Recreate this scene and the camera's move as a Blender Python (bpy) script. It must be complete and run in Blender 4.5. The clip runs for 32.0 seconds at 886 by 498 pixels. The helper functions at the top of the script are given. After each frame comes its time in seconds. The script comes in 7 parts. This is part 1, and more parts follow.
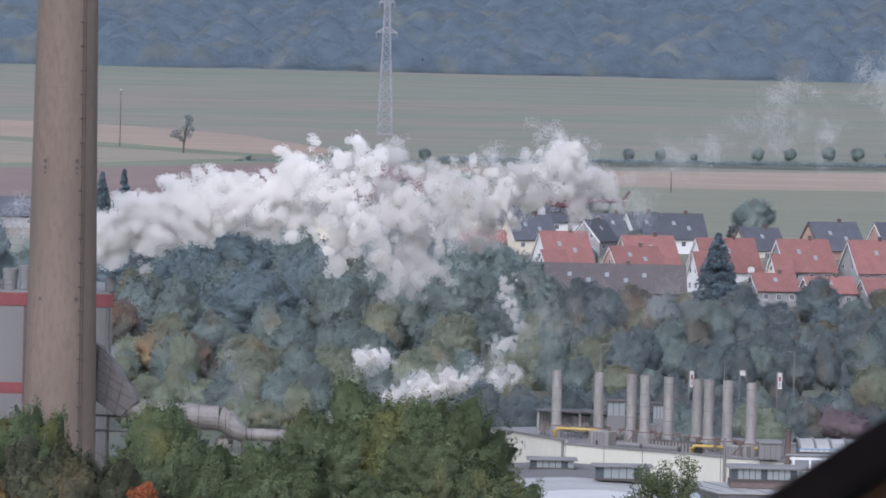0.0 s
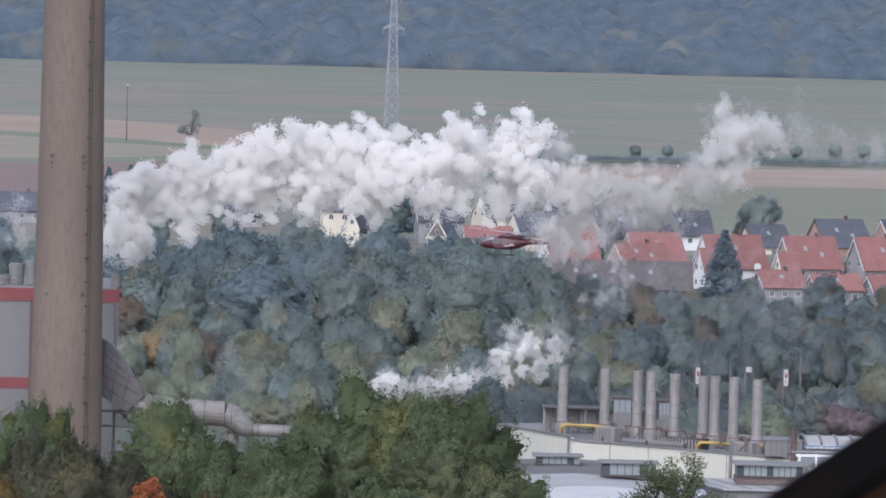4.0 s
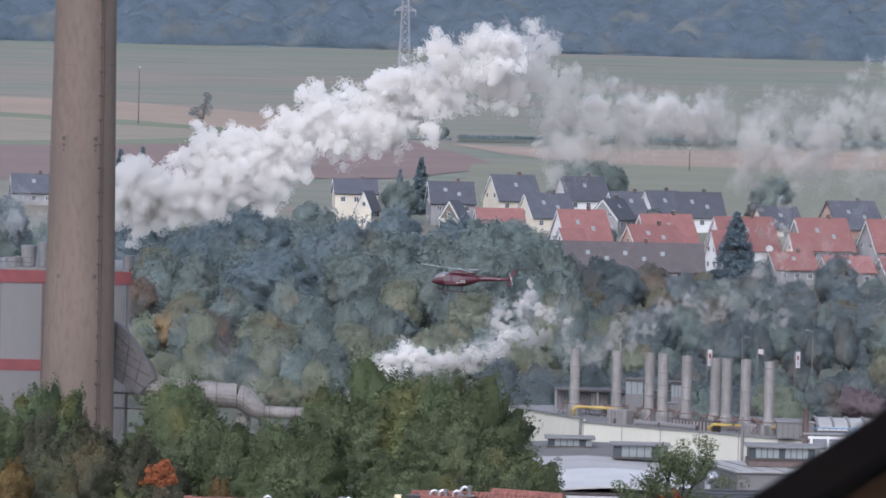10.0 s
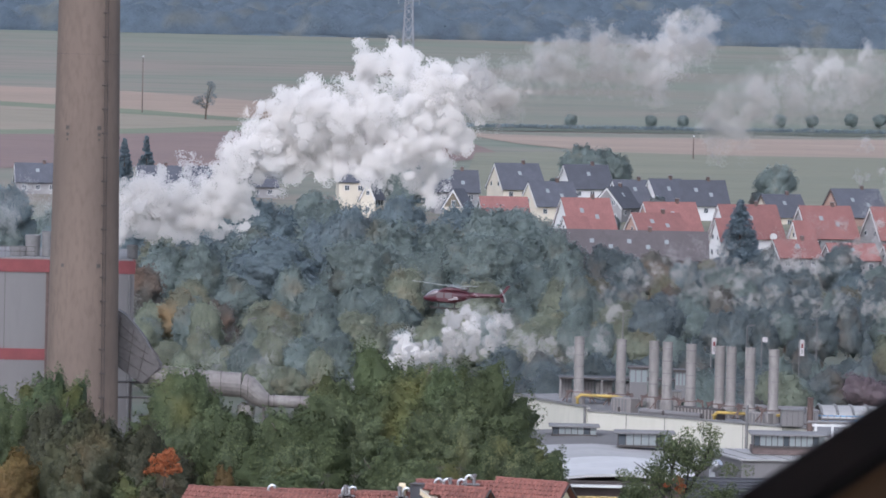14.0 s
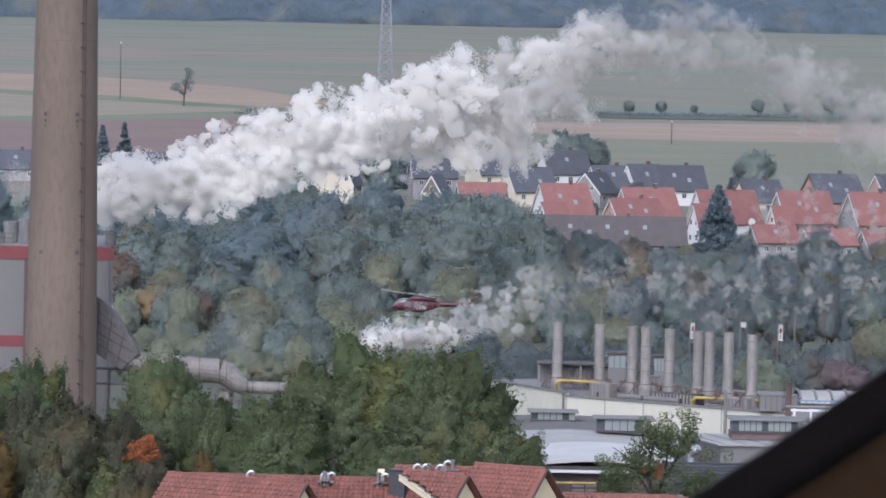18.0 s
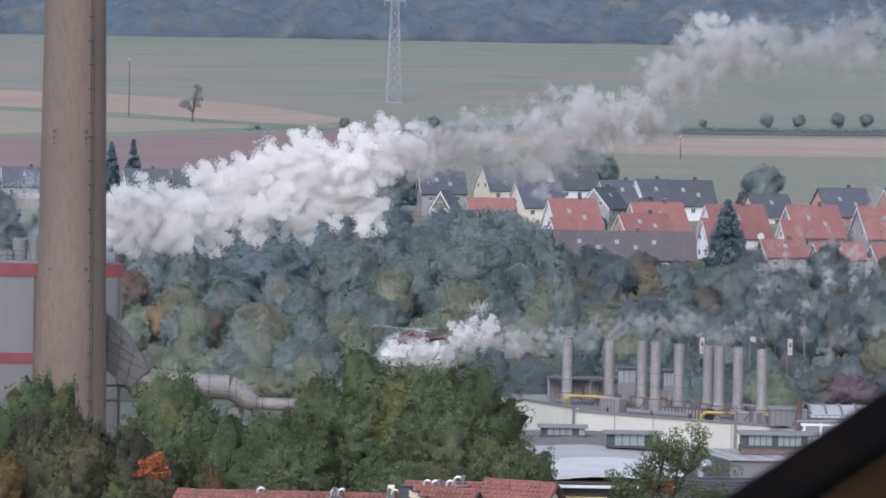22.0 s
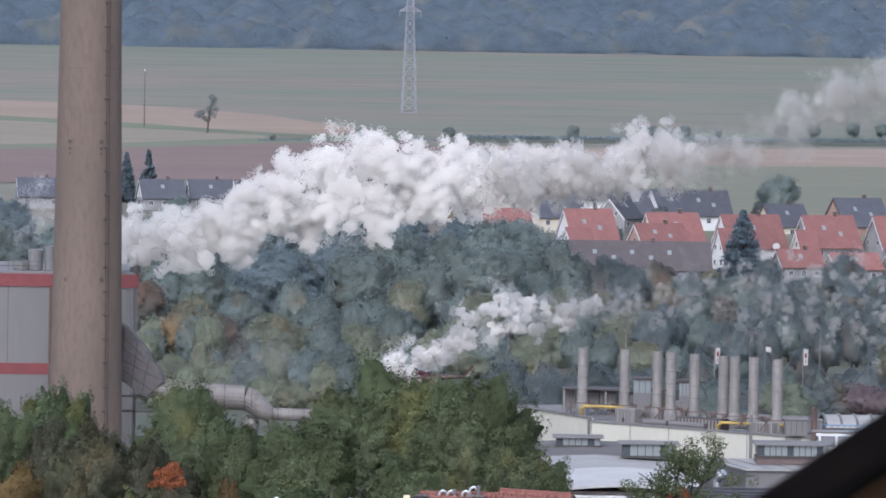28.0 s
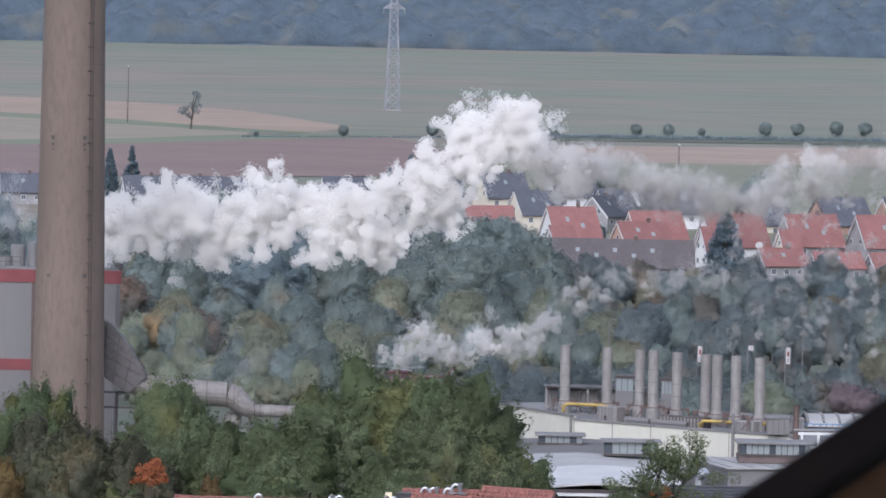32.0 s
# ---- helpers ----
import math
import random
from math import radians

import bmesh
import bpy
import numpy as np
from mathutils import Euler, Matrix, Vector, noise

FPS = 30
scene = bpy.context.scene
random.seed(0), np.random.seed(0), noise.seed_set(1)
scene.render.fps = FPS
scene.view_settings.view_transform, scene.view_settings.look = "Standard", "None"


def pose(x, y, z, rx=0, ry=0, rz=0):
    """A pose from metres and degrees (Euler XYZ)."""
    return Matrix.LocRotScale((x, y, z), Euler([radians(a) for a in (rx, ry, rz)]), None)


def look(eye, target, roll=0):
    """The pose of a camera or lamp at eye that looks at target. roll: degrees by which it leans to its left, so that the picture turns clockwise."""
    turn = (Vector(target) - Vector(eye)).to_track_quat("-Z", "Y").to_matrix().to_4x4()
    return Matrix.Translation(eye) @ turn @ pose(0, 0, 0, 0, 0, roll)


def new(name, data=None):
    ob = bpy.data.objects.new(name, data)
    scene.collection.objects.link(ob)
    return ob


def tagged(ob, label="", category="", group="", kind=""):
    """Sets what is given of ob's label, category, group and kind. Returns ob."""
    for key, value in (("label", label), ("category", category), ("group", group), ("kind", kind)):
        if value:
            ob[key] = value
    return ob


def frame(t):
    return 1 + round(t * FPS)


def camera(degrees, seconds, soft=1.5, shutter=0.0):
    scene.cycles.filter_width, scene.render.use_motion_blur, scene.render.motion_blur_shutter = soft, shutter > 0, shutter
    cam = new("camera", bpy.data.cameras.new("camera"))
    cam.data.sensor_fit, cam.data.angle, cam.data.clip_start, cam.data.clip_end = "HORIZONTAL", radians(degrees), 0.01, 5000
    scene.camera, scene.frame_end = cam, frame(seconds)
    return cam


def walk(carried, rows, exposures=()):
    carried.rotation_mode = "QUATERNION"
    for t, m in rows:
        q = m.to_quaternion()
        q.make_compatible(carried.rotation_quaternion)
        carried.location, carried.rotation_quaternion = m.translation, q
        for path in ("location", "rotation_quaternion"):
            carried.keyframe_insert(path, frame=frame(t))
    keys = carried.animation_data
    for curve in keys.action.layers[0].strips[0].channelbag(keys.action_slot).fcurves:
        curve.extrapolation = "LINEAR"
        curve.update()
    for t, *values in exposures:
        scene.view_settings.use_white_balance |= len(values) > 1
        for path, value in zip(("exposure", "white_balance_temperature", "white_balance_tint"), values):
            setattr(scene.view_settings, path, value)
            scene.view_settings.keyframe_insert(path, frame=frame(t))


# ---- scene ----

# ---- camera: a tripod-less long lens held at one window, forty metres above the works ----
cam = camera(9.958, 32.0, soft=1.75)
cam.data.dof.use_dof = True
cam.data.dof.focus_distance = 620.0
cam.data.dof.aperture_fstop = 56.0
EYE = (0.0, 0.0, 40.0)
# seconds, turn to the left, tilt down, lean to the left (degrees)
TURNS = (
    (0, -0.157, 1.780, 1.311), (0.5, -0.197, 1.664, 1.362), (1, -0.274, 1.594, 1.416), (1.5, -0.264, 1.610, 1.390),
    (2, -0.274, 1.625, 1.449), (2.5, -0.248, 1.654, 1.406), (3, -0.199, 1.730, 1.414), (3.5, -0.139, 1.797, 1.431),
    (5.5, 0.063, 1.916, 1.417), (6, 0.135, 2.000, 1.453), (6.5, 0.209, 1.976, 1.448), (7, 0.220, 1.954, 1.432),
    (7.5, 0.227, 1.956, 1.437), (8, 0.135, 1.931, 1.437), (8.5, -0.003, 1.956, 1.461), (9, 0.000, 1.979, 1.400),
    (9.5, 0.004, 2.004, 1.429), (10, 0.043, 2.031, 1.414), (10.5, 0.081, 2.056, 1.412), (11, 0.073, 2.023, 1.402),
    (11.5, 0.051, 2.030, 1.418), (12, 0.028, 2.040, 1.407), (12.5, 0.046, 2.068, 1.396), (13, 0.046, 2.075, 1.348),
    (13.5, 0.041, 2.103, 1.359), (14, 0.085, 2.161, 1.303), (14.5, 0.080, 2.272, 1.270), (16.5, -0.055, 2.224, 1.223),
    (17, -0.092, 2.202, 1.183), (17.5, -0.104, 2.285, 1.203), (18, -0.162, 2.316, 1.196), (18.5, -0.130, 2.368, 1.145),
    (19, -0.183, 2.362, 1.105), (19.5, -0.102, 2.373, 1.093), (20, -0.082, 2.398, 1.041), (20.5, -0.100, 2.330, 1.036),
    (21, -0.023, 2.301, 1.045), (21.5, -0.030, 2.185, 1.033), (22, -0.055, 2.141, 0.974), (22.5, -0.147, 2.086, 1.028),
    (23, -0.102, 2.155, 1.025), (23.5, -0.038, 2.195, 1.015), (24, -0.050, 2.106, 1.034), (24.5, -0.115, 2.029, 1.018),
    (25, -0.103, 2.018, 1.020), (25.5, -0.074, 2.048, 0.997), (27.5, 0.141, 2.068, 0.952), (28, 0.120, 2.028, 0.942),
    (28.5, 0.137, 2.047, 0.927), (29, -0.073, 1.949, 1.003), (29.5, 0.038, 1.814, 0.966), (30, 0.172, 1.837, 0.969),
    (30.5, 0.188, 1.973, 0.997), (31, 0.187, 2.039, 0.980), (31.5, -0.012, 2.063, 1.091), (32, -0.073, 2.055, 1.179),
)
walk(cam, [(t, pose(*EYE, 0, 0, yaw) @ pose(0, 0, 0, 90 - tilt) @ pose(0, 0, 0, 0, 0, lean)) for t, yaw, tilt, lean in TURNS],
     exposures=((0, 0.55, 5600, 15), (32, 0.55, 5600, 15)))

# ---- light: an overcast autumn day ----
world = bpy.data.worlds.new("overcast_sky")
scene.world = world
world.use_nodes = True
wn = world.node_tree
sky = wn.nodes.new("ShaderNodeTexSky")
sky.sky_type = "NISHITA"
sky.sun_disc = False
sky.sun_elevation = radians(38)
sky.sun_rotation = radians(195)
sky.air_density = 1.0
sky.dust_density = 3.5
sky.ozone_density = 1.0
wn.nodes["Background"].inputs["Strength"].default_value = 0.185
cloud = wn.nodes.new("ShaderNodeHueSaturation")
cloud.inputs["Saturation"].default_value = 0.45
wn.links.new(sky.outputs[0], cloud.inputs["Color"])
wn.links.new(cloud.outputs[0], wn.nodes["Background"].inputs["Color"])
sun = new("sun", bpy.data.lights.new("sun", "SUN"))
sun.data.energy = 0.9
sun.data.angle = radians(40)
sun.data.color = (1.0, 0.98, 0.95)
sun.matrix_world = look((-22, -80, 100), (0, 0, 0))

# ---- materials ----
def mix_colour(nt, fac, a, b):
    m = nt.nodes.new("ShaderNodeMix")
    m.data_type = "RGBA"
    for socket, v in ((m.inputs[0], fac), (m.inputs[6], a), (m.inputs[7], b)):
        if isinstance(v, (tuple, list)):
            socket.default_value = (*v[:3], 1)
        elif isinstance(v, (int, float)):
            socket.default_value = v
        else:
            nt.links.new(v, socket)
    return m.outputs[2]


def noise_fac(nt, scale, detail=4.0, low=0.35, high=0.65, stretch=None):
    pos = nt.nodes.new("ShaderNodeNewGeometry").outputs["Position"]
    if stretch:
        mp = nt.nodes.new("ShaderNodeMapping")
        mp.inputs["Scale"].default_value = stretch
        nt.links.new(pos, mp.inputs["Vector"])
        pos = mp.outputs[0]
    n = nt.nodes.new("ShaderNodeTexNoise")
    n.inputs["Scale"].default_value, n.inputs["Detail"].default_value = scale, detail
    nt.links.new(pos, n.inputs["Vector"])
    r = nt.nodes.new("ShaderNodeMapRange")
    r.inputs[1].default_value, r.inputs[2].default_value = low, high
    nt.links.new(n.outputs["Fac"], r.inputs[0])
    return r.outputs[0]


def material(name, base, other=None, rough=0.8, metal=0.0, scale=0.3, fine=3.0, amount=0.35, bump=0.0, stretch=None, vary=0.0):
    """A surface whose colour drifts between base and other at two scales."""
    m = bpy.data.materials.new(name)
    m.use_nodes = True
    nt = m.node_tree
    b = nt.nodes["Principled BSDF"]
    other = other or tuple(c * 0.65 for c in base)
    c = mix_colour(nt, noise_fac(nt, scale, stretch=stretch), base, other)
    dark = tuple(v * (1 - amount) for v in base)
    f2 = noise_fac(nt, fine, 6.0, 0.45, 0.75, stretch)
    c2 = mix_colour(nt, f2, c, dark)
    if vary:
        rnd = nt.nodes.new("ShaderNodeObjectInfo").outputs["Random"]
        hs = nt.nodes.new("ShaderNodeHueSaturation")
        mr = nt.nodes.new("ShaderNodeMapRange")
        mr.inputs[3].default_value, mr.inputs[4].default_value = 1 - vary, 1 + vary
        nt.links.new(rnd, mr.inputs[0])
        nt.links.new(mr.outputs[0], hs.inputs["Value"])
        nt.links.new(c2, hs.inputs["Color"])
        c2 = hs.outputs[0]
    nt.links.new(c2, b.inputs["Base Color"])
    b.inputs["Roughness"].default_value, b.inputs["Metallic"].default_value = rough, metal
    if bump:
        bp = nt.nodes.new("ShaderNodeBump")
        bp.inputs["Distance"].default_value = bump
        nt.links.new(f2, bp.inputs["Height"])
        nt.links.new(bp.outputs[0], b.inputs["Normal"])
    return m


def leaf_material(name, base, second, third, share=0.25, spread=0.16, glow=0.35, patch=0.16, spray=0.42):
    """Leaves: each leaf and each tree a little different, some turned to autumn colour, light shining through."""
    m = bpy.data.materials.new(name)
    m.use_nodes = True
    nt = m.node_tree
    b = nt.nodes["Principled BSDF"]
    isl = nt.nodes.new("ShaderNodeNewGeometry").outputs["Random Per Island"]
    c = mix_colour(nt, isl, base, second)
    f = noise_fac(nt, patch, 2.0, 0.74 - share * 0.6, 0.92 - share * 0.4)
    c = mix_colour(nt, f, c, third)
    rnd = nt.nodes.new("ShaderNodeObjectInfo").outputs["Random"]
    hs = nt.nodes.new("ShaderNodeHueSaturation")
    for k, lo, hi in (("Value", 1 - spread, 1 + spread), ("Hue", 0.487, 0.508)):
        mr = nt.nodes.new("ShaderNodeMapRange")
        mr.inputs[3].default_value, mr.inputs[4].default_value = lo, hi
        nt.links.new(rnd, mr.inputs[0])
        nt.links.new(mr.outputs[0], hs.inputs[k])
    tuft = nt.nodes.new("ShaderNodeHueSaturation")  # sparser and denser sprays
    mr = nt.nodes.new("ShaderNodeMapRange")
    mr.inputs[3].default_value, mr.inputs[4].default_value = 0.82, 1.2
    nt.links.new(noise_fac(nt, spray, 5.0, 0.3, 0.7), mr.inputs[0])
    nt.links.new(mr.outputs[0], tuft.inputs["Value"])
    nt.links.new(c, tuft.inputs["Color"])
    nt.links.new(tuft.outputs[0], hs.inputs["Color"])
    nt.links.new(hs.outputs[0], b.inputs["Base Color"])
    b.inputs["Roughness"].default_value = 0.6
    b.inputs["Specular IOR Level"].default_value = 0.25
    tr = nt.nodes.new("ShaderNodeBsdfTranslucent")
    nt.links.new(hs.outputs[0], tr.inputs["Color"])
    ms = nt.nodes.new("ShaderNodeMixShader")
    ms.inputs[0].default_value = glow
    nt.links.new(b.outputs[0], ms.inputs[1])
    nt.links.new(tr.outputs[0], ms.inputs[2])
    nt.links.new(ms.outputs[0], nt.nodes["Material Output"].inputs["Surface"])
    return m


def steam_material(name, cover, white):
    """White water droplets: light glances off them and shines through."""
    m = bpy.data.materials.new(name)
    m.use_nodes = True
    nt = m.node_tree
    nt.nodes.remove(nt.nodes["Principled BSDF"])
    df = nt.nodes.new("ShaderNodeBsdfDiffuse")
    tl = nt.nodes.new("ShaderNodeBsdfTranslucent")
    for s in (df, tl):
        s.inputs["Color"].default_value = (white, white * 0.97, white * 0.93, 1)
    body = nt.nodes.new("ShaderNodeMixShader")
    body.inputs[0].default_value = 0.5
    nt.links.new(df.outputs[0], body.inputs[1])
    nt.links.new(tl.outputs[0], body.inputs[2])
    clear = nt.nodes.new("ShaderNodeBsdfTransparent")
    veil = nt.nodes.new("ShaderNodeMixShader")
    veil.inputs[0].default_value = cover
    nt.links.new(clear.outputs[0], veil.inputs[1])
    nt.links.new(body.outputs[0], veil.inputs[2])
    nt.links.new(veil.outputs[0], nt.nodes["Material Output"].inputs["Surface"])
    return m


def glass_material(name, tint, rough=0.08):
    m = bpy.data.materials.new(name)
    m.use_nodes = True
    b = m.node_tree.nodes["Principled BSDF"]
    b.inputs["Base Color"].default_value = (*tint, 1)
    b.inputs["Roughness"].default_value = rough
    b.inputs["Specular IOR Level"].default_value = 0.8
    return m


CONCRETE = material("chimney_concrete", (0.133, 0.099, 0.078), (0.108, 0.081, 0.065), 0.9, scale=0.16, fine=1.5, amount=0.26, bump=0.01, stretch=(1.5, 1.5, 0.5))
STEEL_DARK = material("dark_steel", (0.072, 0.060, 0.056), rough=0.6, metal=0.3, scale=0.8)
SHEET_GREY = material("grey_sheet", (0.138, 0.130, 0.128), (0.123, 0.116, 0.114), 0.6, scale=0.2, fine=2.0, amount=0.10, stretch=(1, 1, 0.2))
SHEET_RED = material("red_sheet", (0.170, 0.038, 0.040), rough=0.7, scale=0.3, amount=0.2)
DUCT = material("duct_sheet", (0.185, 0.168, 0.155), (0.130, 0.114, 0.106), 0.65, metal=0.1, scale=0.5, fine=2.5, amount=0.4, bump=0.01)
HOOD = material("hood_plates", (0.098, 0.088, 0.085), (0.076, 0.068, 0.066), 0.65, metal=0.1, scale=0.6, fine=2.5, amount=0.35, bump=0.01)
STACK = material("stack_sheet", (0.225, 0.207, 0.193), (0.168, 0.153, 0.142), 0.65, metal=0.1, scale=0.6, fine=3.0, amount=0.35, stretch=(1, 1, 0.35))
CREAM_WALL = material("cream_panel", (0.44, 0.42, 0.355), (0.40, 0.382, 0.325), 0.75, scale=0.15, fine=1.5, amount=0.12, stretch=(1, 1, 0.3))
ROOF_GREY = material("roof_felt_grey", (0.160, 0.154, 0.150), (0.130, 0.125, 0.122), 0.85, scale=0.3, fine=2.0, amount=0.25)
ROOF_WHITE = material("roof_sheet_white", (0.275, 0.267, 0.255), (0.23, 0.223, 0.213), 0.75, scale=0.2, fine=1.2, amount=0.15)
ROOF_FELT = material("roof_felt_brown", (0.105, 0.097, 0.092), (0.088, 0.082, 0.078), 0.9, scale=0.4, fine=2.0, amount=0.2)
ROOF_BRIGHT = material("roof_sheet_bright", (0.40, 0.392, 0.38), (0.35, 0.342, 0.33), 0.75, scale=0.25, fine=1.5, amount=0.15)
ROOF_SLATE = material("roof_slate", (0.042, 0.042, 0.047), (0.030, 0.030, 0.035), 0.7, scale=0.5, fine=3.0, amount=0.3)
BARK_DARK = material("dark_bark", (0.035, 0.029, 0.025), (0.025, 0.021, 0.018), 0.9, scale=1.5, fine=8.0, amount=0.4)
PURPLE_BROWN = material("brown_wall", (0.120, 0.088, 0.080), rough=0.8, scale=0.3)
PALE_CLOTH = material("faded_cloth", (0.40, 0.375, 0.37), (0.34, 0.31, 0.30), 0.85, scale=0.8, fine=3.0, amount=0.3)
STACK_SEAM = material("stack_seam", (0.20, 0.18, 0.175), rough=0.7, scale=0.8)
PALE = material("pale_render", (0.50, 0.45, 0.36), (0.45, 0.405, 0.325), 0.85, scale=0.3, fine=2.0, amount=0.12)
YELLOW = material("yellow_pipe", (0.36, 0.25, 0.06), rough=0.5, scale=0.8, amount=0.2)
RUST = material("rust_brown", (0.105, 0.070, 0.060), rough=0.8, scale=0.8)
BLUE = material("blue_paint", (0.080, 0.224, 0.400), rough=0.5, scale=0.8)
WHITE = material("white_paint", (0.52, 0.515, 0.505), (0.47, 0.465, 0.455), 0.7, scale=0.25, fine=2.0, amount=0.1)
SILVER = material("silver_metal", (0.560, 0.568, 0.576), rough=0.35, metal=0.8, scale=1.0, amount=0.1)
# Village tile red, its saturation lowered a little to paint in haze.
HAZY_RED_TILE = material("hazy_red_tile", (0.190, 0.084, 0.074), (0.158, 0.070, 0.062), 0.8, scale=0.5, fine=4.0, amount=0.35, vary=0.15)
NEAR_TILE = material("red_pantile", (0.178, 0.068, 0.050), (0.142, 0.054, 0.040), 0.75, scale=0.5, fine=5.0, amount=0.35, vary=0.2)
DARK_TILE = material("dark_tile", (0.062, 0.065, 0.078), (0.050, 0.052, 0.063), 0.8, scale=0.5, fine=4.0, amount=0.3, vary=0.15)
BROWN_TILE = material("brown_tile", (0.080, 0.068, 0.068), (0.064, 0.054, 0.054), 0.85, scale=0.5, fine=4.0, amount=0.3)
CREAM = material("cream_render", (0.64, 0.54, 0.36), (0.57, 0.48, 0.32), 0.85, scale=0.3, fine=2.0, amount=0.12)
PINK_WALL = material("pink_render", (0.360, 0.240, 0.192), rough=0.85, scale=0.3, amount=0.15)
GREY_WALL = material("grey_render", (0.240, 0.232, 0.232), rough=0.85, scale=0.3, amount=0.15)
MUSTARD = material("mustard_boards", (0.165, 0.138, 0.098), rough=0.85, scale=0.5, amount=0.2)
GLASS = glass_material("window_glass", (0.05, 0.06, 0.07))
CLOUDY_GLASS = glass_material("cloudy_glass", (0.165, 0.185, 0.185), 0.35)
BARK = material("bark", (0.096, 0.076, 0.060), (0.064, 0.052, 0.040), 0.9, scale=1.5, fine=8.0, amount=0.4, bump=0.02)
HELI_RED = material("dark_red_lacquer", (0.062, 0.012, 0.019), (0.050, 0.010, 0.015), 0.35, scale=0.6, amount=0.15)
HELI_GLASS = glass_material("tinted_canopy", (0.13, 0.105, 0.11), 0.08)
HELI_BLADE = material("blade_grey", (0.360, 0.368, 0.360), rough=0.5, scale=1.0, amount=0.1)
BEAM = material("dark_stained_beam", (0.022, 0.012, 0.0095), (0.015, 0.008, 0.007), 0.8, scale=15.0, fine=60.0, amount=0.35, stretch=(1, 1, 1))
BEAM_TAN = material("bare_wood", (0.125, 0.060, 0.022), (0.095, 0.046, 0.017), 0.7, scale=12.0, fine=60.0, amount=0.3)
LATTICE = material("galvanised_steel", (0.285, 0.29, 0.31), rough=0.6, metal=0.2, scale=0.5, amount=0.15)
LEAF_NEAR = leaf_material("leaves_summer", (0.054, 0.073, 0.036), (0.114, 0.138, 0.062), (0.174, 0.162, 0.054), 0.34, 0.16)
LEAF_OCHRE = leaf_material("leaves_ochre", (0.120, 0.088, 0.034), (0.150, 0.105, 0.038), (0.19, 0.095, 0.034), 0.3, 0.15)
LEAF_DULL = leaf_material("leaves_late_summer", (0.052, 0.056, 0.034), (0.090, 0.090, 0.050), (0.125, 0.088, 0.042), 0.36, 0.15)
# Distant leaves: bluer and paler than real ones, haze put into their colour.
LEAF_HAZY_WOOD = leaf_material("leaves_hazy_wood", (0.166, 0.202, 0.196), (0.214, 0.250, 0.228), (0.250, 0.230, 0.176), 0.26, 0.12, 0.5)
LEAF_HAZY_WILLOW = leaf_material("leaves_hazy_willow", (0.196, 0.216, 0.168), (0.252, 0.266, 0.196), (0.295, 0.250, 0.165), 0.32, 0.12, 0.5)
LEAF_HAZY_BLUE = leaf_material("leaves_hazy_blue", (0.150, 0.188, 0.206), (0.188, 0.228, 0.238), (0.208, 0.218, 0.206), 0.22, 0.12, 0.5)
# Not a species: the hazy wood leaves darkened, for shade behind the works.
LEAF_HAZY_DIM = leaf_material("leaves_hazy_dim", (0.130, 0.158, 0.170), (0.170, 0.196, 0.192), (0.225, 0.190, 0.150), 0.36, 0.14, 0.5)
LEAF_HAZY_GOLD = leaf_material("leaves_hazy_gold", (0.180, 0.178, 0.132), (0.225, 0.214, 0.155), (0.30, 0.215, 0.125), 0.4, 0.14, 0.5)
LEAF_HAZY_RUST = leaf_material("leaves_hazy_rust", (0.156, 0.152, 0.134), (0.198, 0.184, 0.156), (0.265, 0.185, 0.128), 0.4, 0.14, 0.5)
LEAF_ORANGE = leaf_material("leaves_orange", (0.30, 0.095, 0.034), (0.22, 0.08, 0.034), (0.24, 0.12, 0.045), 0.3)
LEAF_PLUM = leaf_material("leaves_plum", (0.170, 0.120, 0.128), (0.150, 0.125, 0.130), (0.16, 0.145, 0.138), 0.3)
# Needles lightened and blued as well, standing in for haze over the village.
NEEDLE = leaf_material("spruce_needles", (0.104, 0.138, 0.158), (0.128, 0.164, 0.178), (0.128, 0.158, 0.158), 0.1, 0.1, 0.5)
# Far-hill leaves have the haze before them mixed into a blue base colour.
LEAF_HAZY_FAR = leaf_material("leaves_hazy_far_forest", (0.116, 0.153, 0.184), (0.136, 0.171, 0.200), (0.190, 0.198, 0.178), 0.36, 0.05, 0.5, 0.06, 0.13)
STEAM = steam_material("steam", 0.44, 0.81)
STEAM_THIN = steam_material("thin_steam", 0.32, 0.92)

# ---- building helpers ----
def mesh_of(bm, name, mat, smooth=False):
    me = bpy.data.meshes.new(name)
    bm.to_mesh(me)
    bm.free()
    if mat:
        me.materials.append(mat)
    if smooth:
        me.shade_smooth()
    return me


def part(name, bm, mat, parent=None, label="", smooth=False):
    """One mesh object, under a thing or a part where parent is given."""
    me = mesh_of(bm, name, mat, smooth) if isinstance(bm, bmesh.types.BMesh) else bm
    ob = new(name, me)
    ob.parent = parent
    if label:
        tagged(ob, label)
    return ob


def thing(name, x, y, z, rz=0.0, label="", category="", group="", kind=""):
    ob = new(name)
    ob.empty_display_size = 0.5
    ob.matrix_basis = pose(x, y, z, 0, 0, rz)
    return tagged(ob, label, category, group, kind)


def box(bm, x0, y0, z0, x1, y1, z1):
    v = [bm.verts.new((x, y, z)) for z in (z0, z1) for x, y in ((x0, y0), (x1, y0), (x1, y1), (x0, y1))]
    for f in ((3, 2, 1, 0), (4, 5, 6, 7), (0, 1, 5, 4), (1, 2, 6, 5), (2, 3, 7, 6), (3, 0, 4, 7)):
        bm.faces.new([v[i] for i in f])
    return v


def boxes(*sizes):
    bm = bmesh.new()
    for s in sizes:
        box(bm, *s)
    return bm


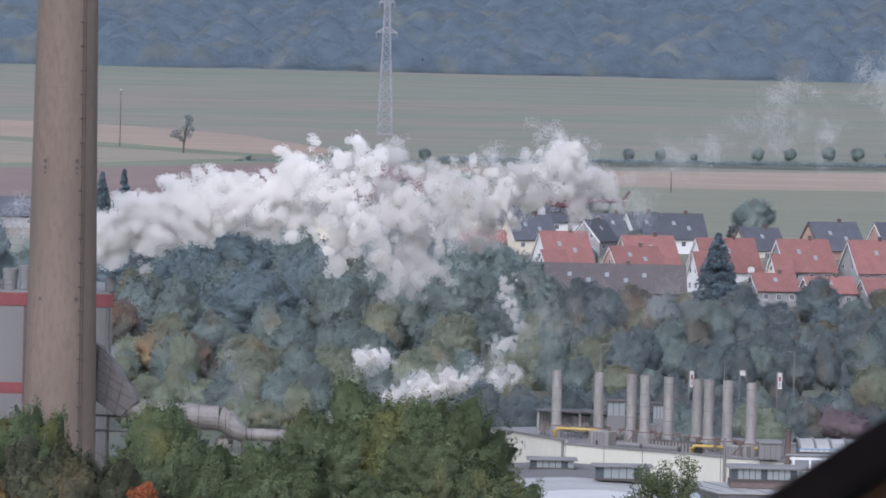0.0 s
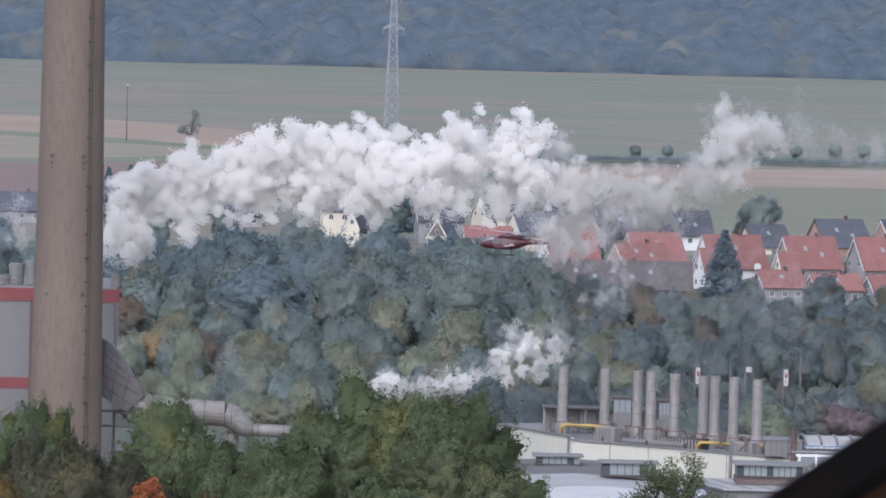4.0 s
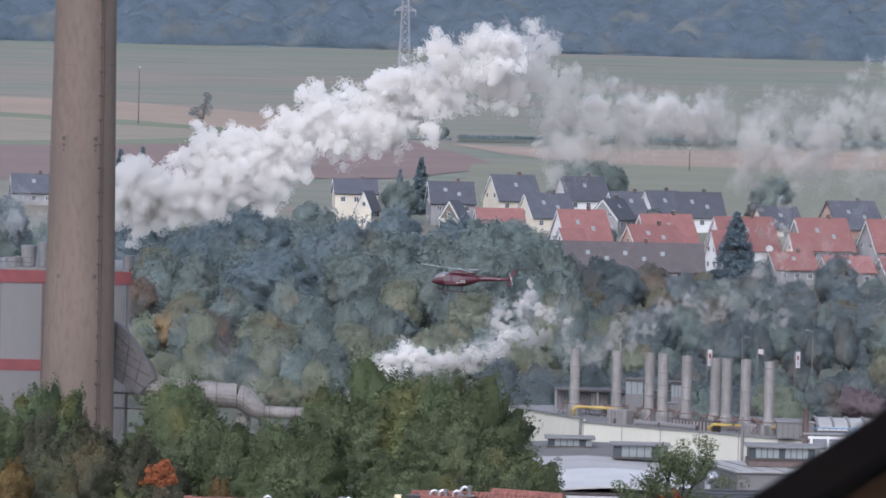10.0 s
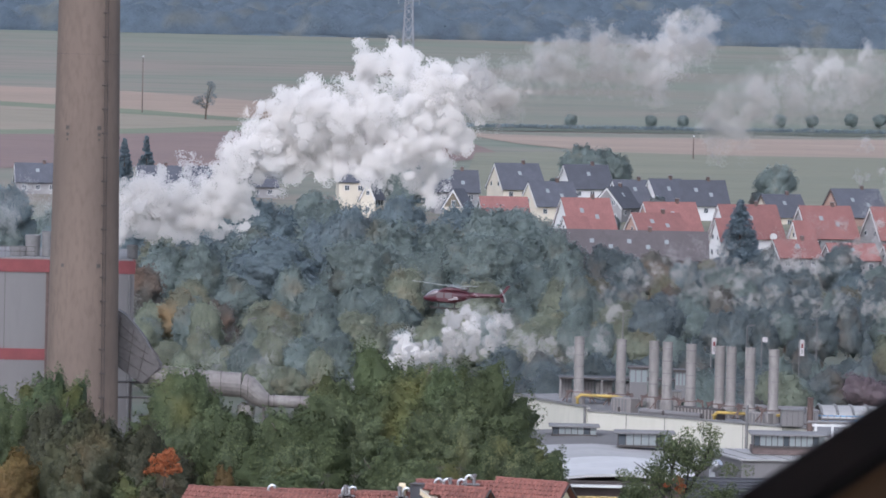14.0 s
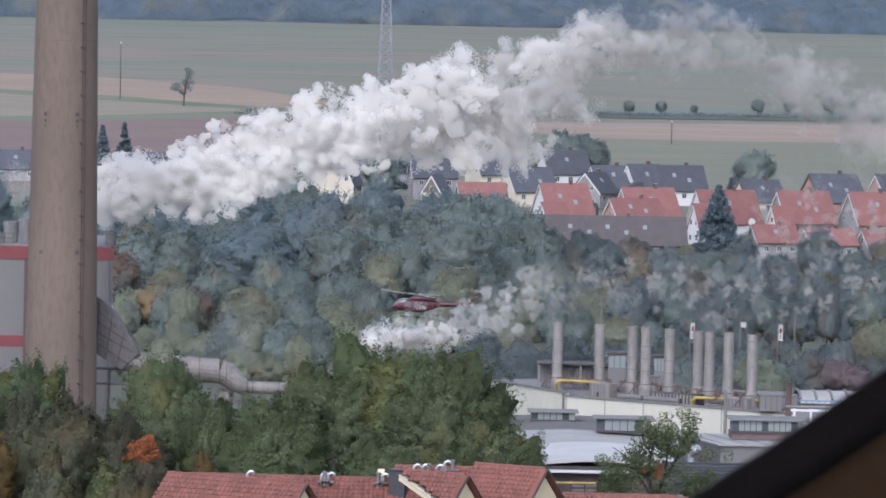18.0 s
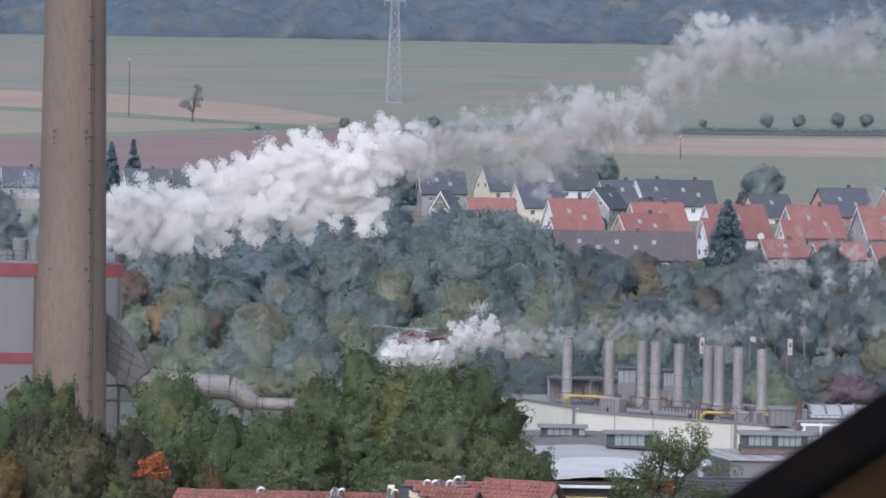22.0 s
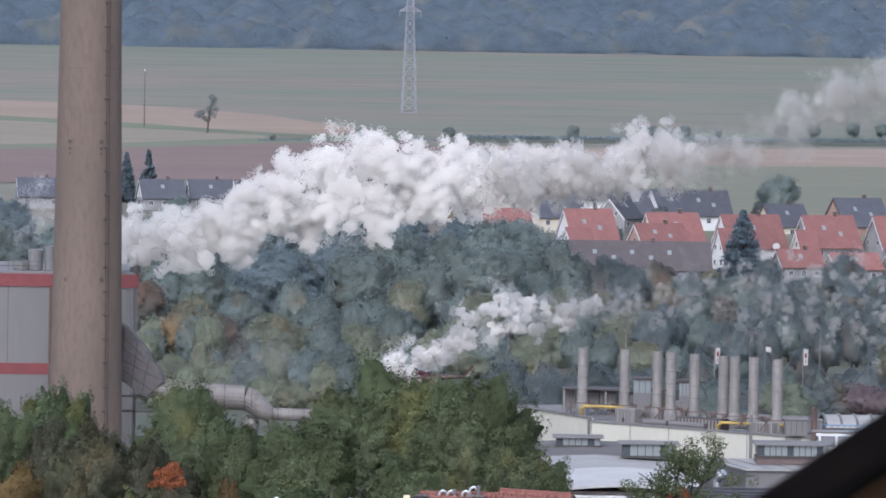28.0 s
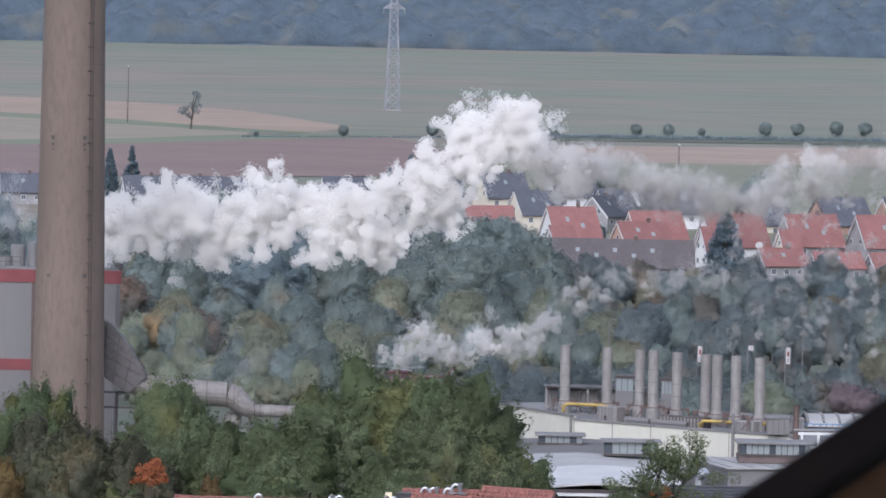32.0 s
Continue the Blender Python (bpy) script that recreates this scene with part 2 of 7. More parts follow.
def soft_box(x0, y0, z0, x1, y1, z1, r=0.02, seg=1):
    bm = boxes((x0, y0, z0, x1, y1, z1))
    bmesh.ops.bevel(bm, geom=list(bm.edges), offset=r, segments=seg, affect="EDGES")
    return bm


def tube(bm, points, radii, seg=12, caps=True):
    """A tube through the points with a radius at each."""
    pts = [Vector(p) for p in points]
    if isinstance(radii, (int, float)):
        radii = [radii] * len(pts)
    rings = []
    side = None
    for i, p in enumerate(pts):
        a = (pts[i] - pts[i - 1]).normalized() if i else (pts[1] - pts[0]).normalized()
        b = (pts[i + 1] - pts[i]).normalized() if i < len(pts) - 1 else a
        d = (a + b).normalized()
        if side is None:
            side = d.orthogonal().normalized()
        side = (side - d * side.dot(d)).normalized()
        up = d.cross(side)
        rings.append([bm.verts.new(p + (side * math.cos(2 * math.pi * k / seg) + up * math.sin(2 * math.pi * k / seg)) * radii[i]) for k in range(seg)])
    for r0, r1 in zip(rings, rings[1:]):
        for k in range(seg):
            bm.faces.new((r0[k], r0[(k + 1) % seg], r1[(k + 1) % seg], r1[k]))
    if caps:
        bm.faces.new(rings[0][::-1])
        bm.faces.new(rings[-1])
    return bm


def pipe(points, radii, seg=12, caps=True):
    return tube(bmesh.new(), points, radii, seg, caps)


def lathe(profile, seg=24):
    """A turned body from (radius, height) pairs."""
    bm = bmesh.new()
    rings = [[bm.verts.new((r * math.cos(2 * math.pi * k / seg), r * math.sin(2 * math.pi * k / seg), z)) for k in range(seg)] for r, z in profile]
    for r0, r1 in zip(rings, rings[1:]):
        for k in range(seg):
            bm.faces.new((r0[k], r0[(k + 1) % seg], r1[(k + 1) % seg], r1[k]))
    bm.faces.new(rings[0][::-1])
    bm.faces.new(rings[-1])
    return bm


def slab(bm, corners, thick):
    """A plate with the four given upper corners."""
    top = [Vector(c) for c in corners]
    n = (top[1] - top[0]).cross(top[3] - top[0]).normalized() * thick
    v = [bm.verts.new(p) for p in top] + [bm.verts.new(p - n) for p in top]
    for f in ((0, 1, 2, 3), (7, 6, 5, 4), (0, 4, 5, 1), (1, 5, 6, 2), (2, 6, 7, 3), (3, 7, 4, 0)):
        bm.faces.new([v[i] for i in f])
    return bm


def flecks(name, corners, mat, facing=None):
    """A mesh of loose pieces from an array (pieces, corners, 3)."""
    n, k = corners.shape[:2]
    me = bpy.data.meshes.new(name)
    me.vertices.add(k * n)
    me.vertices.foreach_set("co", np.ascontiguousarray(corners, np.float32).ravel())
    me.loops.add(k * n)
    me.loops.foreach_set("vertex_index", np.arange(k * n, dtype=np.int32))
    me.polygons.add(n)
    me.polygons.foreach_set("loop_start", np.arange(0, k * n, k, dtype=np.int32))
    me.update(calc_edges=True)
    if facing is not None:
        me.normals_split_custom_set_from_vertices(np.repeat(facing, k, 0))
    me.materials.append(mat)
    return me


# ---- the ground ----
SLOPE = ((-600, 30), (0, 30), (150, 14), (280, 5), (350, 1), (450, 0), (560, -1), (650, -3.2), (720, -3.5), (800, -6.0), (960, -7.5), (985, -6.0), (1010, -3.6), (1045, 0.5), (1090, 3), (1130, 4.5),
         (1200, 7.5), (1350, 14), (1480, 20), (2000, 47), (2050, 50), (2600, 140), (4900, 230))


def ground_z(y):
    return float(np.interp(y, [a for a, _ in SLOPE], [b for _, b in SLOPE]))


def build_ground():
    ys = sorted({a for a, _ in SLOPE} | set(range(300, 2100, 50)) | {2200, 2400, 3000, 3800})
    xs = (-3500, -900, -300, -160, -80, 0, 80, 160, 300, 900, 3500)
    bm = bmesh.new()
    grid = [[bm.verts.new((x, y, ground_z(y))) for x in xs] for y in ys]
    for a, b in zip(grid, grid[1:]):
        for k in range(len(xs) - 1):
            bm.faces.new((a[k], a[k + 1], b[k + 1], b[k]))
    m = material("meadow", (0.108, 0.124, 0.088), (0.152, 0.126, 0.098), 0.95, scale=0.009, fine=0.06, amount=0.2, stretch=(0.35, 2.0, 1))
    tagged(part("ground", bm, m), "olive stubble meadow rising to a wooded hill", "ground", kind="structure")


def field(name, label, far, near, mat, lift=0.08, rows=8):
    """A strip of land between a far and a near edge, lying on the slope."""
    bm = bmesh.new()
    fx, fy = zip(*far)
    nx, ny = zip(*near)
    cols = 16
    u0 = np.linspace(0, 1, len(far))
    u1 = np.linspace(0, 1, len(near))
    grid = []
    for r in range(rows + 1):
        line = []
        for c in range(cols + 1):
            u, w = c / cols, r / rows
            wob = 1.6 * noise.noise((u * 9, fy[0] * 0.1, r * 2.0)) if r in (0, rows) else 0
            x = (1 - w) * np.interp(u, u0, fx) + w * np.interp(u, u1, nx)
            y = (1 - w) * np.interp(u, u0, fy) + w * np.interp(u, u1, ny) + wob
            line.append(bm.verts.new((x, y, ground_z(y) + lift)))
        grid.append(line)
    for a, b in zip(grid, grid[1:]):
        for k in range(cols):
            bm.faces.new((a[k], b[k], b[k + 1], a[k + 1]))
    tagged(part(name, bm, mat), label, "field", kind="structure")


build_ground()
FIELD = dict(rough=0.95, scale=0.02, fine=0.3, amount=0.34, stretch=(0.18, 2.4, 1))
field("field_stubble", "pale pinkish stubble field on the slope", ((-158, 1631), (-100, 1612), (-59, 1575), (-25, 1506)),
      ((-150, 1553), (-94, 1522), (-56, 1489), (-37, 1481)), material("stubble", (0.238, 0.176, 0.128), (0.200, 0.150, 0.110), **FIELD))
VERGE = material("verge_grass", (0.116, 0.130, 0.080), (0.100, 0.116, 0.070), **FIELD)
field("field_verge_upper", "green grass verge between fields", ((-150, 1553), (-94, 1522), (-56, 1489), (-37, 1481)),
      ((-148, 1534), (-93, 1499), (-55, 1474), (-37, 1470)), VERGE, 0.12)
field("field_fallow", "grey-brown fallow field", ((-148, 1534), (-93, 1499), (-55, 1474)), ((-136, 1409), (-89, 1433), (-55, 1463)),
      material("fallow", (0.20, 0.165, 0.12), (0.17, 0.15, 0.105), **FIELD), 0.10)
field("field_verge_lower", "green grass verge between fields", ((-136, 1409), (-89, 1433), (-55, 1463), (-15, 1482)),
      ((-134, 1389), (-87, 1410), (-54, 1436), (-14, 1463)), VERGE, 0.14)
field("field_ploughed", "mauve-brown ploughed field", ((-134, 1389), (-87, 1410), (-54, 1436), (-14, 1463), (6, 1397)),
      ((-121, 1255), (-79, 1271), (-48, 1283), (-12, 1296), (14, 1352)), material("ploughed", (0.148, 0.100, 0.084), (0.128, 0.088, 0.076), **FIELD), 0.16)
field("field_wheat", "straw-coloured harvested field", ((0, 1448), (34, 1440), (82, 1449), (138, 1463)),
      ((17, 1406), (40, 1376), (78, 1371), (131, 1379)), material("straw", (0.236, 0.178, 0.134), (0.205, 0.155, 0.116), **FIELD), 0.12)
field("field_pasture", "green pasture behind the houses", ((6, 1361), (40, 1376), (78, 1371), (131, 1379)),
      ((0, 1140), (36, 1120), (67, 1110), (111, 1110)), material("pasture", (0.140, 0.138, 0.092), (0.118, 0.122, 0.082), **FIELD), 0.18)
field("hedge_strip", "dark green roadside strip", ((5, 1489), (52, 1488), (102, 1491), (142, 1498)),
      ((2, 1458), (51, 1466), (100, 1470), (140, 1478)), material("roadside", (0.060, 0.072, 0.048), (0.072, 0.080, 0.056), **FIELD), 0.2)
# Floor of the wood, coloured dark to stand in for shade under the trees.
bm = bmesh.new()
cols = [[bm.verts.new((x, y, ground_z(y) + 0.1)) for x in np.linspace(-120, 120, 13)] for y in (575, 612, 650, 685, 720, 760, 800, 880, 960, 985, 1003)]
for p, q in zip(cols, cols[1:]):
    for k in range(12):
        bm.faces.new((p[k], p[k + 1], q[k + 1], q[k]))
tagged(part("shaded_wood_floor", bm, material("shaded_wood_floor", (0.060, 0.070, 0.042), (0.075, 0.064, 0.045), 0.95, scale=0.05, fine=0.6, amount=0.3)), "overgrown floor of the wood, darkened for shade under the trees", "ground", kind="structure")

# ---- trees ----
def leaf_cloud(rng, centres, radii, per, size, flat=0.75, droop=0.0):
    """Corners of leaf tufts scattered in clumps round the centres."""
    n = len(centres) * per
    c = np.repeat(np.asarray(centres), per, 0)
    r = np.repeat(np.asarray(radii), per)[:, None]
    d = rng.normal(size=(n, 3))
    d /= np.linalg.norm(d, axis=1)[:, None]
    d *= (0.72 + 0.33 * rng.random(n))[:, None] * r
    d[:, 2] *= flat
    d[:, 2] -= droop * rng.random(n) * r[:, 0]
    p = c + d
    nrm = d / (np.linalg.norm(d, axis=1)[:, None] + 1e-6) + rng.normal(size=(n, 3)) * 0.42 + np.array((0, 0, 0.3))
    nrm /= np.linalg.norm(nrm, axis=1)[:, None]
    a = np.cross(nrm, rng.normal(size=(n, 3)))
    a /= np.linalg.norm(a, axis=1)[:, None]
    b = np.cross(nrm, a)
    s = (size * (0.6 + 0.8 * rng.random(n)))[:, None]
    return np.stack((p - a * s * 0.45, p + a * s * 0.4 - b * s * 0.36, p + a * s * 0.4 + b * s * 0.36), 1)


def trunk_mesh(rng, h, r, limbs=7):
    bm = bmesh.new()
    lean = rng.normal(size=2) * 0.02 * h
    top = (lean[0], lean[1], h * 0.72)
    tube(bm, ((0, 0, -0.6), (0, 0, 0.3), (lean[0] * 0.4, lean[1] * 0.4, h * 0.35), top), (h * 0.034, h * 0.026, h * 0.018, h * 0.006), 8)
    for k in range(limbs):
        z = h * (0.22 + 0.4 * k / limbs)
        ang = k * 2.4 + rng.random()
        w = r * (0.4 + 0.2 * rng.random())
        mid = (math.cos(ang) * w * 0.5, math.sin(ang) * w * 0.5, z + h * 0.10)
        end = (math.cos(ang) * w, math.sin(ang) * w, z + h * (0.16 + 0.12 * rng.random()))
        tube(bm, ((lean[0] * 0.4, lean[1] * 0.4, z), mid, end), (h * 0.011, h * 0.008, h * 0.003), 5)
    return mesh_of(bm, "trunk", BARK, True)


BALLS = {}


def ball_net(level):
    """Directions and triangles of a round net, made once for each level."""
    if level not in BALLS:
        bm = bmesh.new()
        bmesh.ops.create_icosphere(bm, subdivisions=level, radius=1.0)
        bm.verts.index_update()
        BALLS[level] = np.array([p.co for p in bm.verts]), np.array([[p.index for p in q.verts] for q in bm.faces])
        bm.free()
    return BALLS[level]


def unit(v):
    return v / (np.linalg.norm(v, axis=-1)[..., None] + 1e-9)


def crown_arrays(rng, h, r, shape, leaves, size, lobes=14, tufts=150, level=4, deep=0.32, foot=0.06, ragged=0.035, inner=0.92, crease=0.2, skyward=0.35, calm=0.6):
    """A crown of boughs and tufts: its dense inside and the loose leaves over it, with the way each faces."""
    big, small = unit(rng.normal(size=(lobes, 3))), unit(rng.normal(size=(tufts, 3)))
    tall, grown = 0.82 + 0.26 * rng.random(lobes), 0.9 + 0.16 * rng.random(tufts)
    centre = np.array((0, 0, h * (0.5 + foot * 0.5)))
    half = h * (0.5 - foot * 0.5)

    def surface(d):
        m1, m2 = d @ big.T, d @ small.T
        k1, k2 = (m1 + 0.10 * tall).argmax(1), m2.argmax(1)
        b1 = np.clip((1 - np.take_along_axis(m1, k1[:, None], 1)[:, 0]) * lobes / 3.2, 0, 1)
        b2 = np.clip((1 - np.take_along_axis(m2, k2[:, None], 1)[:, 0]) * tufts / 3.2, 0, 1)
        far = tall[k1] * (1 - deep * b1) * grown[k2] * (1 - crease * b2)
        up = d[:, 2]
        w = np.ones(len(d))
        if shape == "pointed":
            w = 1 - 0.42 * np.clip(up, 0, 1)
        elif shape == "upright":
            w = 0.8 * w
        elif shape == "wide":
            w = 1.08 - 0.12 * np.clip(-up, 0, 1)
        axes = np.stack((r * w, r * w, half * np.ones(len(d))), 1)
        p = centre + d * far[:, None] * axes
        n = unit(d / axes * r) * 0.62 + unit(d - big[k1] * 0.62) * 0.5 + unit(d - small[k2] * 0.88) * 0.42
        n[:, 2] += skyward
        return p, unit(n)

    bv, bf = ball_net(level)
    cp, cn = surface(bv)
    cp = centre + (cp - centre) * inner
    d = unit(rng.normal(size=(int(leaves * 1.25), 3)) + np.array((0, 0, 0.12)))
    d = d[d[:, 2] > -0.82][:leaves]
    lp, ln = surface(d)
    lp = centre + (lp - centre) * (1 + rng.normal(size=(len(lp), 1)) * ragged)
    face = unit(ln + rng.normal(size=ln.shape) * 0.36)
    a = unit(np.cross(face, rng.normal(size=ln.shape)))
    b = np.cross(face, a)
    s = (size * (0.6 + 0.8 * rng.random(len(lp))))[:, None]
    tri = np.stack((lp - a * s * 0.5, lp + a * s * 0.45 - b * s * 0.42, lp + a * s * 0.45 + b * s * 0.42), 1)
    return tri, unit(ln * 0.9 + face * calm), cp, cn, bf


def crown_mesh(name, pieces, mat):
    """One mesh from crowns given as arrays."""
    tri = np.concatenate([p[0].reshape(-1, 3) for p in pieces])
    n1 = np.concatenate([np.repeat(p[1], 3, 0) for p in pieces])
    cv, cn = np.concatenate([p[2] for p in pieces]), np.concatenate([p[3] for p in pieces])
    starts = np.cumsum([0] + [len(p[2]) for p in pieces[:-1]])
    cf = np.concatenate([p[4] + o for p, o in zip(pieces, starts)]) + len(tri)
    verts = np.concatenate((tri, cv))
    loops = np.concatenate((np.arange(len(tri)), cf.ravel())).astype(np.int32)
    me = bpy.data.meshes.new(name)
    me.vertices.add(len(verts))
    me.vertices.foreach_set("co", np.ascontiguousarray(verts, np.float32).ravel())
    me.loops.add(len(loops))
    me.loops.foreach_set("vertex_index", loops)
    me.polygons.add(len(loops) // 3)
    me.polygons.foreach_set("loop_start", np.arange(0, len(loops), 3, dtype=np.int32))
    me.update(calc_edges=True)
    me.normals_split_custom_set_from_vertices(np.concatenate((n1, cn)))
    me.materials.append(mat)
    return me


def tree_meshes(seed, h, r, shape, mat, leaves, size, limbs=7, **more):
    rng = np.random.default_rng(seed)
    return trunk_mesh(rng, h, r, limbs), crown_mesh("crown", [crown_arrays(rng, h, r, shape, leaves, size, **more)], mat)


def spruce_meshes(seed, h, r, mat, size, tiers=16, per=9):
    rng = np.random.default_rng(seed)
    bm = bmesh.new()
    tube(bm, ((0, 0, -0.5), (0, 0, h * 0.5), (0, 0, h * 0.97)), (h * 0.02, h * 0.012, 0.02), 7)
    c, rr = [], []
    for k in range(tiers):
        f = k / (tiers - 1)
        w = r * (1 - f) ** 0.85
        for j in range(max(3, int(per * (1.1 - f)))):
            a = rng.random() * 6.28
            for q in (0.45, 0.8, 1.0):
                c.append((math.cos(a) * w * q, math.sin(a) * w * q, h * (0.06 + 0.93 * f) - 0.10 * w * q))
                rr.append(0.12 * r + 0.05 * w + 0.06)
    return mesh_of(bm, "trunk", BARK, True), flecks("crown", leaf_cloud(rng, c, rr, 14, size, 0.6), mat)


def tree(meshes, x, y, rz, label, category="tree", group="", name="tree", sink=0.0):
    ob = thing(name, x, y, ground_z(y) - sink, rz, label, category, group)
    part("trunk", meshes[0], None, ob)
    part("crown", meshes[1], None, ob)
    return ob


def build_woods():
    rnd = random.Random(11)
    soft = dict(deep=0.24, crease=0.19, skyward=0.6, calm=0.4, tufts=320, ragged=0.04, inner=0.93)
    big = [tree_meshes(100 + i, 14.5 + i % 3, 5.6 + 0.4 * (i % 2), ("wide", "round", "round")[i % 3], (LEAF_HAZY_BLUE, LEAF_HAZY_WOOD, LEAF_HAZY_BLUE)[i % 3], 8400, 0.33, lobes=24, **soft) for i in range(6)]
    mid = [tree_meshes(120 + i, 12.0 + i % 2, 4.2, ("pointed", "round", "wide")[i % 3], (LEAF_HAZY_WOOD, LEAF_HAZY_WILLOW, LEAF_HAZY_WOOD)[i % 3], 7000, 0.29, lobes=22, **soft) for i in range(6)]
    low = [tree_meshes(140 + i, 7.2 + 0.7 * (i % 3), 3.5, ("pointed", "round", "upright")[i % 3], (LEAF_HAZY_WILLOW, LEAF_HAZY_WILLOW, LEAF_HAZY_WOOD)[i % 3], 5400, 0.24, lobes=18, foot=-0.1, **soft) for i in range(6)]
    shade = [tree_meshes(150 + i, 7.6 + 0.6 * i, 3.5, "round", (LEAF_HAZY_DIM, LEAF_HAZY_WOOD, LEAF_HAZY_DIM)[i], 5400, 0.24, lobes=18, foot=-0.1, **soft) for i in range(3)]
    dim_mid = [tree_meshes(130 + i, 12.0 + i % 2, 4.3, ("round", "wide", "round")[i % 3], (LEAF_HAZY_DIM, LEAF_HAZY_DIM, LEAF_HAZY_WOOD, LEAF_HAZY_DIM)[i], 7000, 0.29, lobes=22, **soft) for i in range(4)]
    gold = [tree_meshes(160 + i, 11.0, 4.2, "round", (LEAF_HAZY_GOLD, LEAF_HAZY_RUST)[i % 2], 7000, 0.29, lobes=22, **soft) for i in range(3)]

    def row(kind, x0, x1, y, n, label, scale=(0.85, 1.15), dy=14, skip=0.0):
        n = round(n * 0.74)
        scale = (scale[0] * 0.84, scale[1] * 1.16)
        for k in range(n):
            if rnd.random() < skip:
                continue
            x = x0 + (x1 - x0) * (k + 0.5 + rnd.uniform(-0.35, 0.35)) / n
            yy = y + rnd.uniform(-dy, dy)
            ob = tree(kind[rnd.randrange(len(kind))], x, yy, rnd.uniform(0, 360), label, group="trees of the wood")
            ob.scale = (rnd.uniform(*scale) * 1.12,) * 2 + (rnd.uniform(*scale),)

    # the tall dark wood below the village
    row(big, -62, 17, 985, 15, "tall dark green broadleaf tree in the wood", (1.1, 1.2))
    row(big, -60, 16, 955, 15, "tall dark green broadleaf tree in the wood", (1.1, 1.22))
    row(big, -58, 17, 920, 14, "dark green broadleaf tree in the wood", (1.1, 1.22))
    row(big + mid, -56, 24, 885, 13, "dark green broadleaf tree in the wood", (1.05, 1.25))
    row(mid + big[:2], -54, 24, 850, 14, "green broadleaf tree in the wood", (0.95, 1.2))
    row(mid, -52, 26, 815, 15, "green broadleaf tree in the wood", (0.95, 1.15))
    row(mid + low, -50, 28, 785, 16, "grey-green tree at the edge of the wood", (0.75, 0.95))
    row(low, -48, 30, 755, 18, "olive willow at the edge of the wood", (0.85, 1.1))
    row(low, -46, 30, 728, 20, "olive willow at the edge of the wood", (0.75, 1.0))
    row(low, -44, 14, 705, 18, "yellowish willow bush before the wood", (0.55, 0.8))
    row(dim_mid, 22, 100, 905, 10, "green tree behind the works", (0.6, 0.8))
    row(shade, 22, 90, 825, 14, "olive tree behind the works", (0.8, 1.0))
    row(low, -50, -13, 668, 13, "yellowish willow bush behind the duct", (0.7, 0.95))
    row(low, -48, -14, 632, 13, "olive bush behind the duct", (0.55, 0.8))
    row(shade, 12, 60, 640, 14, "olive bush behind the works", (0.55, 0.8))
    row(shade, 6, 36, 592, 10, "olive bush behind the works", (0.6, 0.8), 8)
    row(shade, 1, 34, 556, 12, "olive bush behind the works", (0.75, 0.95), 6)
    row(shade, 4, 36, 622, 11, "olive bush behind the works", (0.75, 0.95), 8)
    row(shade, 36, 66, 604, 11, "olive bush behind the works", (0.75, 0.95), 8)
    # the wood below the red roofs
    row(dim_mid + gold, 24, 100, 968, 15, "autumn-tinged broadleaf tree below the houses", (0.78, 0.92))
    row(dim_mid + gold[:1] + big[:2], 22, 96, 930, 15, "dark green tree below the houses", (0.72, 0.86))
    row(dim_mid + gold, 22, 92, 890, 15, "autumn-tinged tree below the houses", (0.68, 0.84))
    row(dim_mid + mid[:1], 24, 90, 850, 14, "green tree behind the works", (0.55, 0.72))
    row(dim_mid + shade, 26, 86, 800, 14, "green tree behind the works", (0.52, 0.68))
    row(shade + dim_mid, 26, 82, 750, 16, "olive tree behind the works", (0.6, 0.75))
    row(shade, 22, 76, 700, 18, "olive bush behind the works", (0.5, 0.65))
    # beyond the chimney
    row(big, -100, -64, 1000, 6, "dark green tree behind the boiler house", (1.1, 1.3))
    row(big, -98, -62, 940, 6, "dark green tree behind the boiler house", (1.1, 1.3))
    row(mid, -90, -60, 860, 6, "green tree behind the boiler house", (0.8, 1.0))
    # single trees that stand out
    for kind, x, y, s, lab in ((gold[1], -50, 800, 1.3, "orange-brown tree at the edge of the wood"), (gold[0], -39, 742, 0.95, "yellow-topped broadleaf tree at the wood's edge"),
                               (gold[1], -34, 738, 0.8, "golden-brown broadleaf tree at the wood's edge"), (gold[0], -32, 905, 1.4, "green tree with a yellow top"), (big[1], -15, 850, 1.15, "large round dark green tree"),
                               (gold[0], 55, 975, 0.72, "yellow-green tree before the brown house"), (gold[2], 76, 940, 0.75, "orange-tinged tree below the houses"), (gold[0], 88, 955, 0.72, "yellowish tree below the houses")):
        ob = tree(kind, x, y, 40, lab)
        ob.scale = (s,) * 3
    plum = tree_meshes(171, 7.0, 3.8, "round", LEAF_PLUM, 2000, 0.26)
    tree(plum, 48.5, 588, 0, "dark red-leaved bush behind the works")
    shrub = tree_meshes(172, 7.6, 4.0, "round", LEAF_HAZY_WILLOW, 5000, 0.2, **soft)
    tree(shrub, 37, 566, 0, "bright green shrub behind the works")
    tree(tree_meshes(173, 11, 4.0, "round", LEAF_HAZY_WILLOW, 4000, 0.32), 57, 640, 0, "pale yellow-green tree behind the works")
    # spruces of the village and by the road
    sp = spruce_meshes(180, 15.2, 5.4, NEEDLE, 0.5, 26, 24)
    tree(sp, 57.9, 1018, 0, "tall dark spruce among the red-roofed houses", name="spruce")
    sp2 = spruce_meshes(181, 9.5, 2.6, NEEDLE, 0.6, 14, 12)
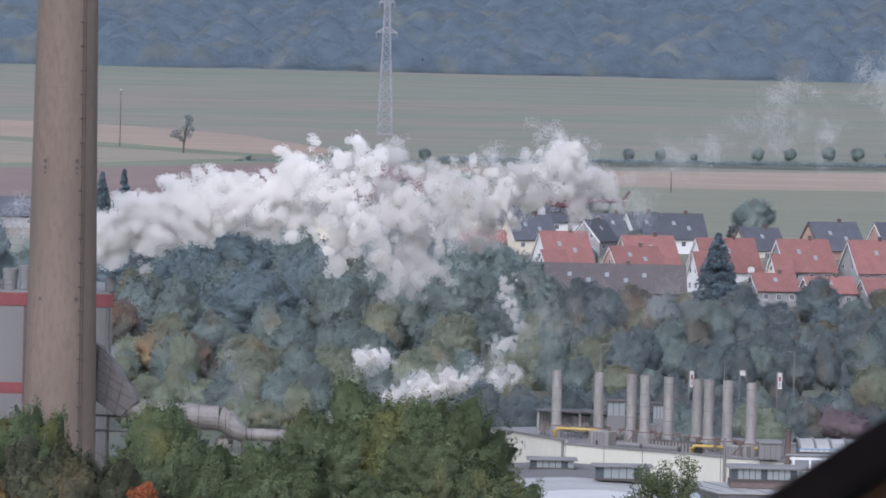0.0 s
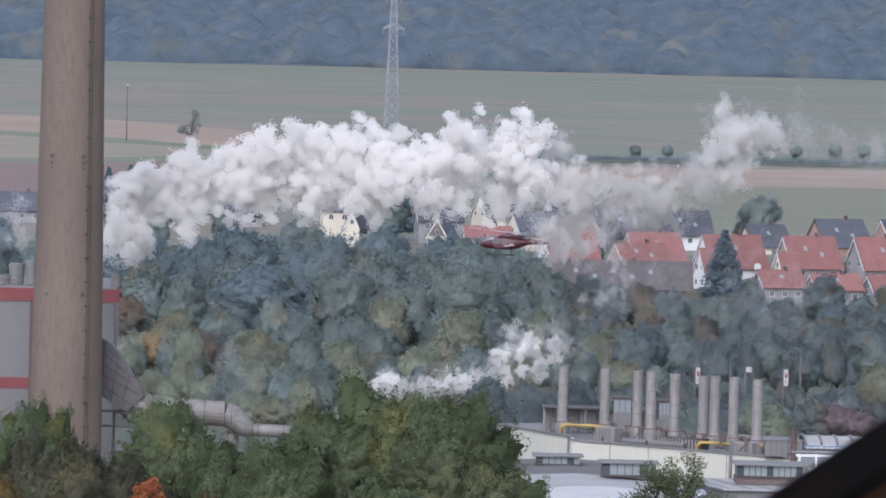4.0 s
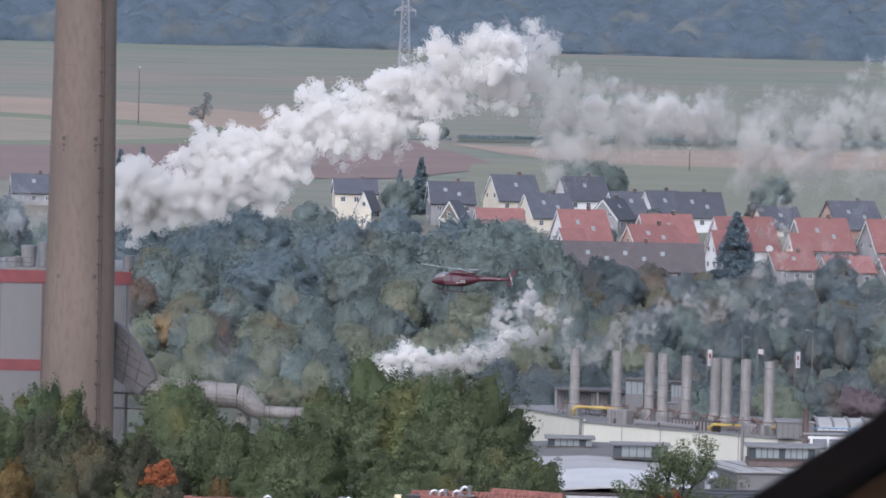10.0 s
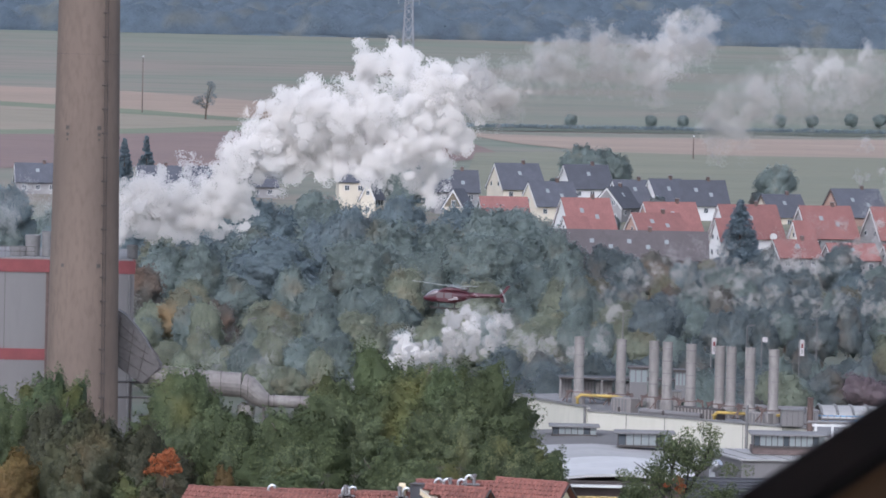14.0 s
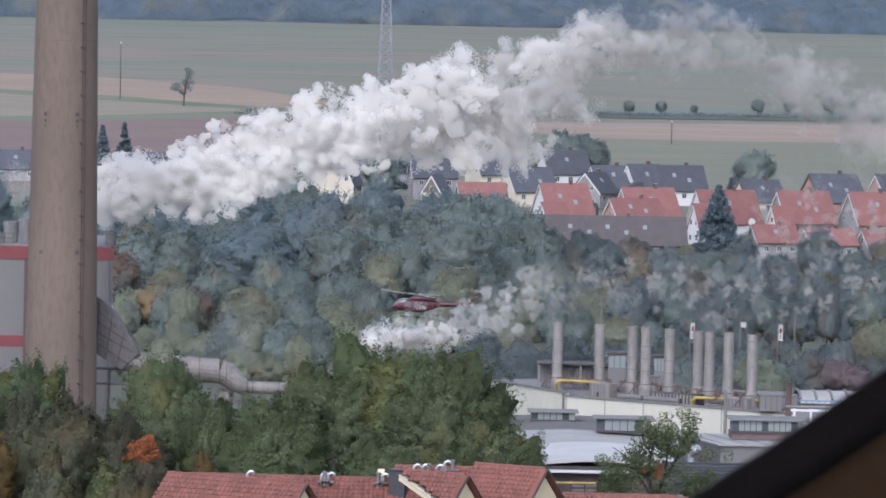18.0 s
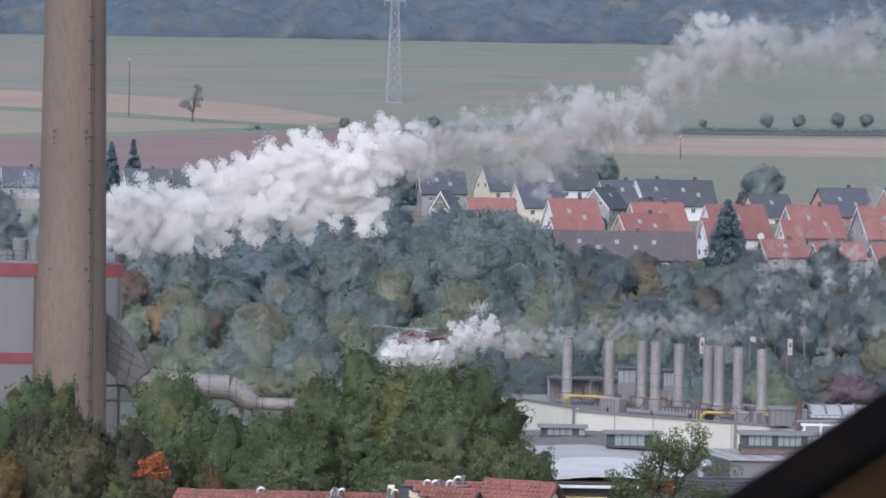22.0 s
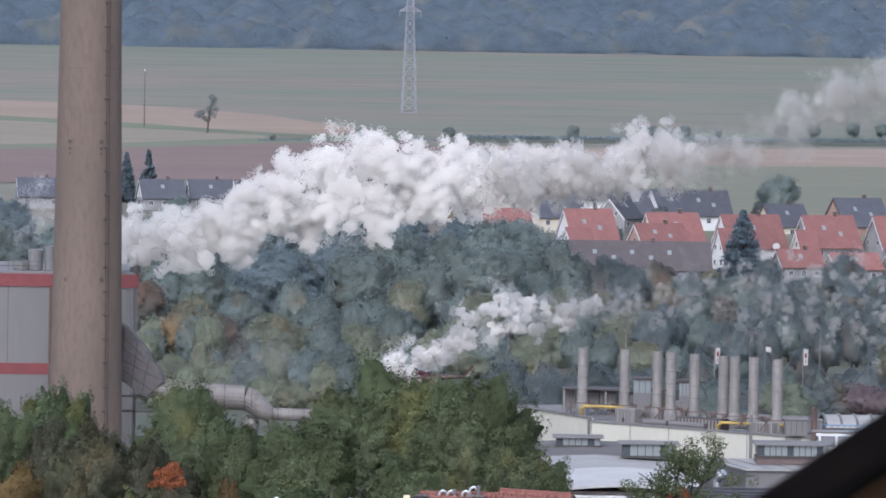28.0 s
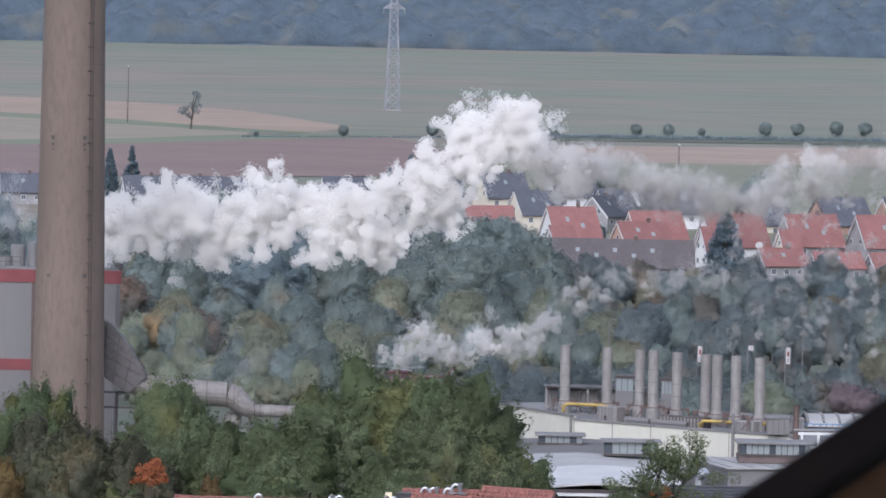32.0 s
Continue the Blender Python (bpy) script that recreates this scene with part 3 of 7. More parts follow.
    for x, y, s in ((-77.2, 1196, 1.22), (-71.9, 1194, 1.3), (-6.3, 1172, 1.35), (-11.2, 1180, 1.0)):
        ob = tree(sp2, x, y, x * 7, "dark spruce standing before the ploughed field", name="spruce")
        ob.scale = (s * 0.85, s * 0.85, s)


def build_village_trees():
    a = tree_meshes(190, 10.5, 4.2, "round", LEAF_HAZY_WOOD, 6000, 0.3, lobes=22, deep=0.26, crease=0.2, calm=0.4, ragged=0.05)
    b = tree_meshes(191, 7.5, 2.8, "round", LEAF_HAZY_DIM, 4200, 0.27, lobes=18, deep=0.26, crease=0.2, calm=0.4, ragged=0.05)
    for m, x, y, s, lab in ((a, -10.5, 1118, 1.15, "broad green tree between the houses"), (a, 30, 1175, 1.45, "dark green tree behind the houses"), (a, 37, 1180, 1.35, "dark green tree behind the houses"),
                            (b, 24, 1180, 0.9, "dark green tree behind the houses"), (b, 45.5, 1125, 0.9, "garden tree beside a white gable"), (a, 73.5, 1150, 1.25, "leafy tree behind the dark-roofed house"),
                            (b, 69.5, 1150, 0.9, "half-bare pale tree behind the houses"), (b, 78.5, 1020, 0.8, "garden tree before the red roofs"), (b, 90, 1015, 0.8, "garden tree before the red roofs"),
                            (b, 65, 1100, 0.8, "green garden tree between the houses"), (b, 50, 1090, 0.6, "small green garden shrub"), (b, 34.5, 1080, 0.7, "small green garden shrub"), (a, -30, 1080, 0.9, "dark green tree before the houses"),
                            (a, -46, 1110, 0.9, "dark green tree before the fields"), (a, -60, 1090, 0.9, "dark green tree before the fields"), (b, 22, 1130, 0.7, "small green garden tree by houses"), (b, 9, 1100, 0.7, "small green garden tree by houses")):
        ob = tree(m, x, y, x * 13, lab)
        ob.scale = (s,) * 3
    # the round young trees along the field road
    r = tree_meshes(192, 4.5, 2.1, "round", LEAF_HAZY_WOOD, 1800, 0.26, deep=0.15, crease=0.1, ragged=0.08, calm=0.3)
    for x, y, s in ((-52.2, 1453, 0.45), (-27.5, 1462, 0.85), (-1.9, 1470, 0.9), (34.2, 1483, 1.0), (57.8, 1490, 0.95), (67.4, 1493, 0.95), (77.2, 1496, 0.65),
                    (96.3, 1502, 1.05), (106.1, 1505, 1.0), (117.9, 1509, 1.1), (126.6, 1511, 1.05), (137, 1514, 1.0)):
        ob = tree(r, x, y, x * 17, "small round tree beside the field road", group="roadside trees")
        ob.scale = (s,) * 3
    # the thin lone tree on the verge
    rng = np.random.default_rng(5)
    pts = [(-2.0, 0, 5.0), (-1.4, 0.4, 6.3), (-2.6, 0, 6.0), (0.4, 0, 7.2), (1.4, 0.3, 8.6), (1.9, 0, 9.8), (0.8, 0, 6.0), (2.2, 0, 7.0), (-0.6, 0, 4.2), (1.6, 0, 5.2), (1.2, 0, 10.6), (-3.0, 0, 5.2)]
    ob = thing("tree", -72.3, 1483, ground_z(1483), 0, "lone ragged half-bare tree on the grass verge", "tree")
    bm = pipe(((0, 0, -0.5), (0.1, 0, 2.5), (0.6, 0, 5.5), (1.5, 0, 10)), (0.3, 0.24, 0.15, 0.05), 7)
    for e in pts:
        tube(bm, ((0.2, 0, e[2] * 0.55), (e[0] * 0.6, e[1], e[2] * 0.9), e), (0.1, 0.07, 0.03), 5)
    part("trunk", bm, BARK, ob)
    part("crown", flecks("crown", leaf_cloud(rng, pts, [1.15] * len(pts), 150, 0.3), LEAF_HAZY_DIM), None, ob)


def build_far_forest():
    """The forest on the far hill: a closed canopy of crowns nobody could count, its leaves loose over it."""
    rng = np.random.default_rng(21)
    gx, gy = np.meshgrid(np.arange(-234, 235, 10.5), np.arange(2004, 2330, 10.5))
    mid = np.stack((gx.ravel(), gy.ravel()), 1) + rng.normal(size=(gx.size, 2)) * 3.4
    lift = rng.normal(size=len(mid)) * 0.8
    wide = 5.6 + rng.random(len(mid)) * 3.6

    def canopy(p):
        best = np.full(len(p), -9.0)
        for part_of in range(0, len(mid), 400):
            m, q, w = mid[part_of:part_of + 400], lift[part_of:part_of + 400], wide[part_of:part_of + 400]
            d2 = ((p[:, None, 0] - m[None, :, 0]) ** 2 + (p[:, None, 1] - m[None, :, 1]) ** 2) / w[None] ** 2
            best = np.maximum(best, (q[None] * 2.2 + 2.4 - 4.6 * d2).max(1))
        land = np.interp(p[:, 1], [a for a, _ in SLOPE], [b for _, b in SLOPE])
        swell = 0.7 * np.sin(p[:, 0] * 0.045 + 1.0) * np.sin(p[:, 1] * 0.06 + p[:, 0] * 0.013) + 0.5 * np.sin(p[:, 0] * 0.11 + p[:, 1] * 0.05)
        rise = np.clip((p[:, 1] - 1997) / 9.0, 0, 1) ** 0.6
        return land - 0.5 + rise * (6.5 + swell + np.clip(best, -3.0, 6.5))

    xs, ys = np.arange(-234, 235, 2.6), np.concatenate((np.arange(1997, 2100, 2.0), np.arange(2100, 2330, 5.0)))
    gx, gy = np.meshgrid(xs, ys)
    flat = np.stack((gx.ravel(), gy.ravel()), 1)
    verts = np.column_stack((flat, canopy(flat)))
    k = np.arange(len(verts)).reshape(gx.shape)
    a, b, c, d = (q.ravel() for q in (k[:-1, :-1], k[:-1, 1:], k[1:, 1:], k[1:, :-1]))
    tris = np.concatenate((np.stack((a, b, c), 1), np.stack((a, c, d), 1)))
    dz_y, dz_x = np.gradient(verts[:, 2].reshape(gx.shape), ys, xs)
    up = unit(np.column_stack((-dz_x.ravel() * 0.5, -dz_y.ravel() * 0.5 - 0.2, np.ones(len(verts)))))
    n = 110000
    spot = np.stack((rng.uniform(-234, 234, n), 1997.5 + 300 * rng.random(n) ** 2.2), 1)
    at = np.column_stack((spot, canopy(spot) + rng.normal(size=n) * 0.16))
    face = unit(np.array((0.0, -0.8, 0.5)) + rng.normal(size=(n, 3)) * 0.35)
    e = unit(np.cross(face, rng.normal(size=(n, 3))))
    f = np.cross(face, e)
    s = (0.42 * (0.5 + rng.random(n)))[:, None]
    leaf = np.stack((at - e * s, at + e * s * 0.8 - f * s * 0.8, at + e * s * 0.8 + f * s * 0.8), 1)
    tagged(part("far_forest", crown_mesh("far_forest", [(leaf, unit(face * 0.35 + np.array((0.0, -0.25, 0.85))), verts, up, tris)], LEAF_HAZY_FAR), None), "dark green forest covering the far hillside, tinted blue for haze", "forest", kind="stuff")


def build_front_trees():
    def front(seed, x, y, top, r, shape, mat, label, clumps=110, per=150):
        h = (top - ground_z(y)) * 1.035
        return tree(tree_meshes(seed, h, r, shape, mat, int(clumps * 200), 0.175, 10, lobes=max(14, clumps // 5), tufts=clumps * 3, level=5, deep=0.3, inner=0.93, crease=0.22, ragged=0.03, skyward=0.3, calm=0.6), x, y, seed * 31 % 360, label, group="trees before the works")

    front(301, -7.0, 384, 17.3, 6.6, "wide", LEAF_NEAR, "large dense green broadleaf tree", 190, 170)
    front(302, 1.7, 380, 17.2, 6.2, "wide", LEAF_NEAR, "large dense green tree with yellowing leaves", 190, 170)
    front(318, -3.6, 386, 18.9, 5.4, "round", LEAF_NEAR, "tall dense green broadleaf tree", 130, 150)
    front(323, -0.8, 382, 17.8, 5.4, "wide", LEAF_NEAR, "tall green broadleaf tree with yellowing top", 150)
    front(303, -11.0, 378, 14.9, 5.2, "round", LEAF_NEAR, "dense green broadleaf tree before the works", 130, 150)
    front(319, -15.4, 381, 13.7, 4.0, "round", LEAF_NEAR, "dull green tree below the duct", 90, 140)
    front(304, -19.3, 386, 16.3, 6.0, "wide", LEAF_NEAR, "bright green rounded tree beside the duct", 130, 150)
    front(305, -29.6, 384, 15.8, 4.4, "round", LEAF_NEAR, "dark green tree before the boiler house", 120, 150)
    front(306, -34.0, 382, 14.2, 4.4, "round", LEAF_NEAR, "dark green tree before the boiler house", 110, 150)
    front(307, -26.4, 372, 14.5, 4.4, "round", LEAF_DULL, "brownish-green autumn tree before the works", 100, 140)
    front(308, -31.6, 366, 11.2, 3.4, "round", LEAF_OCHRE, "yellow-brown autumn tree before the works", 90, 140)
    front(309, -26.6, 362, 11.0, 2.8, "pointed", LEAF_DULL, "grey-green pointed tree before the works", 90, 140)
    front(310, -20.6, 372, 11.4, 3.4, "round", LEAF_DULL, "dull green tree before the works", 90, 140)
    front(311, -16.0, 366, 10.9, 2.0, "pointed", LEAF_OCHRE, "slender golden-brown tree before the works", 60, 130)
    front(312, -22.4, 363, 9.2, 3.0, "round", LEAF_NEAR, "dark green bush before the works", 80, 140)
    front(313, 5.1, 374, 14.0, 4.8, "round", LEAF_NEAR, "dense green broadleaf tree before the works", 120, 150)
    front(314, -3.2, 366, 12.6, 5.6, "wide", LEAF_NEAR, "dense green broadleaf tree with brown leaves", 130, 150)
    front(315, -34.5, 360, 9.6, 3.4, "round", LEAF_OCHRE, "olive-brown bush before the boiler house", 80, 140)
    front(320, -10.5, 364, 11.2, 4.0, "round", LEAF_NEAR, "dark green tree before the works", 100, 140)
    front(325, -23.4, 374, 13.0, 3.8, "round", LEAF_DULL, "dull green bush before the chimney", 90)
    front(321, -29.4, 374, 14.3, 3.6, "round", LEAF_DULL, "dull green tree before the boiler house", 90, 140)
    ob = thing("tree", -20.25, 364, 4.7, 0, "small maple with flaming orange leaves", "tree")
    rng = np.random.default_rng(44)
    bm = pipe(((0, 0, -3.0), (0, 0, 3), (0.2, 0, 6.0)), (0.12, 0.09, 0.03), 6)
    part("trunk", bm, BARK, ob)
    pts = []
    for k in range(40):
        u, a = rng.random() ** 1.3, rng.random() * 6.28
        w = 1.0 * (1 - u) + 0.15
        pts.append((math.cos(a) * w + (0.5 if k % 3 else -0.45) * u, math.sin(a) * w, 5.1 + 1.5 * u * (1 if k % 3 else 0.75)))
    part("crown", flecks("crown", leaf_cloud(rng, pts, [0.36] * 40, 44, 0.19), LEAF_ORANGE), None, ob)
    front(326, -20.9, 361.5, 9.2, 2.9, "round", LEAF_DULL, "brownish-green bush below the maple", 80)
    front(327, -17.6, 362, 9.0, 2.6, "round", LEAF_DULL, "dull green bush before the works", 70)
    # sparse tree before the sheds
    ob = thing("tree", 15.84, 350, ground_z(350), 0, "sparse tree with dark bare limbs before the sheds", "tree")
    rng = np.random.default_rng(45)
    bm = pipe(((0, 0, -0.5), (0.05, 0, 4), (0, 0, 8.1)), (0.34, 0.28, 0.22), 9)
    for path, w in ((((0, 0, 7.9), (0.75, 0.1, 9.2), (1.5, 0, 10.6), (2.1, 0, 11.9), (2.5, 0, 13.0)), 0.17), (((0, 0, 7.9), (-0.35, 0, 9.4), (-0.2, 0, 11.0), (0.2, 0, 12.4), (0.3, 0, 13.3)), 0.15),
                    (((-0.2, 0, 8.2), (-0.95, 0, 9.3), (-1.3, 0.1, 10.2), (-2.1, 0, 10.9), (-2.85, 0, 11.4)), 0.11), (((0.7, 0.1, 9.1), (0.9, 0, 10.6), (0.75, 0, 12.2), (1.1, 0, 13.0)), 0.09),
                    (((-1.3, 0.1, 10.2), (-1.2, 0, 11.2), (-1.5, 0, 12.1)), 0.06), (((1.5, 0, 10.6), (2.3, 0, 11.2), (3.0, 0, 11.5)), 0.06), (((-0.2, 0, 11.0), (-0.8, 0, 12.0), (-0.9, 0, 13.0)), 0.06)):
        tube(bm, path, [w * (1 - 0.8 * k / (len(path) - 1)) for k in range(len(path))], 6)
    part("trunk", bm, BARK_DARK, ob)
    spots = [(rng.normal() * 0.75 + 0.2, rng.normal() * 0.6, 12.4 + rng.normal() * 0.65) for _ in range(42)] + [(2.2 + rng.normal() * 0.4, rng.normal() * 0.4, 12.3 + rng.normal() * 0.6) for _ in range(16)]
    spots += [(-2.4 + rng.normal() * 0.75, rng.normal() * 0.6, 8.6 + rng.random() * 1.2) for _ in range(20)] + [(2.6 + rng.normal() * 0.9, rng.normal() * 0.6, 8.4 + rng.random() * 1.4) for _ in range(24)]
    spots += [(-1.0 + rng.normal() * 0.5, rng.normal() * 0.4, 10.6 + rng.normal() * 0.5) for _ in range(8)] + [(1.0 + rng.normal() * 0.5, rng.normal() * 0.4, 10.8 + rng.normal() * 0.6) for _ in range(8)]
    spots += [(0.2 + rng.normal() * 1.7, rng.normal() * 0.9, 8.2 + rng.random() * 3.2) for _ in range(46)]
    part("crown", flecks("crown", leaf_cloud(rng, spots, [0.62] * len(spots), 100, 0.15), LEAF_NEAR), None, ob)
    op = [(0.25 + rng.normal() * 0.28, -0.6 + rng.normal() * 0.2, 10.0 + rng.normal() * 0.25) for _ in range(9)]
    part("turned_leaves", flecks("turned_leaves", leaf_cloud(rng, op, [0.26] * 9, 60, 0.16), LEAF_ORANGE), None, ob, "orange autumn leaves")
    front(316, 12.9, 354, 10.6, 2.3, "round", LEAF_NEAR, "green bush before the sheds", 60)
    front(317, 18.9, 354, 10.6, 2.4, "round", LEAF_NEAR, "green bush before the sheds", 60)


def build_road_hedge():
    """The low hedge along the field road."""
    rng = np.random.default_rng(61)
    c, r = [], []
    for k in range(210):
        x = 3 + k * 0.68
        y = 1474 + 0.10 * x + rng.normal() * 0.6
        c.append((x, y, ground_z(y) + 0.55 + 0.25 * rng.random()))
        r.append(0.75 + 0.35 * rng.random())
    for k in range(60):
        x = -56 + k * 0.95
        y = 1452 + 0.3 * (x + 52) + rng.normal() * 0.5
        c.append((x, y, ground_z(y) + 0.2))
        r.append(0.3 + 0.25 * rng.random())
    ob = part("road_hedge", flecks("road_hedge", leaf_cloud(rng, c, r, 40, 0.45), LEAF_HAZY_BLUE), None)
    tagged(ob, "low dark green hedge along the field road", "hedge", kind="stuff")


build_far_forest()
build_road_hedge()
build_woods()
build_village_trees()
build_front_trees()

# ---- the village ----
def house(x, y, z, l, w, eave, ridge, rz, roof_mat, wall_mat, gable_mat=None, label="", windows=2, lights=1, chimney=True, trim=WHITE):
    """A house with a ridge along its own x; the gables stand at both ends."""
    ob = thing("house", x, y, z, rz, label, "house", "houses of the village")
    bm = bmesh.new()
    a, b = l / 2, w / 2
    box(bm, -a, -b, -1.5, a, b, eave)
    part("wall", bm, wall_mat, ob)
    for s in (-1, 1):
        bm = bmesh.new()
        v = [bm.verts.new((s * a + o, yy, zz)) for o in (0, -s * 0.25) for yy, zz in ((-b, eave), (b, eave), (0, ridge - 0.12))]
        bm.faces.new(v[:3])
        bm.faces.new(v[3:][::-1])
        for i, j in ((0, 1), (1, 2), (2, 0)):
            bm.faces.new((v[i], v[3 + i], v[3 + j], v[j]))
        part("gable", bm, gable_mat or wall_mat, ob)
        for o in (-1, 1):  # barge boards under the verge
            bm = bmesh.new()
            k = 0.35
            slope = (ridge - eave) / b
            slab(bm, ((s * (a + 0.38), 0, ridge - 0.05), (s * (a + 0.38), o * (b + k), eave - k * slope - 0.05), (s * (a + 0.30), o * (b + k), eave - k * slope - 0.05), (s * (a + 0.30), 0, ridge - 0.05)), 0.26 * (1 if s * o > 0 else -1))
            part("barge_board", bm, trim, ob)
    slope = (ridge - eave) / b
    for o in (-1, 1):
        bm = bmesh.new()
        k = 0.45
        c = ((-a - 0.3, 0, ridge + 0.1), (a + 0.3, 0, ridge + 0.1), (a + 0.3, o * (b + k), eave - k * slope + 0.1), (-a - 0.3, o * (b + k), eave - k * slope + 0.1))
        slab(bm, c if o < 0 else (c[1], c[0], c[3], c[2]), 0.16)
        part("roof", bm, roof_mat, ob)
    part("ridge_cap", pipe(((-a - 0.3, 0, ridge + 0.12), (a + 0.3, 0, ridge + 0.12)), 0.14, 6), roof_mat, ob)
    if chimney:
        ch = part("chimney", soft_box(a * 0.25, -0.35, ridge - 1.2, a * 0.25 + 0.7, 0.3, ridge + 0.9, 0.04), RUST, ob)
        part("chimney_cap", boxes((a * 0.25 - 0.06, -0.41, ridge + 0.9, a * 0.25 + 0.76, 0.36, ridge + 1.0)), GREY_WALL, ch)
    for k in range(lights):  # roof lights on the side facing the valley
        f = 0.4 + 0.2 * (k % 2)
        px = -a * 0.6 + 1.2 * a * (k + 0.5) / max(1, lights)
        yy, zz = -b * f, ridge - (ridge - eave) * f
        bm = bmesh.new()
        n = Vector((0, -(ridge - eave), b)).normalized()
        t = Vector((0, -b, -(ridge - eave))).normalized()
        c = Vector((px, yy, zz)) + n * 0.24
        sx = Vector((0.42, 0, 0))
        slab(bm, (c - sx - t * 0.55, c - sx + t * 0.55, c + sx + t * 0.55, c + sx - t * 0.55), 0.1)
        part("roof_light", bm, CLOUDY_GLASS, ob, "pale roof window")
    for s in (-1,):
        for k in range(windows):
            yy = (-0.22 + 0.44 * k) * w if windows > 1 else 0
            window(ob, -a, yy, eave + 0.35, 0.9, 1.1, "x")
            window(ob, -a, yy * 1.2, 1.2, 1.0, 1.2, "x")
    for k in range(3):
        window(ob, -a + l * (k + 0.6) / 3.2, -b, max(0.9, eave - 1.9), 1.1, 1.2, "y")
    return ob


def window(parent, x, y, z, w, h, axis):
    """A framed window, proud of a wall that faces -x or -y."""
    if axis == "x":
        o = part("window", boxes((x - 0.05, y - w / 2, z, x + 0.02, y + w / 2, z + h)), WHITE, parent)
        part("pane", boxes((x - 0.065, y - w / 2 + 0.09, z + 0.09, x - 0.045, y - 0.04, z + h - 0.09)), GLASS, o)
        part("pane", boxes((x - 0.065, y + 0.04, z + 0.09, x - 0.045, y + w / 2 - 0.09, z + h - 0.09)), GLASS, o)
    else:
        o = part("window", boxes((x - w / 2, y - 0.05, z, x + w / 2, y + 0.02, z + h)), WHITE, parent)
        part("pane", boxes((x - w / 2 + 0.09, y - 0.065, z + 0.09, x - 0.04, y - 0.045, z + h - 0.09)), GLASS, o)
        part("pane", boxes((x + 0.04, y - 0.065, z + 0.09, x + w / 2 - 0.09, y - 0.045, z + h - 0.09)), GLASS, o)
    return o


def build_village():
    red, dark = "red-tiled house with a steep roof", "dark-roofed house with a steep roof"
    house(27.6, 1052, 0.6, 10.5, 8.5, 4.6, 10.8, 24, HAZY_RED_TILE, WHITE, WHITE, red + " and white gable", 1, 2)
    house(25.4, 1043, 0.2, 5.0, 5.0, 4.6, 7.6, 24, HAZY_RED_TILE, WHITE, WHITE, "low orange-red tiled annexe with a small gable", 1, 0, False)
    house(45.2, 1056, 0.6, 11.5, 8.5, 4.5, 10.2, 24, HAZY_RED_TILE, WHITE, PINK_WALL, red + " and a chimney", 1, 1)
    house(42.0, 1046, 0.4, 10.5, 8.0, 4.3, 8.4, 24, HAZY_RED_TILE, WHITE, PINK_WALL, red + " and pinkish gable", 1, 2)
    house(61.0, 1050, 0.4, 13.0, 9.0, 4.0, 10.4, 24, HAZY_RED_TILE, WHITE, WHITE, red + " beside the spruce", 1, 1)
    house(56.4, 1040, -0.4, 5.0, 5.4, 4.0, 8.6, 24, HAZY_RED_TILE, WHITE, WHITE, "small red-tiled house with a tall white gable", 2, 0, False)
    house(77.0, 1050, 0.4, 11.5, 9.0, 4.4, 10.5, 24, HAZY_RED_TILE, GREY_WALL, GREY_WALL, red + " and grey gable", 2, 2)
    house(72.0, 1041, 0.0, 4.0, 4.0, 4.4, 8.0, 24, HAZY_RED_TILE, PALE, PALE, "small red-tiled gabled annexe with a cream wall", 1, 0, False)
    house(91.5, 1050, 0.4, 11.0, 9.0, 4.4, 10.6, 24, HAZY_RED_TILE, GREY_WALL, GREY_WALL, red + " and dark grey gable", 2, 1)
    house(69.5, 1026, -2.0, 9.0, 7.0, 3.4, 6.6, 18, HAZY_RED_TILE, GREY_WALL, GREY_WALL, "low red-tiled terrace house", 1, 1)
    house(80.5, 1024, -2.0, 10.0, 7.0, 3.2, 6.2, 18, HAZY_RED_TILE, GREY_WALL, GREY_WALL, "low red-tiled terrace house", 1, 1)
    house(92.0, 1024, -2.0, 10.0, 7.0, 3.2, 6.2, 18, HAZY_RED_TILE, GREY_WALL, GREY_WALL, "low red-tiled terrace house", 1, 1)
    house(11.0, 1084, 2.2, 10.0, 6.5, 5.0, 8.2, 10, HAZY_RED_TILE, WHITE, WHITE, "low red-tiled house with a small white gable", 1, 0, False)
    # long brown-roofed block before them
    house(35.4, 1012, -3.6, 31.0, 10.0, 4.6, 9.8, 2, BROWN_TILE, PURPLE_BROWN, PURPLE_BROWN, "long brown-roofed apartment block with white windows", 2, 5, True, BROWN_TILE)
    # the upper row
    house(14.6, 1160, 5.4, 10.5, 9.0, 5.2, 10.6, 24, DARK_TILE, PALE, PALE, dark + " and pale cream gable", 2, 1)
    house(21.8, 1128, 3.8, 10.5, 8.5, 4.0, 9.0, 26, DARK_TILE, PALE, PALE, dark + " and cream gable", 1, 2)
    house(30.4, 1162, 5.6, 10.5, 8.5, 5.4, 10.4, 22, DARK_TILE, WHITE, WHITE, dark + " and white gable", 1, 1)
    house(36.6, 1128, 3.8, 9.0, 7.5, 4.0, 8.2, 60, DARK_TILE, GREY_WALL, GREY_WALL, dark + " and grey gable", 2, 1)
    house(40.2, 1134, 4.2, 9.0, 8.0, 4.4, 9.2, 20, DARK_TILE, GREY_WALL, GREY_WALL, dark + " and grey walls", 1, 1)
    house(47.5, 1135, 4.4, 8.0, 8.0, 4.2, 9.4, 30, DARK_TILE, WHITE, WHITE, dark + " and bright white gable", 1, 1)
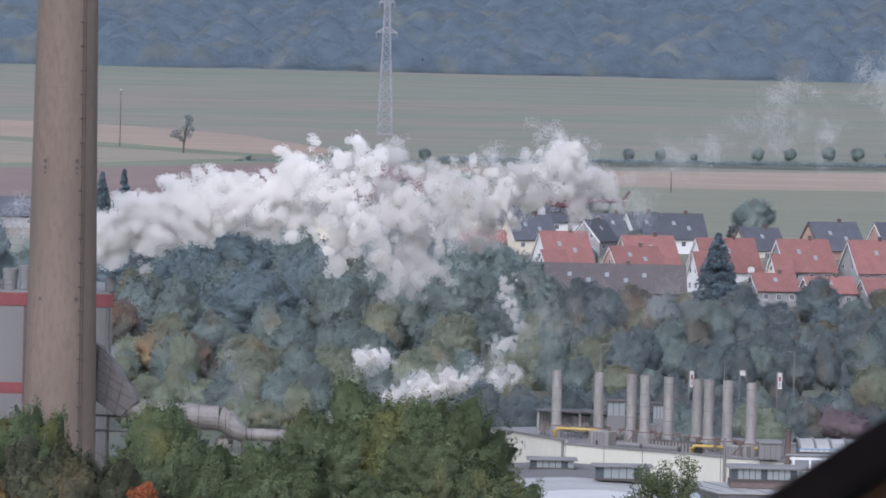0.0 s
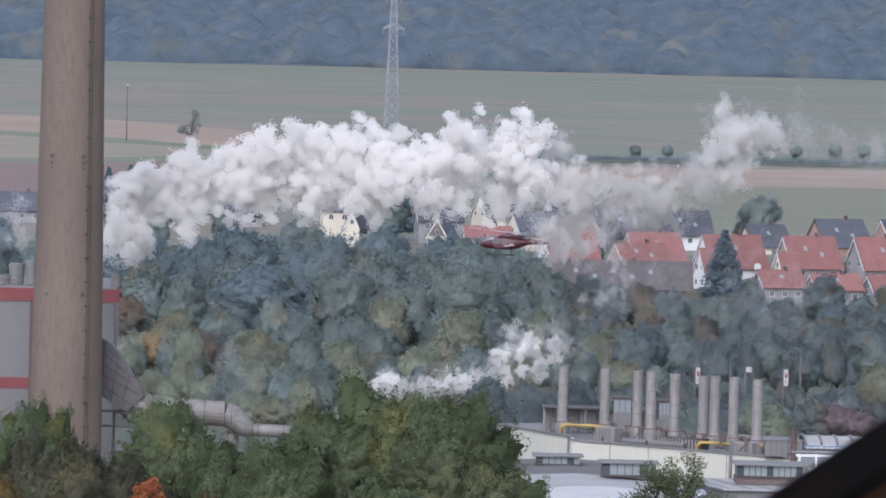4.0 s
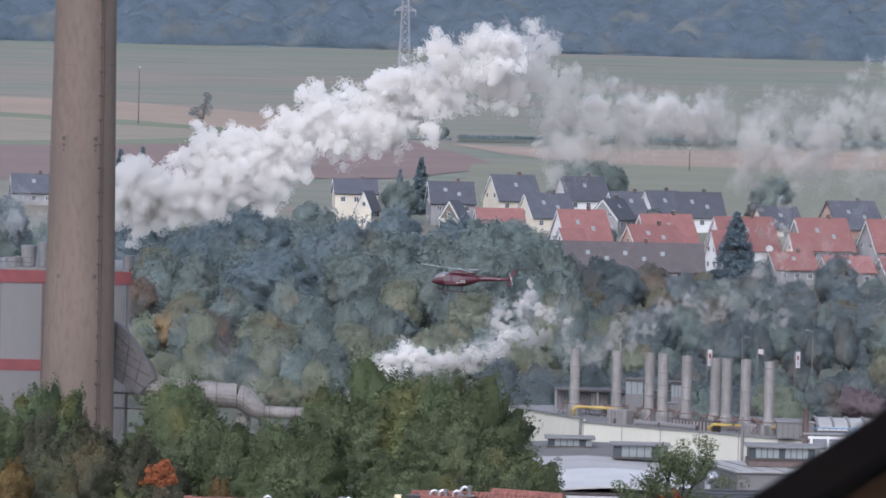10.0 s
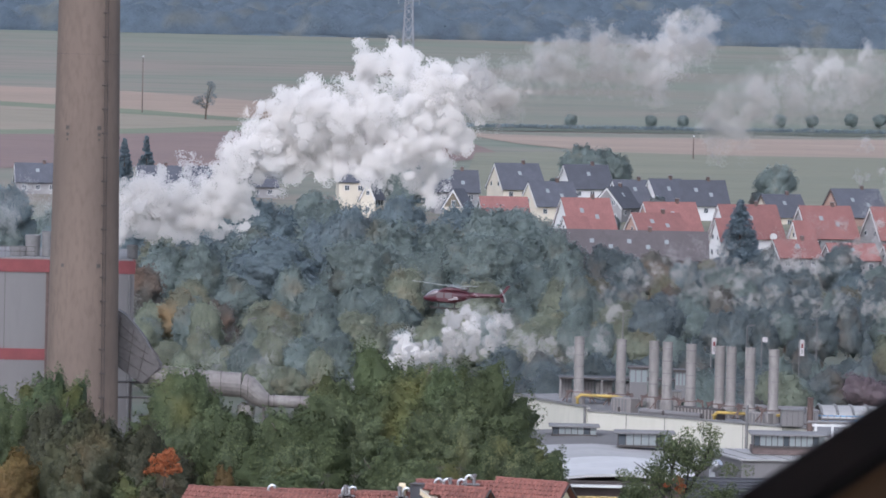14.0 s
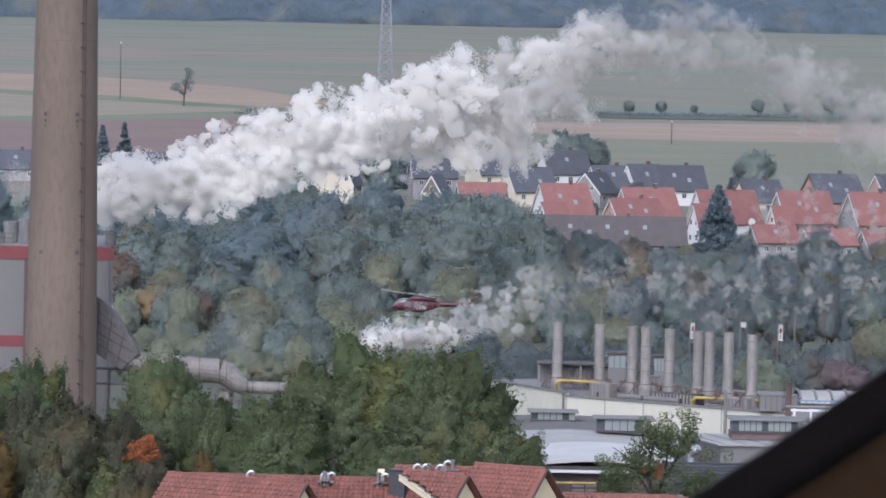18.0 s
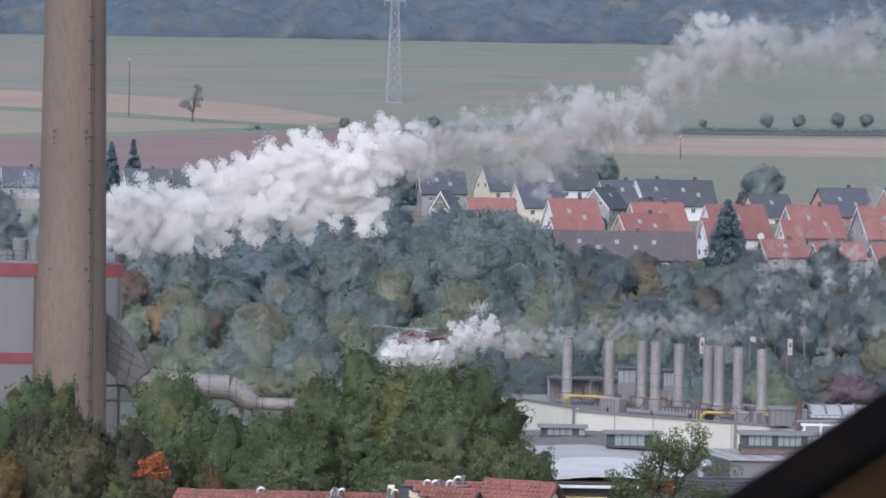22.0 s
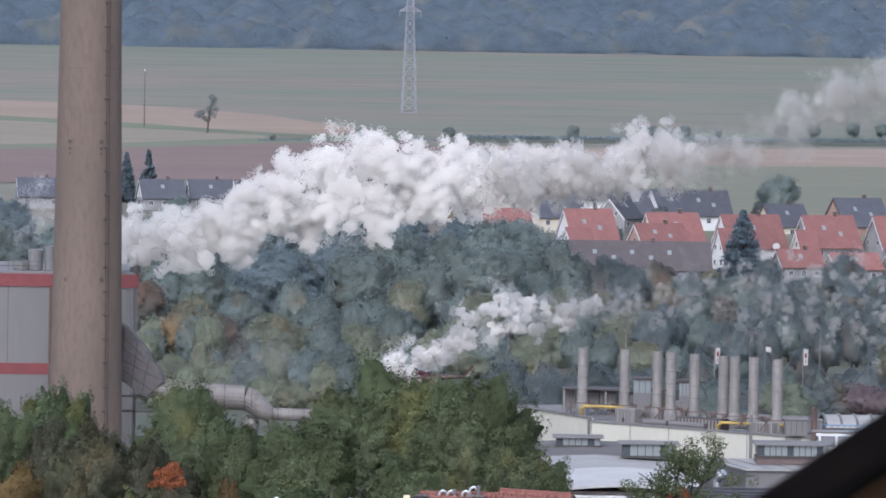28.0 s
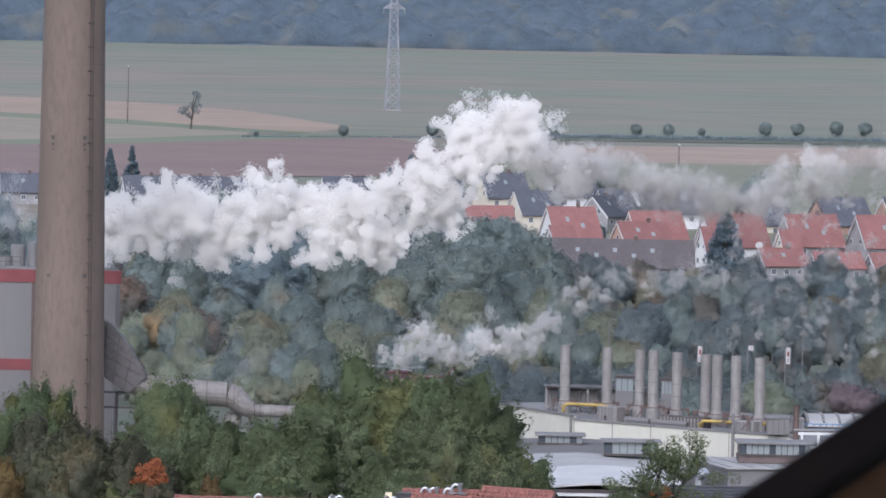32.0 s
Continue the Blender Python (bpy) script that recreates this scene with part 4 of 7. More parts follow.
    house(55.6, 1138, 4.4, 11.0, 8.5, 4.0, 9.2, 16, DARK_TILE, WHITE, WHITE, dark + " and white walls", 1, 2)
    house(73.2, 1132, 2.4, 9.5, 8.5, 4.0, 8.6, 26, DARK_TILE, PALE, PALE, dark + " and cream gable", 1, 1, True, RUST)
    house(89.6, 1132, 2.4, 12.0, 10.0, 4.4, 10.2, 28, DARK_TILE, PINK_WALL, PINK_WALL, dark + " and tan gable", 2, 2, True, RUST)
    house(103.0, 1132, 2.8, 9.0, 9.0, 4.6, 10.0, 30, DARK_TILE, WHITE, PINK_WALL, dark + " and white wall", 2, 1)
    # the houses beyond the wood
    house(-20.8, 1134, 5.4, 9.5, 8.5, 6.4, 9.4, 6, DARK_TILE, PALE, PALE, "grey-roofed house with a wide pale wall", 1, 0)
    house(-17.6, 1124, 4.2, 3.6, 3.6, 4.6, 8.2, 60, DARK_TILE, PALE, PALE, "small gabled porch house with a white edge", 1, 0, False)
    house(0.6, 1144, 4.6, 10.0, 8.5, 5.4, 9.9, 8, DARK_TILE, GREY_WALL, GREY_WALL, "dark-roofed house with dark walls", 2, 2)
    house(1.4, 1112, 3.4, 6.0, 4.8, 4.0, 7.8, 70, DARK_TILE, PALE, MUSTARD, "narrow gabled house, white below and mustard boards above", 1, 0, False)
    for x, y, rz, lab in ((-46, 1180, 12, "dark-roofed house at the field's edge"), (-57, 1184, 10, "dark-roofed house at the field's edge"), (-68, 1178, 15, "dark-roofed house with a white gable"),
                          (-84, 1172, 10, "dark-roofed house at the field's edge"), (-96, 1176, 8, "dark-roofed house at the field's edge")):
        house(x, y, 6.4, 10.0, 8.0, 2.8, 6.8, rz, DARK_TILE, GREY_WALL, WHITE if x == -68 else GREY_WALL, lab, 1, 1)
    dish = thing("satellite_dish", 66.4, 1046.6, 4.6, 0, "white satellite dish on a house wall", "dish")
    part("dish", pipe(((0, -0.5, 0.0), (0, -0.42, 0.02), (0, -0.2, 0.08)), (0.75, 0.6, 0.1), 20), WHITE, dish)
    part("bracket", boxes((-0.04, -0.2, -0.05, 0.04, 3.0, 0.05)), STEEL_DARK, dish)


def lattice_mast(ob, h, base, top, bays, r=0.11):
    """Four legs with cross bracing; every leg and every bay's bracing is a part."""
    def corner(k, f):
        s = (base + (top - base) * f) / 2
        return Vector((s * (1, 1, -1, -1)[k], s * (1, -1, -1, 1)[k], h * f))
    for k in range(4):
        part("leg", pipe((corner(k, 0), corner(k, 1)), r, 5), LATTICE, ob)
    for i in range(bays):
        f0, f1 = 1 - (1 - i / bays) ** 1.15, 1 - (1 - (i + 1) / bays) ** 1.15
        for k in range(4):
            n = (k + 1) % 4
            for ends in ((corner(k, f0), corner(n, f1)), (corner(n, f0), corner(k, f1)), (corner(k, f1), corner(n, f1))):
                part("brace", pipe(ends, r * 0.6, 4), LATTICE, ob)


def build_field_masts():
    z = ground_z(1596)
    ob = thing("pylon", -14.8, 1596, z, 8, "grey steel lattice power pylon standing in the field", "pylon")
    part("footing", boxes((-2.6, -2.6, -0.4, 2.6, 2.6, 0.25)), GREY_WALL, ob)
    lattice_mast(ob, 43.4, 4.4, 1.4, 16, 0.13)
    part("tip", pipe(((0, 0, 43.4), (0, 0, 45.0)), (0.3, 0.06), 6), LATTICE, ob)
    for zz, half in ((31.9, 3.3), (41.3, 2.4)):
        for sy in (-0.9, 0.9):
            for a, b in (((-half, sy, zz), (half, sy, zz)), ((-half, sy, zz), (-0.9, sy, zz + 1.5)), ((half, sy, zz), (0.9, sy, zz + 1.5)), ((-0.9, sy, zz + 1.5), (0.9, sy, zz + 1.5))):
                part("cross_arm", pipe((a, b), 0.13, 5), LATTICE, ob)
            for k in range(-4, 5):
                x = k * half / 4.6
                part("cross_brace", pipe(((x, sy, zz), (x * 0.72 + 0.15, sy, zz + min(1.5, (half - abs(x)) * 0.8))), 0.09, 4), LATTICE, ob)
        for s in (-1, 1):
            part("insulator", lathe(((0.04, -1.7), (0.14, -1.6), (0.14, -0.2), (0.04, 0.0)), 8), CLOUDY_GLASS, ob).location = (s * half, 0, zz)
    for x, y, h, lab in ((-92.3, 1507, 16.6, "tall thin lamp mast on the field verge"), (64.1, 1355, 6.0, "thin wooden pole in the field")):
        ob = thing("mast", x, y, ground_z(y), 0, lab, "mast")
        part("pole", pipe(((0, 0, -0.5), (0, 0, h)), (0.17, 0.10), 8), RUST, ob)
        part("head", soft_box(-0.2, -0.2, h, 0.2, 0.2, h + 0.4, 0.06), WHITE, ob)


build_village()
build_field_masts()

# ---- the works ----
def build_chimney():
    ob = thing("factory_chimney", -36.0, 500, -0.6, 0, "tall tapering beige concrete factory chimney with an iron ladder", "chimney")
    prof = [(3.72, 0)] + [(3.66 - 0.0143 * z, z) for z in range(3, 84, 3)] + [(2.3, 84), (1.9, 84.1)]
    part("shaft", lathe(prof, 48), CONCRETE, ob, smooth=True)

    def r_at(z):
        return 3.66 - 0.0143 * z
    # dark joint ring of short dashes
    for zz in (40.1,):
        for k in range(40):
            a = radians(-175 + k * 4.3)
            r = r_at(zz) + 0.012
            v = []
            bm = bmesh.new()
            box(bm, -0.045, -0.02, zz - 0.02, 0.045, 0.03, zz + 0.02)
            bmesh.ops.transform(bm, matrix=Matrix.Translation((r * math.cos(a), r * math.sin(a), 0)) @ Matrix.Rotation(a + math.pi / 2, 4, "Z"), verts=bm.verts)
            part("joint_slot", bm, STEEL_DARK, ob)
    # ladder with its stand-offs
    ang = radians(-54)
    d, s = Vector((math.cos(ang), math.sin(ang), 0)), Vector((-math.sin(ang), math.cos(ang), 0))
    for o in (-0.16, 0.16):
        part("ladder_rail", pipe((d * (r_at(0) + 0.25) + s * o + Vector((0, 0, 2)), d * (r_at(82) + 0.25) + s * o + Vector((0, 0, 82))), 0.032, 5), STEEL_DARK, ob)
    rung = mesh_of(pipe((s * -0.22, s * 0.22), 0.018, 4), "ladder_rung", STEEL_DARK)
    for k in range(260):
        z = 2.2 + k * 0.3
        part("ladder_rung", rung, None, ob).location = d * (r_at(z) + 0.25) + Vector((0, 0, z))
    bm = bmesh.new()
    for k in range(34):
        z = 4.2 + k * 2.35
        c = d * (r_at(z) + 0.30) + Vector((0, 0, z))
        pts = [c + s * 0.24 * math.cos(t) + d * 0.4 * math.sin(t) for t in np.linspace(0, math.pi, 7)]
        tube(bm, pts, 0.022, 4)
    tagged(part("ladder_cage", bm, STEEL_DARK, ob), kind="stuff")
    for k in range(33):
        z = 4.2 + k * 2.35
        bm = bmesh.new()
        tube(bm, (d * r_at(z) - s * 0.24 + Vector((0, 0, z)), d * (r_at(z) + 0.3) - s * 0.24 + Vector((0, 0, z))), 0.06, 5)
        tube(bm, (d * (r_at(z) + 0.27) - s * 0.27 + Vector((0, 0, z)), d * (r_at(z) + 0.27) + s * 0.2 + Vector((0, 0, z))), 0.06, 5)
        part("ladder_bracket", bm, STEEL_DARK, ob)
    # small openings in groups of three, and single ones lower down
    for ang_d, rows in ((-122, ((32.9, 0.2), (32.25, 0.15), (31.75, 0.1))), (-64, ((32.9, 0.2), (32.25, 0.15), (31.75, 0.1))), (-125, ((19.4, 0.17),)), (-62, ((19.4, 0.2),)), (-178, ((31.9, 0.12),)), (-2, ((31.9, 0.12),))):
        for z, w in rows:
            a = radians(ang_d)
            bm = bmesh.new()
            box(bm, -w, -0.03, z - w, w, 0.05, z + w)
            bmesh.ops.transform(bm, matrix=Matrix.Translation((r_at(z) * math.cos(a), r_at(z) * math.sin(a), 0)) @ Matrix.Rotation(a + math.pi / 2, 4, "Z"), verts=bm.verts)
            part("vent_opening", bm, STEEL_DARK, ob, "dark square opening")


def build_boiler_house():
    ob = thing("boiler_house", -52.43, 532.63, -0.8, 4, "pale grey sheet-clad boiler house with red bands", "building")
    part("wall", boxes((-21, -14, 0, 19.2, 14, 17.9)), SHEET_GREY, ob)
    part("red_band", boxes((-21.1, -14.12, 17.9, 19.3, 14.1, 19.2)), SHEET_RED, ob, "red band along the roof edge")
    part("red_band", boxes((-21.08, -14.08, 8.9, 19.28, 14.08, 10.05)), SHEET_RED, ob, "red band half way up")
    part("roof", boxes((-20.7, -13.8, 19.2, 19.0, 13.8, 19.35)), ROOF_GREY, ob)
    rib = mesh_of(boxes((0, -14.05, 0.1, 0.2, -14.0, 8.9)), "sheet_rib", SHEET_GREY)
    for k in range(100):
        part("sheet_rib", rib, None, ob).location = (-20.9 + k * 0.4, 0, 0)
    for k in range(8):
        x = -18 + k * 4.8
        part("panel_joint", boxes((x, -14.02, 10.05, x + 0.05, -13.98, 17.9)), STEEL_DARK, ob)
    for x in (10.2, 18.3):
        part("corner_trim", boxes((x, -14.1, 0, x + 0.3, -13.95, 17.9)), RUST if x < 15 else SHEET_GREY, ob)
    part("downpipe", pipe(((18.75, -14.25, 0), (18.75, -14.25, 17.8)), 0.14, 8), ROOF_GREY, ob)
    # rooftop plant
    for x, r, z0, z1 in ((8.4, 0.75, 19.3, 21.5), (9.9, 0.55, 19.3, 21.9), (7.0, 0.95, 19.3, 20.3), (18.7, 0.55, 19.3, 20.7)):
        st = thing("roof_vent", -51.5 + x, 524, -0.8, 0, "grey sheet-metal roof vent on the boiler house", "vent", "roof vents of the boiler house")
        part("body", lathe(((r * 0.9, z0), (r, z0 + 0.1), (r, z1 - 0.4), (r * 1.06, z1 - 0.38), (r * 1.06, z1), (r * 0.8, z1 + 0.05)), 18), ROOF_GREY, st)
    st = thing("steam_stack", -36.4, 526, -0.8, 0, "wide sheet-metal steam stack behind the chimney", "stack")
    part("pipe", lathe(((1.5, 19.2), (1.5, 20.4), (1.6, 20.42), (1.6, 20.6), (1.35, 20.6), (1.35, 19.4)), 24), STACK, st)
    st = thing("roof_railing", -47, 521.5, 18.6, 0, "thin steel railing along the roof", "railing")
    for zz in (0.5, 1.0):
        part("rail", pipe(((-14, 0, zz), (4.4, 0, zz)), 0.03, 5), STEEL_DARK, st)
    for k in range(13):
        part("post", pipe(((-14 + k * 1.53, 0, -0.2), (-14 + k * 1.53, 0, 1.02)), 0.03, 5), STEEL_DARK, st)


def build_duct():
    ob = thing("flue_duct", 0.4, 505, 0, 0, "large weathered flue duct bending from the boiler house", "duct")

    def bent(path, radii, name, seg=20):
        me = part(name, pipe(path, radii, seg), DUCT, ob, smooth=False)
        return me
    # flattened hood behind the chimney, its ribs, the long run and the elbow
    bm = bmesh.new()
    front = [(-34.0, 14.6), (-32.4, 13.7), (-30.6, 11.6), (-29.6, 9.6), (-28.6, 8.6), (-30.6, 6.7), (-31.6, 7.4), (-34.0, 9.2)]
    a = [bm.verts.new((x, -1.3, z)) for x, z in front]
    b = [bm.verts.new((x, 1.6, z)) for x, z in front]
    bm.faces.new(a)
    bm.faces.new(b[::-1])
    for i in range(len(front)):
        j = (i + 1) % len(front)
        bm.faces.new((a[j], a[i], b[i], b[j]))
    bmesh.ops.bevel(bm, geom=list(bm.edges), offset=0.25, segments=3, affect="EDGES")
    hood = part("hood", bm, HOOD, ob, "flattened hood of riveted plates")
    for p, q in (((-33.6, 13.4), (-31.0, 11.0)), ((-33.8, 12.2), (-30.2, 9.9)), ((-33.8, 11.0), (-29.5, 8.8)), ((-33.6, 10.0), (-30.0, 7.6)), ((-32.9, 14.0), (-33.2, 9.0)), ((-31.6, 12.6), (-32.2, 8.0)), ((-30.4, 10.8), (-31.2, 7.2))):
        part("seam", pipe(((p[0], -1.33, p[1]), (q[0], -1.33, q[1])), 0.045, 5), STEEL_DARK, hood)
    bent(((-30.2, 0, 7.9), (-28.4, 0, 7.55), (-26.0, 0, 7.25), (-22.0, 0, 7.0), (-20.9, 0, 6.95)), (1.1, 1.15, 1.2, 1.22, 1.22), "long_run")
    bent(((-20.9, 0, 6.95), (-20.2, 0, 6.7), (-19.4, 0, 6.0), (-18.6, 0, 5.5), (-18.1, 0, 5.45)), (1.22, 1.2, 1.05, 0.85, 0.68), "elbow")
    bent(((-18.1, 0, 5.42), (-12.0, 0, 5.3), (-4.0, 0, 5.1)), (0.62, 0.62, 0.62), "thin_run")
    for x, z, r in ((-27.6, 7.45, 1.2), (-25.3, 7.2, 1.26), (-22.9, 7.08, 1.28), (-20.9, 6.95, 1.28), (-20.2, 6.7, 1.25), (-18.15, 5.44, 0.8), (-17.6, 5.42, 0.7), (-15.0, 5.36, 0.68)):
        part("flange", pipe(((x - 0.035, 0, z), (x + 0.035, 0, z)), r, 24), STEEL_DARK, ob)
    part("side_tank", lathe(((0.1, -0.2), (0.8, -0.1), (0.9, 0.3), (0.9, 1.0), (0.5, 1.3), (0.1, 1.35)), 18), STACK, ob, "dull grey tank under the elbow").location = (-20.4, 1.2, 3.9)
    for x, z in ((-27.0, 6.2), (-23.6, 5.9), (-18.6, 4.9), (-14.0, 4.8), (-8, 4.8)):
        part("support", boxes((x - 0.15, -0.4, -0.6, x + 0.15, 0.4, z)), STEEL_DARK, ob)
    part("gantry", boxes((-33.6, -0.6, 6.9, -28.6, 0.6, 7.05), (-33.6, -0.6, 5.4, -29.5, 0.6, 5.55), (-32, -0.6, -0.6, -31.8, 0.6, 7.0), (-29, -0.6, -0.6, -28.8, 0.6, 7.0)), STEEL_DARK, ob)


def build_hall():
    """The long cream hall; its front runs slightly towards the viewer on the right."""
    ob = thing("factory_hall", 8, 474, -0.4, -49, "long low cream-panelled factory hall", "building")
    ob.matrix_basis = pose(13.15, 472.0, -0.4, 0, 0, -42)
    # along the front x runs 0..26 m
    part("wall", boxes((0, 0, 0, 26.5, 13, 7.0), (0, 0, 7.0, 26.5, 0.3, 7.82)), CREAM_WALL, ob)
    part("roof", boxes((0.15, 0.32, 7.0, 26.3, 12.8, 7.1)), ROOF_GREY, ob)
    part("parapet", boxes((-0.08, -0.1, 7.8, 26.6, 0.12, 8.0)), ROOF_GREY, ob, "grey roof edge")
    for k in range(1, 6):
        part("panel_joint", boxes((k * 4.6, -0.03, 0, k * 4.6 + 0.06, 0.02, 7.8)), ROOF_GREY, ob)
    part("downpipe", pipe(((19, -0.18, 0), (19, -0.18, 9.6)), 0.14, 8), ROOF_GREY, ob)
    for x in (3.2, 8.5, 13.0):
        part("edge_vent", lathe(((0.12, 7.95), (0.12, 8.3), (0.17, 8.32), (0.05, 8.4)), 8), STEEL_DARK, ob).location = (x, 0.6, 0)
    wing = thing("factory_wing", 13, 472, -0.4, 0, "cream-panelled wing joined to the factory hall", "building")
    wing.matrix_basis = pose(13.08, 472.0, -0.4, 0, 0, -66)
    part("wall", boxes((-30, 0, 0, -0.1, 11, 7.2), (-30, 0, 7.2, -0.1, 0.3, 8.12)), CREAM_WALL, wing)
    part("roof", boxes((-30, 0.32, 7.2, -0.15, 11, 7.3)), ROOF_GREY, wing)
    part("roof_edge", boxes((-30, -0.12, 8.1, -0.02, 0.1, 8.32)), ROOF_GREY, wing)
    part("downpipe", pipe(((-0.3, -0.15, 0), (-0.3, -0.15, 8.1)), 0.12, 8), ROOF_GREY, wing)


def exhaust_stack(x, y, z, h, r=0.47):
    ob = thing("exhaust_stack", x, y, z, 0, "tall grey sheet-metal exhaust stack on the hall roof", "stack", "row of exhaust stacks")
    part("pipe", lathe(((r, 0), (r, h - 0.1), (r * 1.04, h - 0.08), (r * 1.04, h), (r * 0.85, h), (r * 0.85, h - 0.6)), 20), STACK, ob)
    for k in range(1, 5):
        part("band", lathe(((r, k * h / 4.6), (r + 0.04, k * h / 4.6 + 0.01), (r + 0.04, k * h / 4.6 + 0.09), (r, k * h / 4.6 + 0.1)), 20), STACK_SEAM, ob)
    part("pedestal", lathe(((r * 1.35, -1.4), (r * 1.35, -0.5), (r * 1.05, 0.05), (r * 0.9, 0.06)), 16), STACK, ob)
    return ob


def build_roof_plant():
    for x, y, top, base in ((12.45, 482, 13.8, 8.7), (16.35, 479.5, 13.8, 8.6), (19.35, 477, 13.8, 8.6), (20.5, 474.5, 13.9, 8.6), (22.6, 472, 13.9, 8.6),
                            (25.15, 469.5, 13.9, 8.8), (26.05, 467, 14.0, 8.8), (27.65, 464.5, 14.1, 8.8), (29.65, 462, 14.1, 8.8)):
        exhaust_stack(x, y, base, top - base)
        fr = thing("stack_frame", x, y - 0.4, 7.6, 0, "dark braced steel frame at the foot of a stack", "frame", "stack frames")
        for sy in (-0.9, 0.8):
            part("beam", boxes((-1.2, sy, 0.95, 1.2, sy + 0.1, 1.05)), RUST, fr)
        for sx in (-1.1, 1.1):
            part("strut", pipe(((sx * 1.5, -0.9, 0), (sx * 0.55, -0.9, 1.3)), 0.06, 5), RUST, fr)
            part("post", boxes((sx - 0.06, -0.96, 0, sx + 0.06, -0.84, 1.0)), RUST, fr)
    # plant rooms, boxes and pipes
    for x0, x1, y, z0, z1, mat, lab in ((10.8, 12.0, 490, 7.4, 9.35, SHEET_GREY, "grey plant cabinet on the hall roof"), (13.0, 14.2, 490, 7.4, 9.1, SHEET_GREY, "grey plant cabinet on the hall roof"),
                                        (14.3, 15.9, 490, 7.4, 9.0, STACK, "grey plant cabinet on the hall roof"), (16.2, 18.8, 489, 7.4, 9.0, SHEET_GREY, "grey plant cabinet on the hall roof"),
                                        (20.6, 22.2, 481, 7.4, 8.8, STACK, "dark grey plant cabinet on the hall roof"), (30.0, 32.0, 455, 7.6, 9.05, SHEET_GREY, "pale air handling box on the hall roof"),
                                        (33.0, 34.4, 470, 6.8, 8.0, SHEET_GREY, "grey plant cabinet on the hall roof")):
        ob = thing("plant_cabinet", x0, y, z0, 0, lab, "plant", "roof cabinets")
        part("body", soft_box(0, 0, 0, x1 - x0, 2.0, z1 - z0, 0.05), mat, ob)
        part("lid", boxes((-0.08, -0.08, z1 - z0, x1 - x0 + 0.08, 2.08, z1 - z0 + 0.08)), ROOF_GREY, ob)
        for k in range(3):
            part("seam", boxes(((x1 - x0) * (k + 1) / 4 - 0.02, -0.02, 0.1, (x1 - x0) * (k + 1) / 4 + 0.02, 0.0, z1 - z0 - 0.1)), STEEL_DARK, ob)
    for x0, x1, z1 in ((17.5, 19.2, 10.7), (21.9, 22.9, 10.5)):
        ob = thing("roof_penthouse", x0, 488, 7.4, 0, "grey glazed penthouse on the hall roof with a flat lid", "penthouse")
        part("body", boxes((0, 0, 0, x1 - x0, 1.8, z1 - 7.6)), SHEET_GREY, ob)
        part("lid", boxes((-0.2, -0.2, z1 - 7.6, x1 - x0 + 0.2, 2.0, z1 - 7.4)), STEEL_DARK, ob)
        for k in range(3):
            w = (x1 - x0) / 3
            part("pane", boxes((k * w + 0.06, -0.03, z1 - 8.9, k * w + w - 0.06, 0.0, z1 - 7.7)), CLOUDY_GLASS, ob)
    ob = thing("roof_canopy", 10.8, 489, 7.4, 0, "dark flat canopy roof over the plant", "canopy")
    part("deck", boxes((0, -0.6, 1.95, 12.4, 2.8, 2.1)), STEEL_DARK, ob)
    for k in range(7):
        part("post", boxes((k * 2.0, -0.5, 0, k * 2.0 + 0.14, -0.36, 1.95)), STACK, ob)
    for path in (((12.3, 479, 7.6), (12.3, 479, 8.2), (12.6, 479, 8.45), (15.9, 477.6, 8.45), (16.6, 477.4, 8.3)), ((24.5, 465, 7.2), (24.5, 465, 7.8), (24.8, 465, 8.05), (30.9, 461, 8.15), (31.4, 460.8, 7.9))):
        ob = thing("gas_pipe", 0, 0, 0, 0, "yellow gas pipe along the hall roof", "pipe", "yellow pipes")
        part("pipe", pipe(path, 0.15, 10), YELLOW, ob, smooth=True)
        for k in (1, 3):
            part("flange", lathe(((0.26, -0.06), (0.26, 0.06)), 12), YELLOW, ob).location = path[k]
    ob = thing("brown_stack", 32.35, 452, 6.5, 0, "short rusty brown stack", "stack")
    part("pipe", lathe(((0.27, 0), (0.27, 3.8), (0.31, 3.82), (0.31, 3.95), (0.2, 3.95)), 16), RUST, ob)
    for x0, y0, w_, h_, lab in ((20.9, 468.5, 5.2, 0.75, "long dark louvred unit on the hall roof"), (15.4, 477, 2.4, 0.9, "low grey unit on the hall roof"), (27.2, 462.5, 2.6, 0.8, "low grey unit on the hall roof")):
        ob = thing("roof_unit", x0, y0, 7.0, -42, lab, "plant", "roof units")
        part("body", soft_box(0, 0, 0, w_, 1.2, h_ + 0.55, 0.04), STACK if w_ < 5 else STEEL_DARK, ob)
        for k in range(int(w_ / 0.4)):
            part("louvre", boxes((0.1 + k * 0.4, -0.04, 0.15, 0.3 + k * 0.4, 0.0, h_ + 0.45)), SHEET_GREY if w_ < 5 else STACK, ob)
    # long grey conduits on the roof
    for x0, y0, x1, y1, z in ((18.0, 471, 23.5, 466, 7.6), (23.5, 469, 31.0, 462, 7.7), (24.6, 474, 33, 468, 8.2)):
        ob = thing("roof_duct", 0, 0, 0, 0, "grey duct lying on the hall roof", "duct", "roof ducts")
        part("run", pipe(((x0, y0, z), (x1, y1, z)), 0.28, 8), SHEET_GREY, ob)
    # glasshouse hall with a blue railing
    ob = thing("tank_hall", 38.4, 482, 5.4, 0, "low hall with a pale ribbed vaulted roof", "building")
    part("wall", boxes((-2.9, -2, -6.0, 6.5, 6, 1.3)), SHEET_GREY, ob)
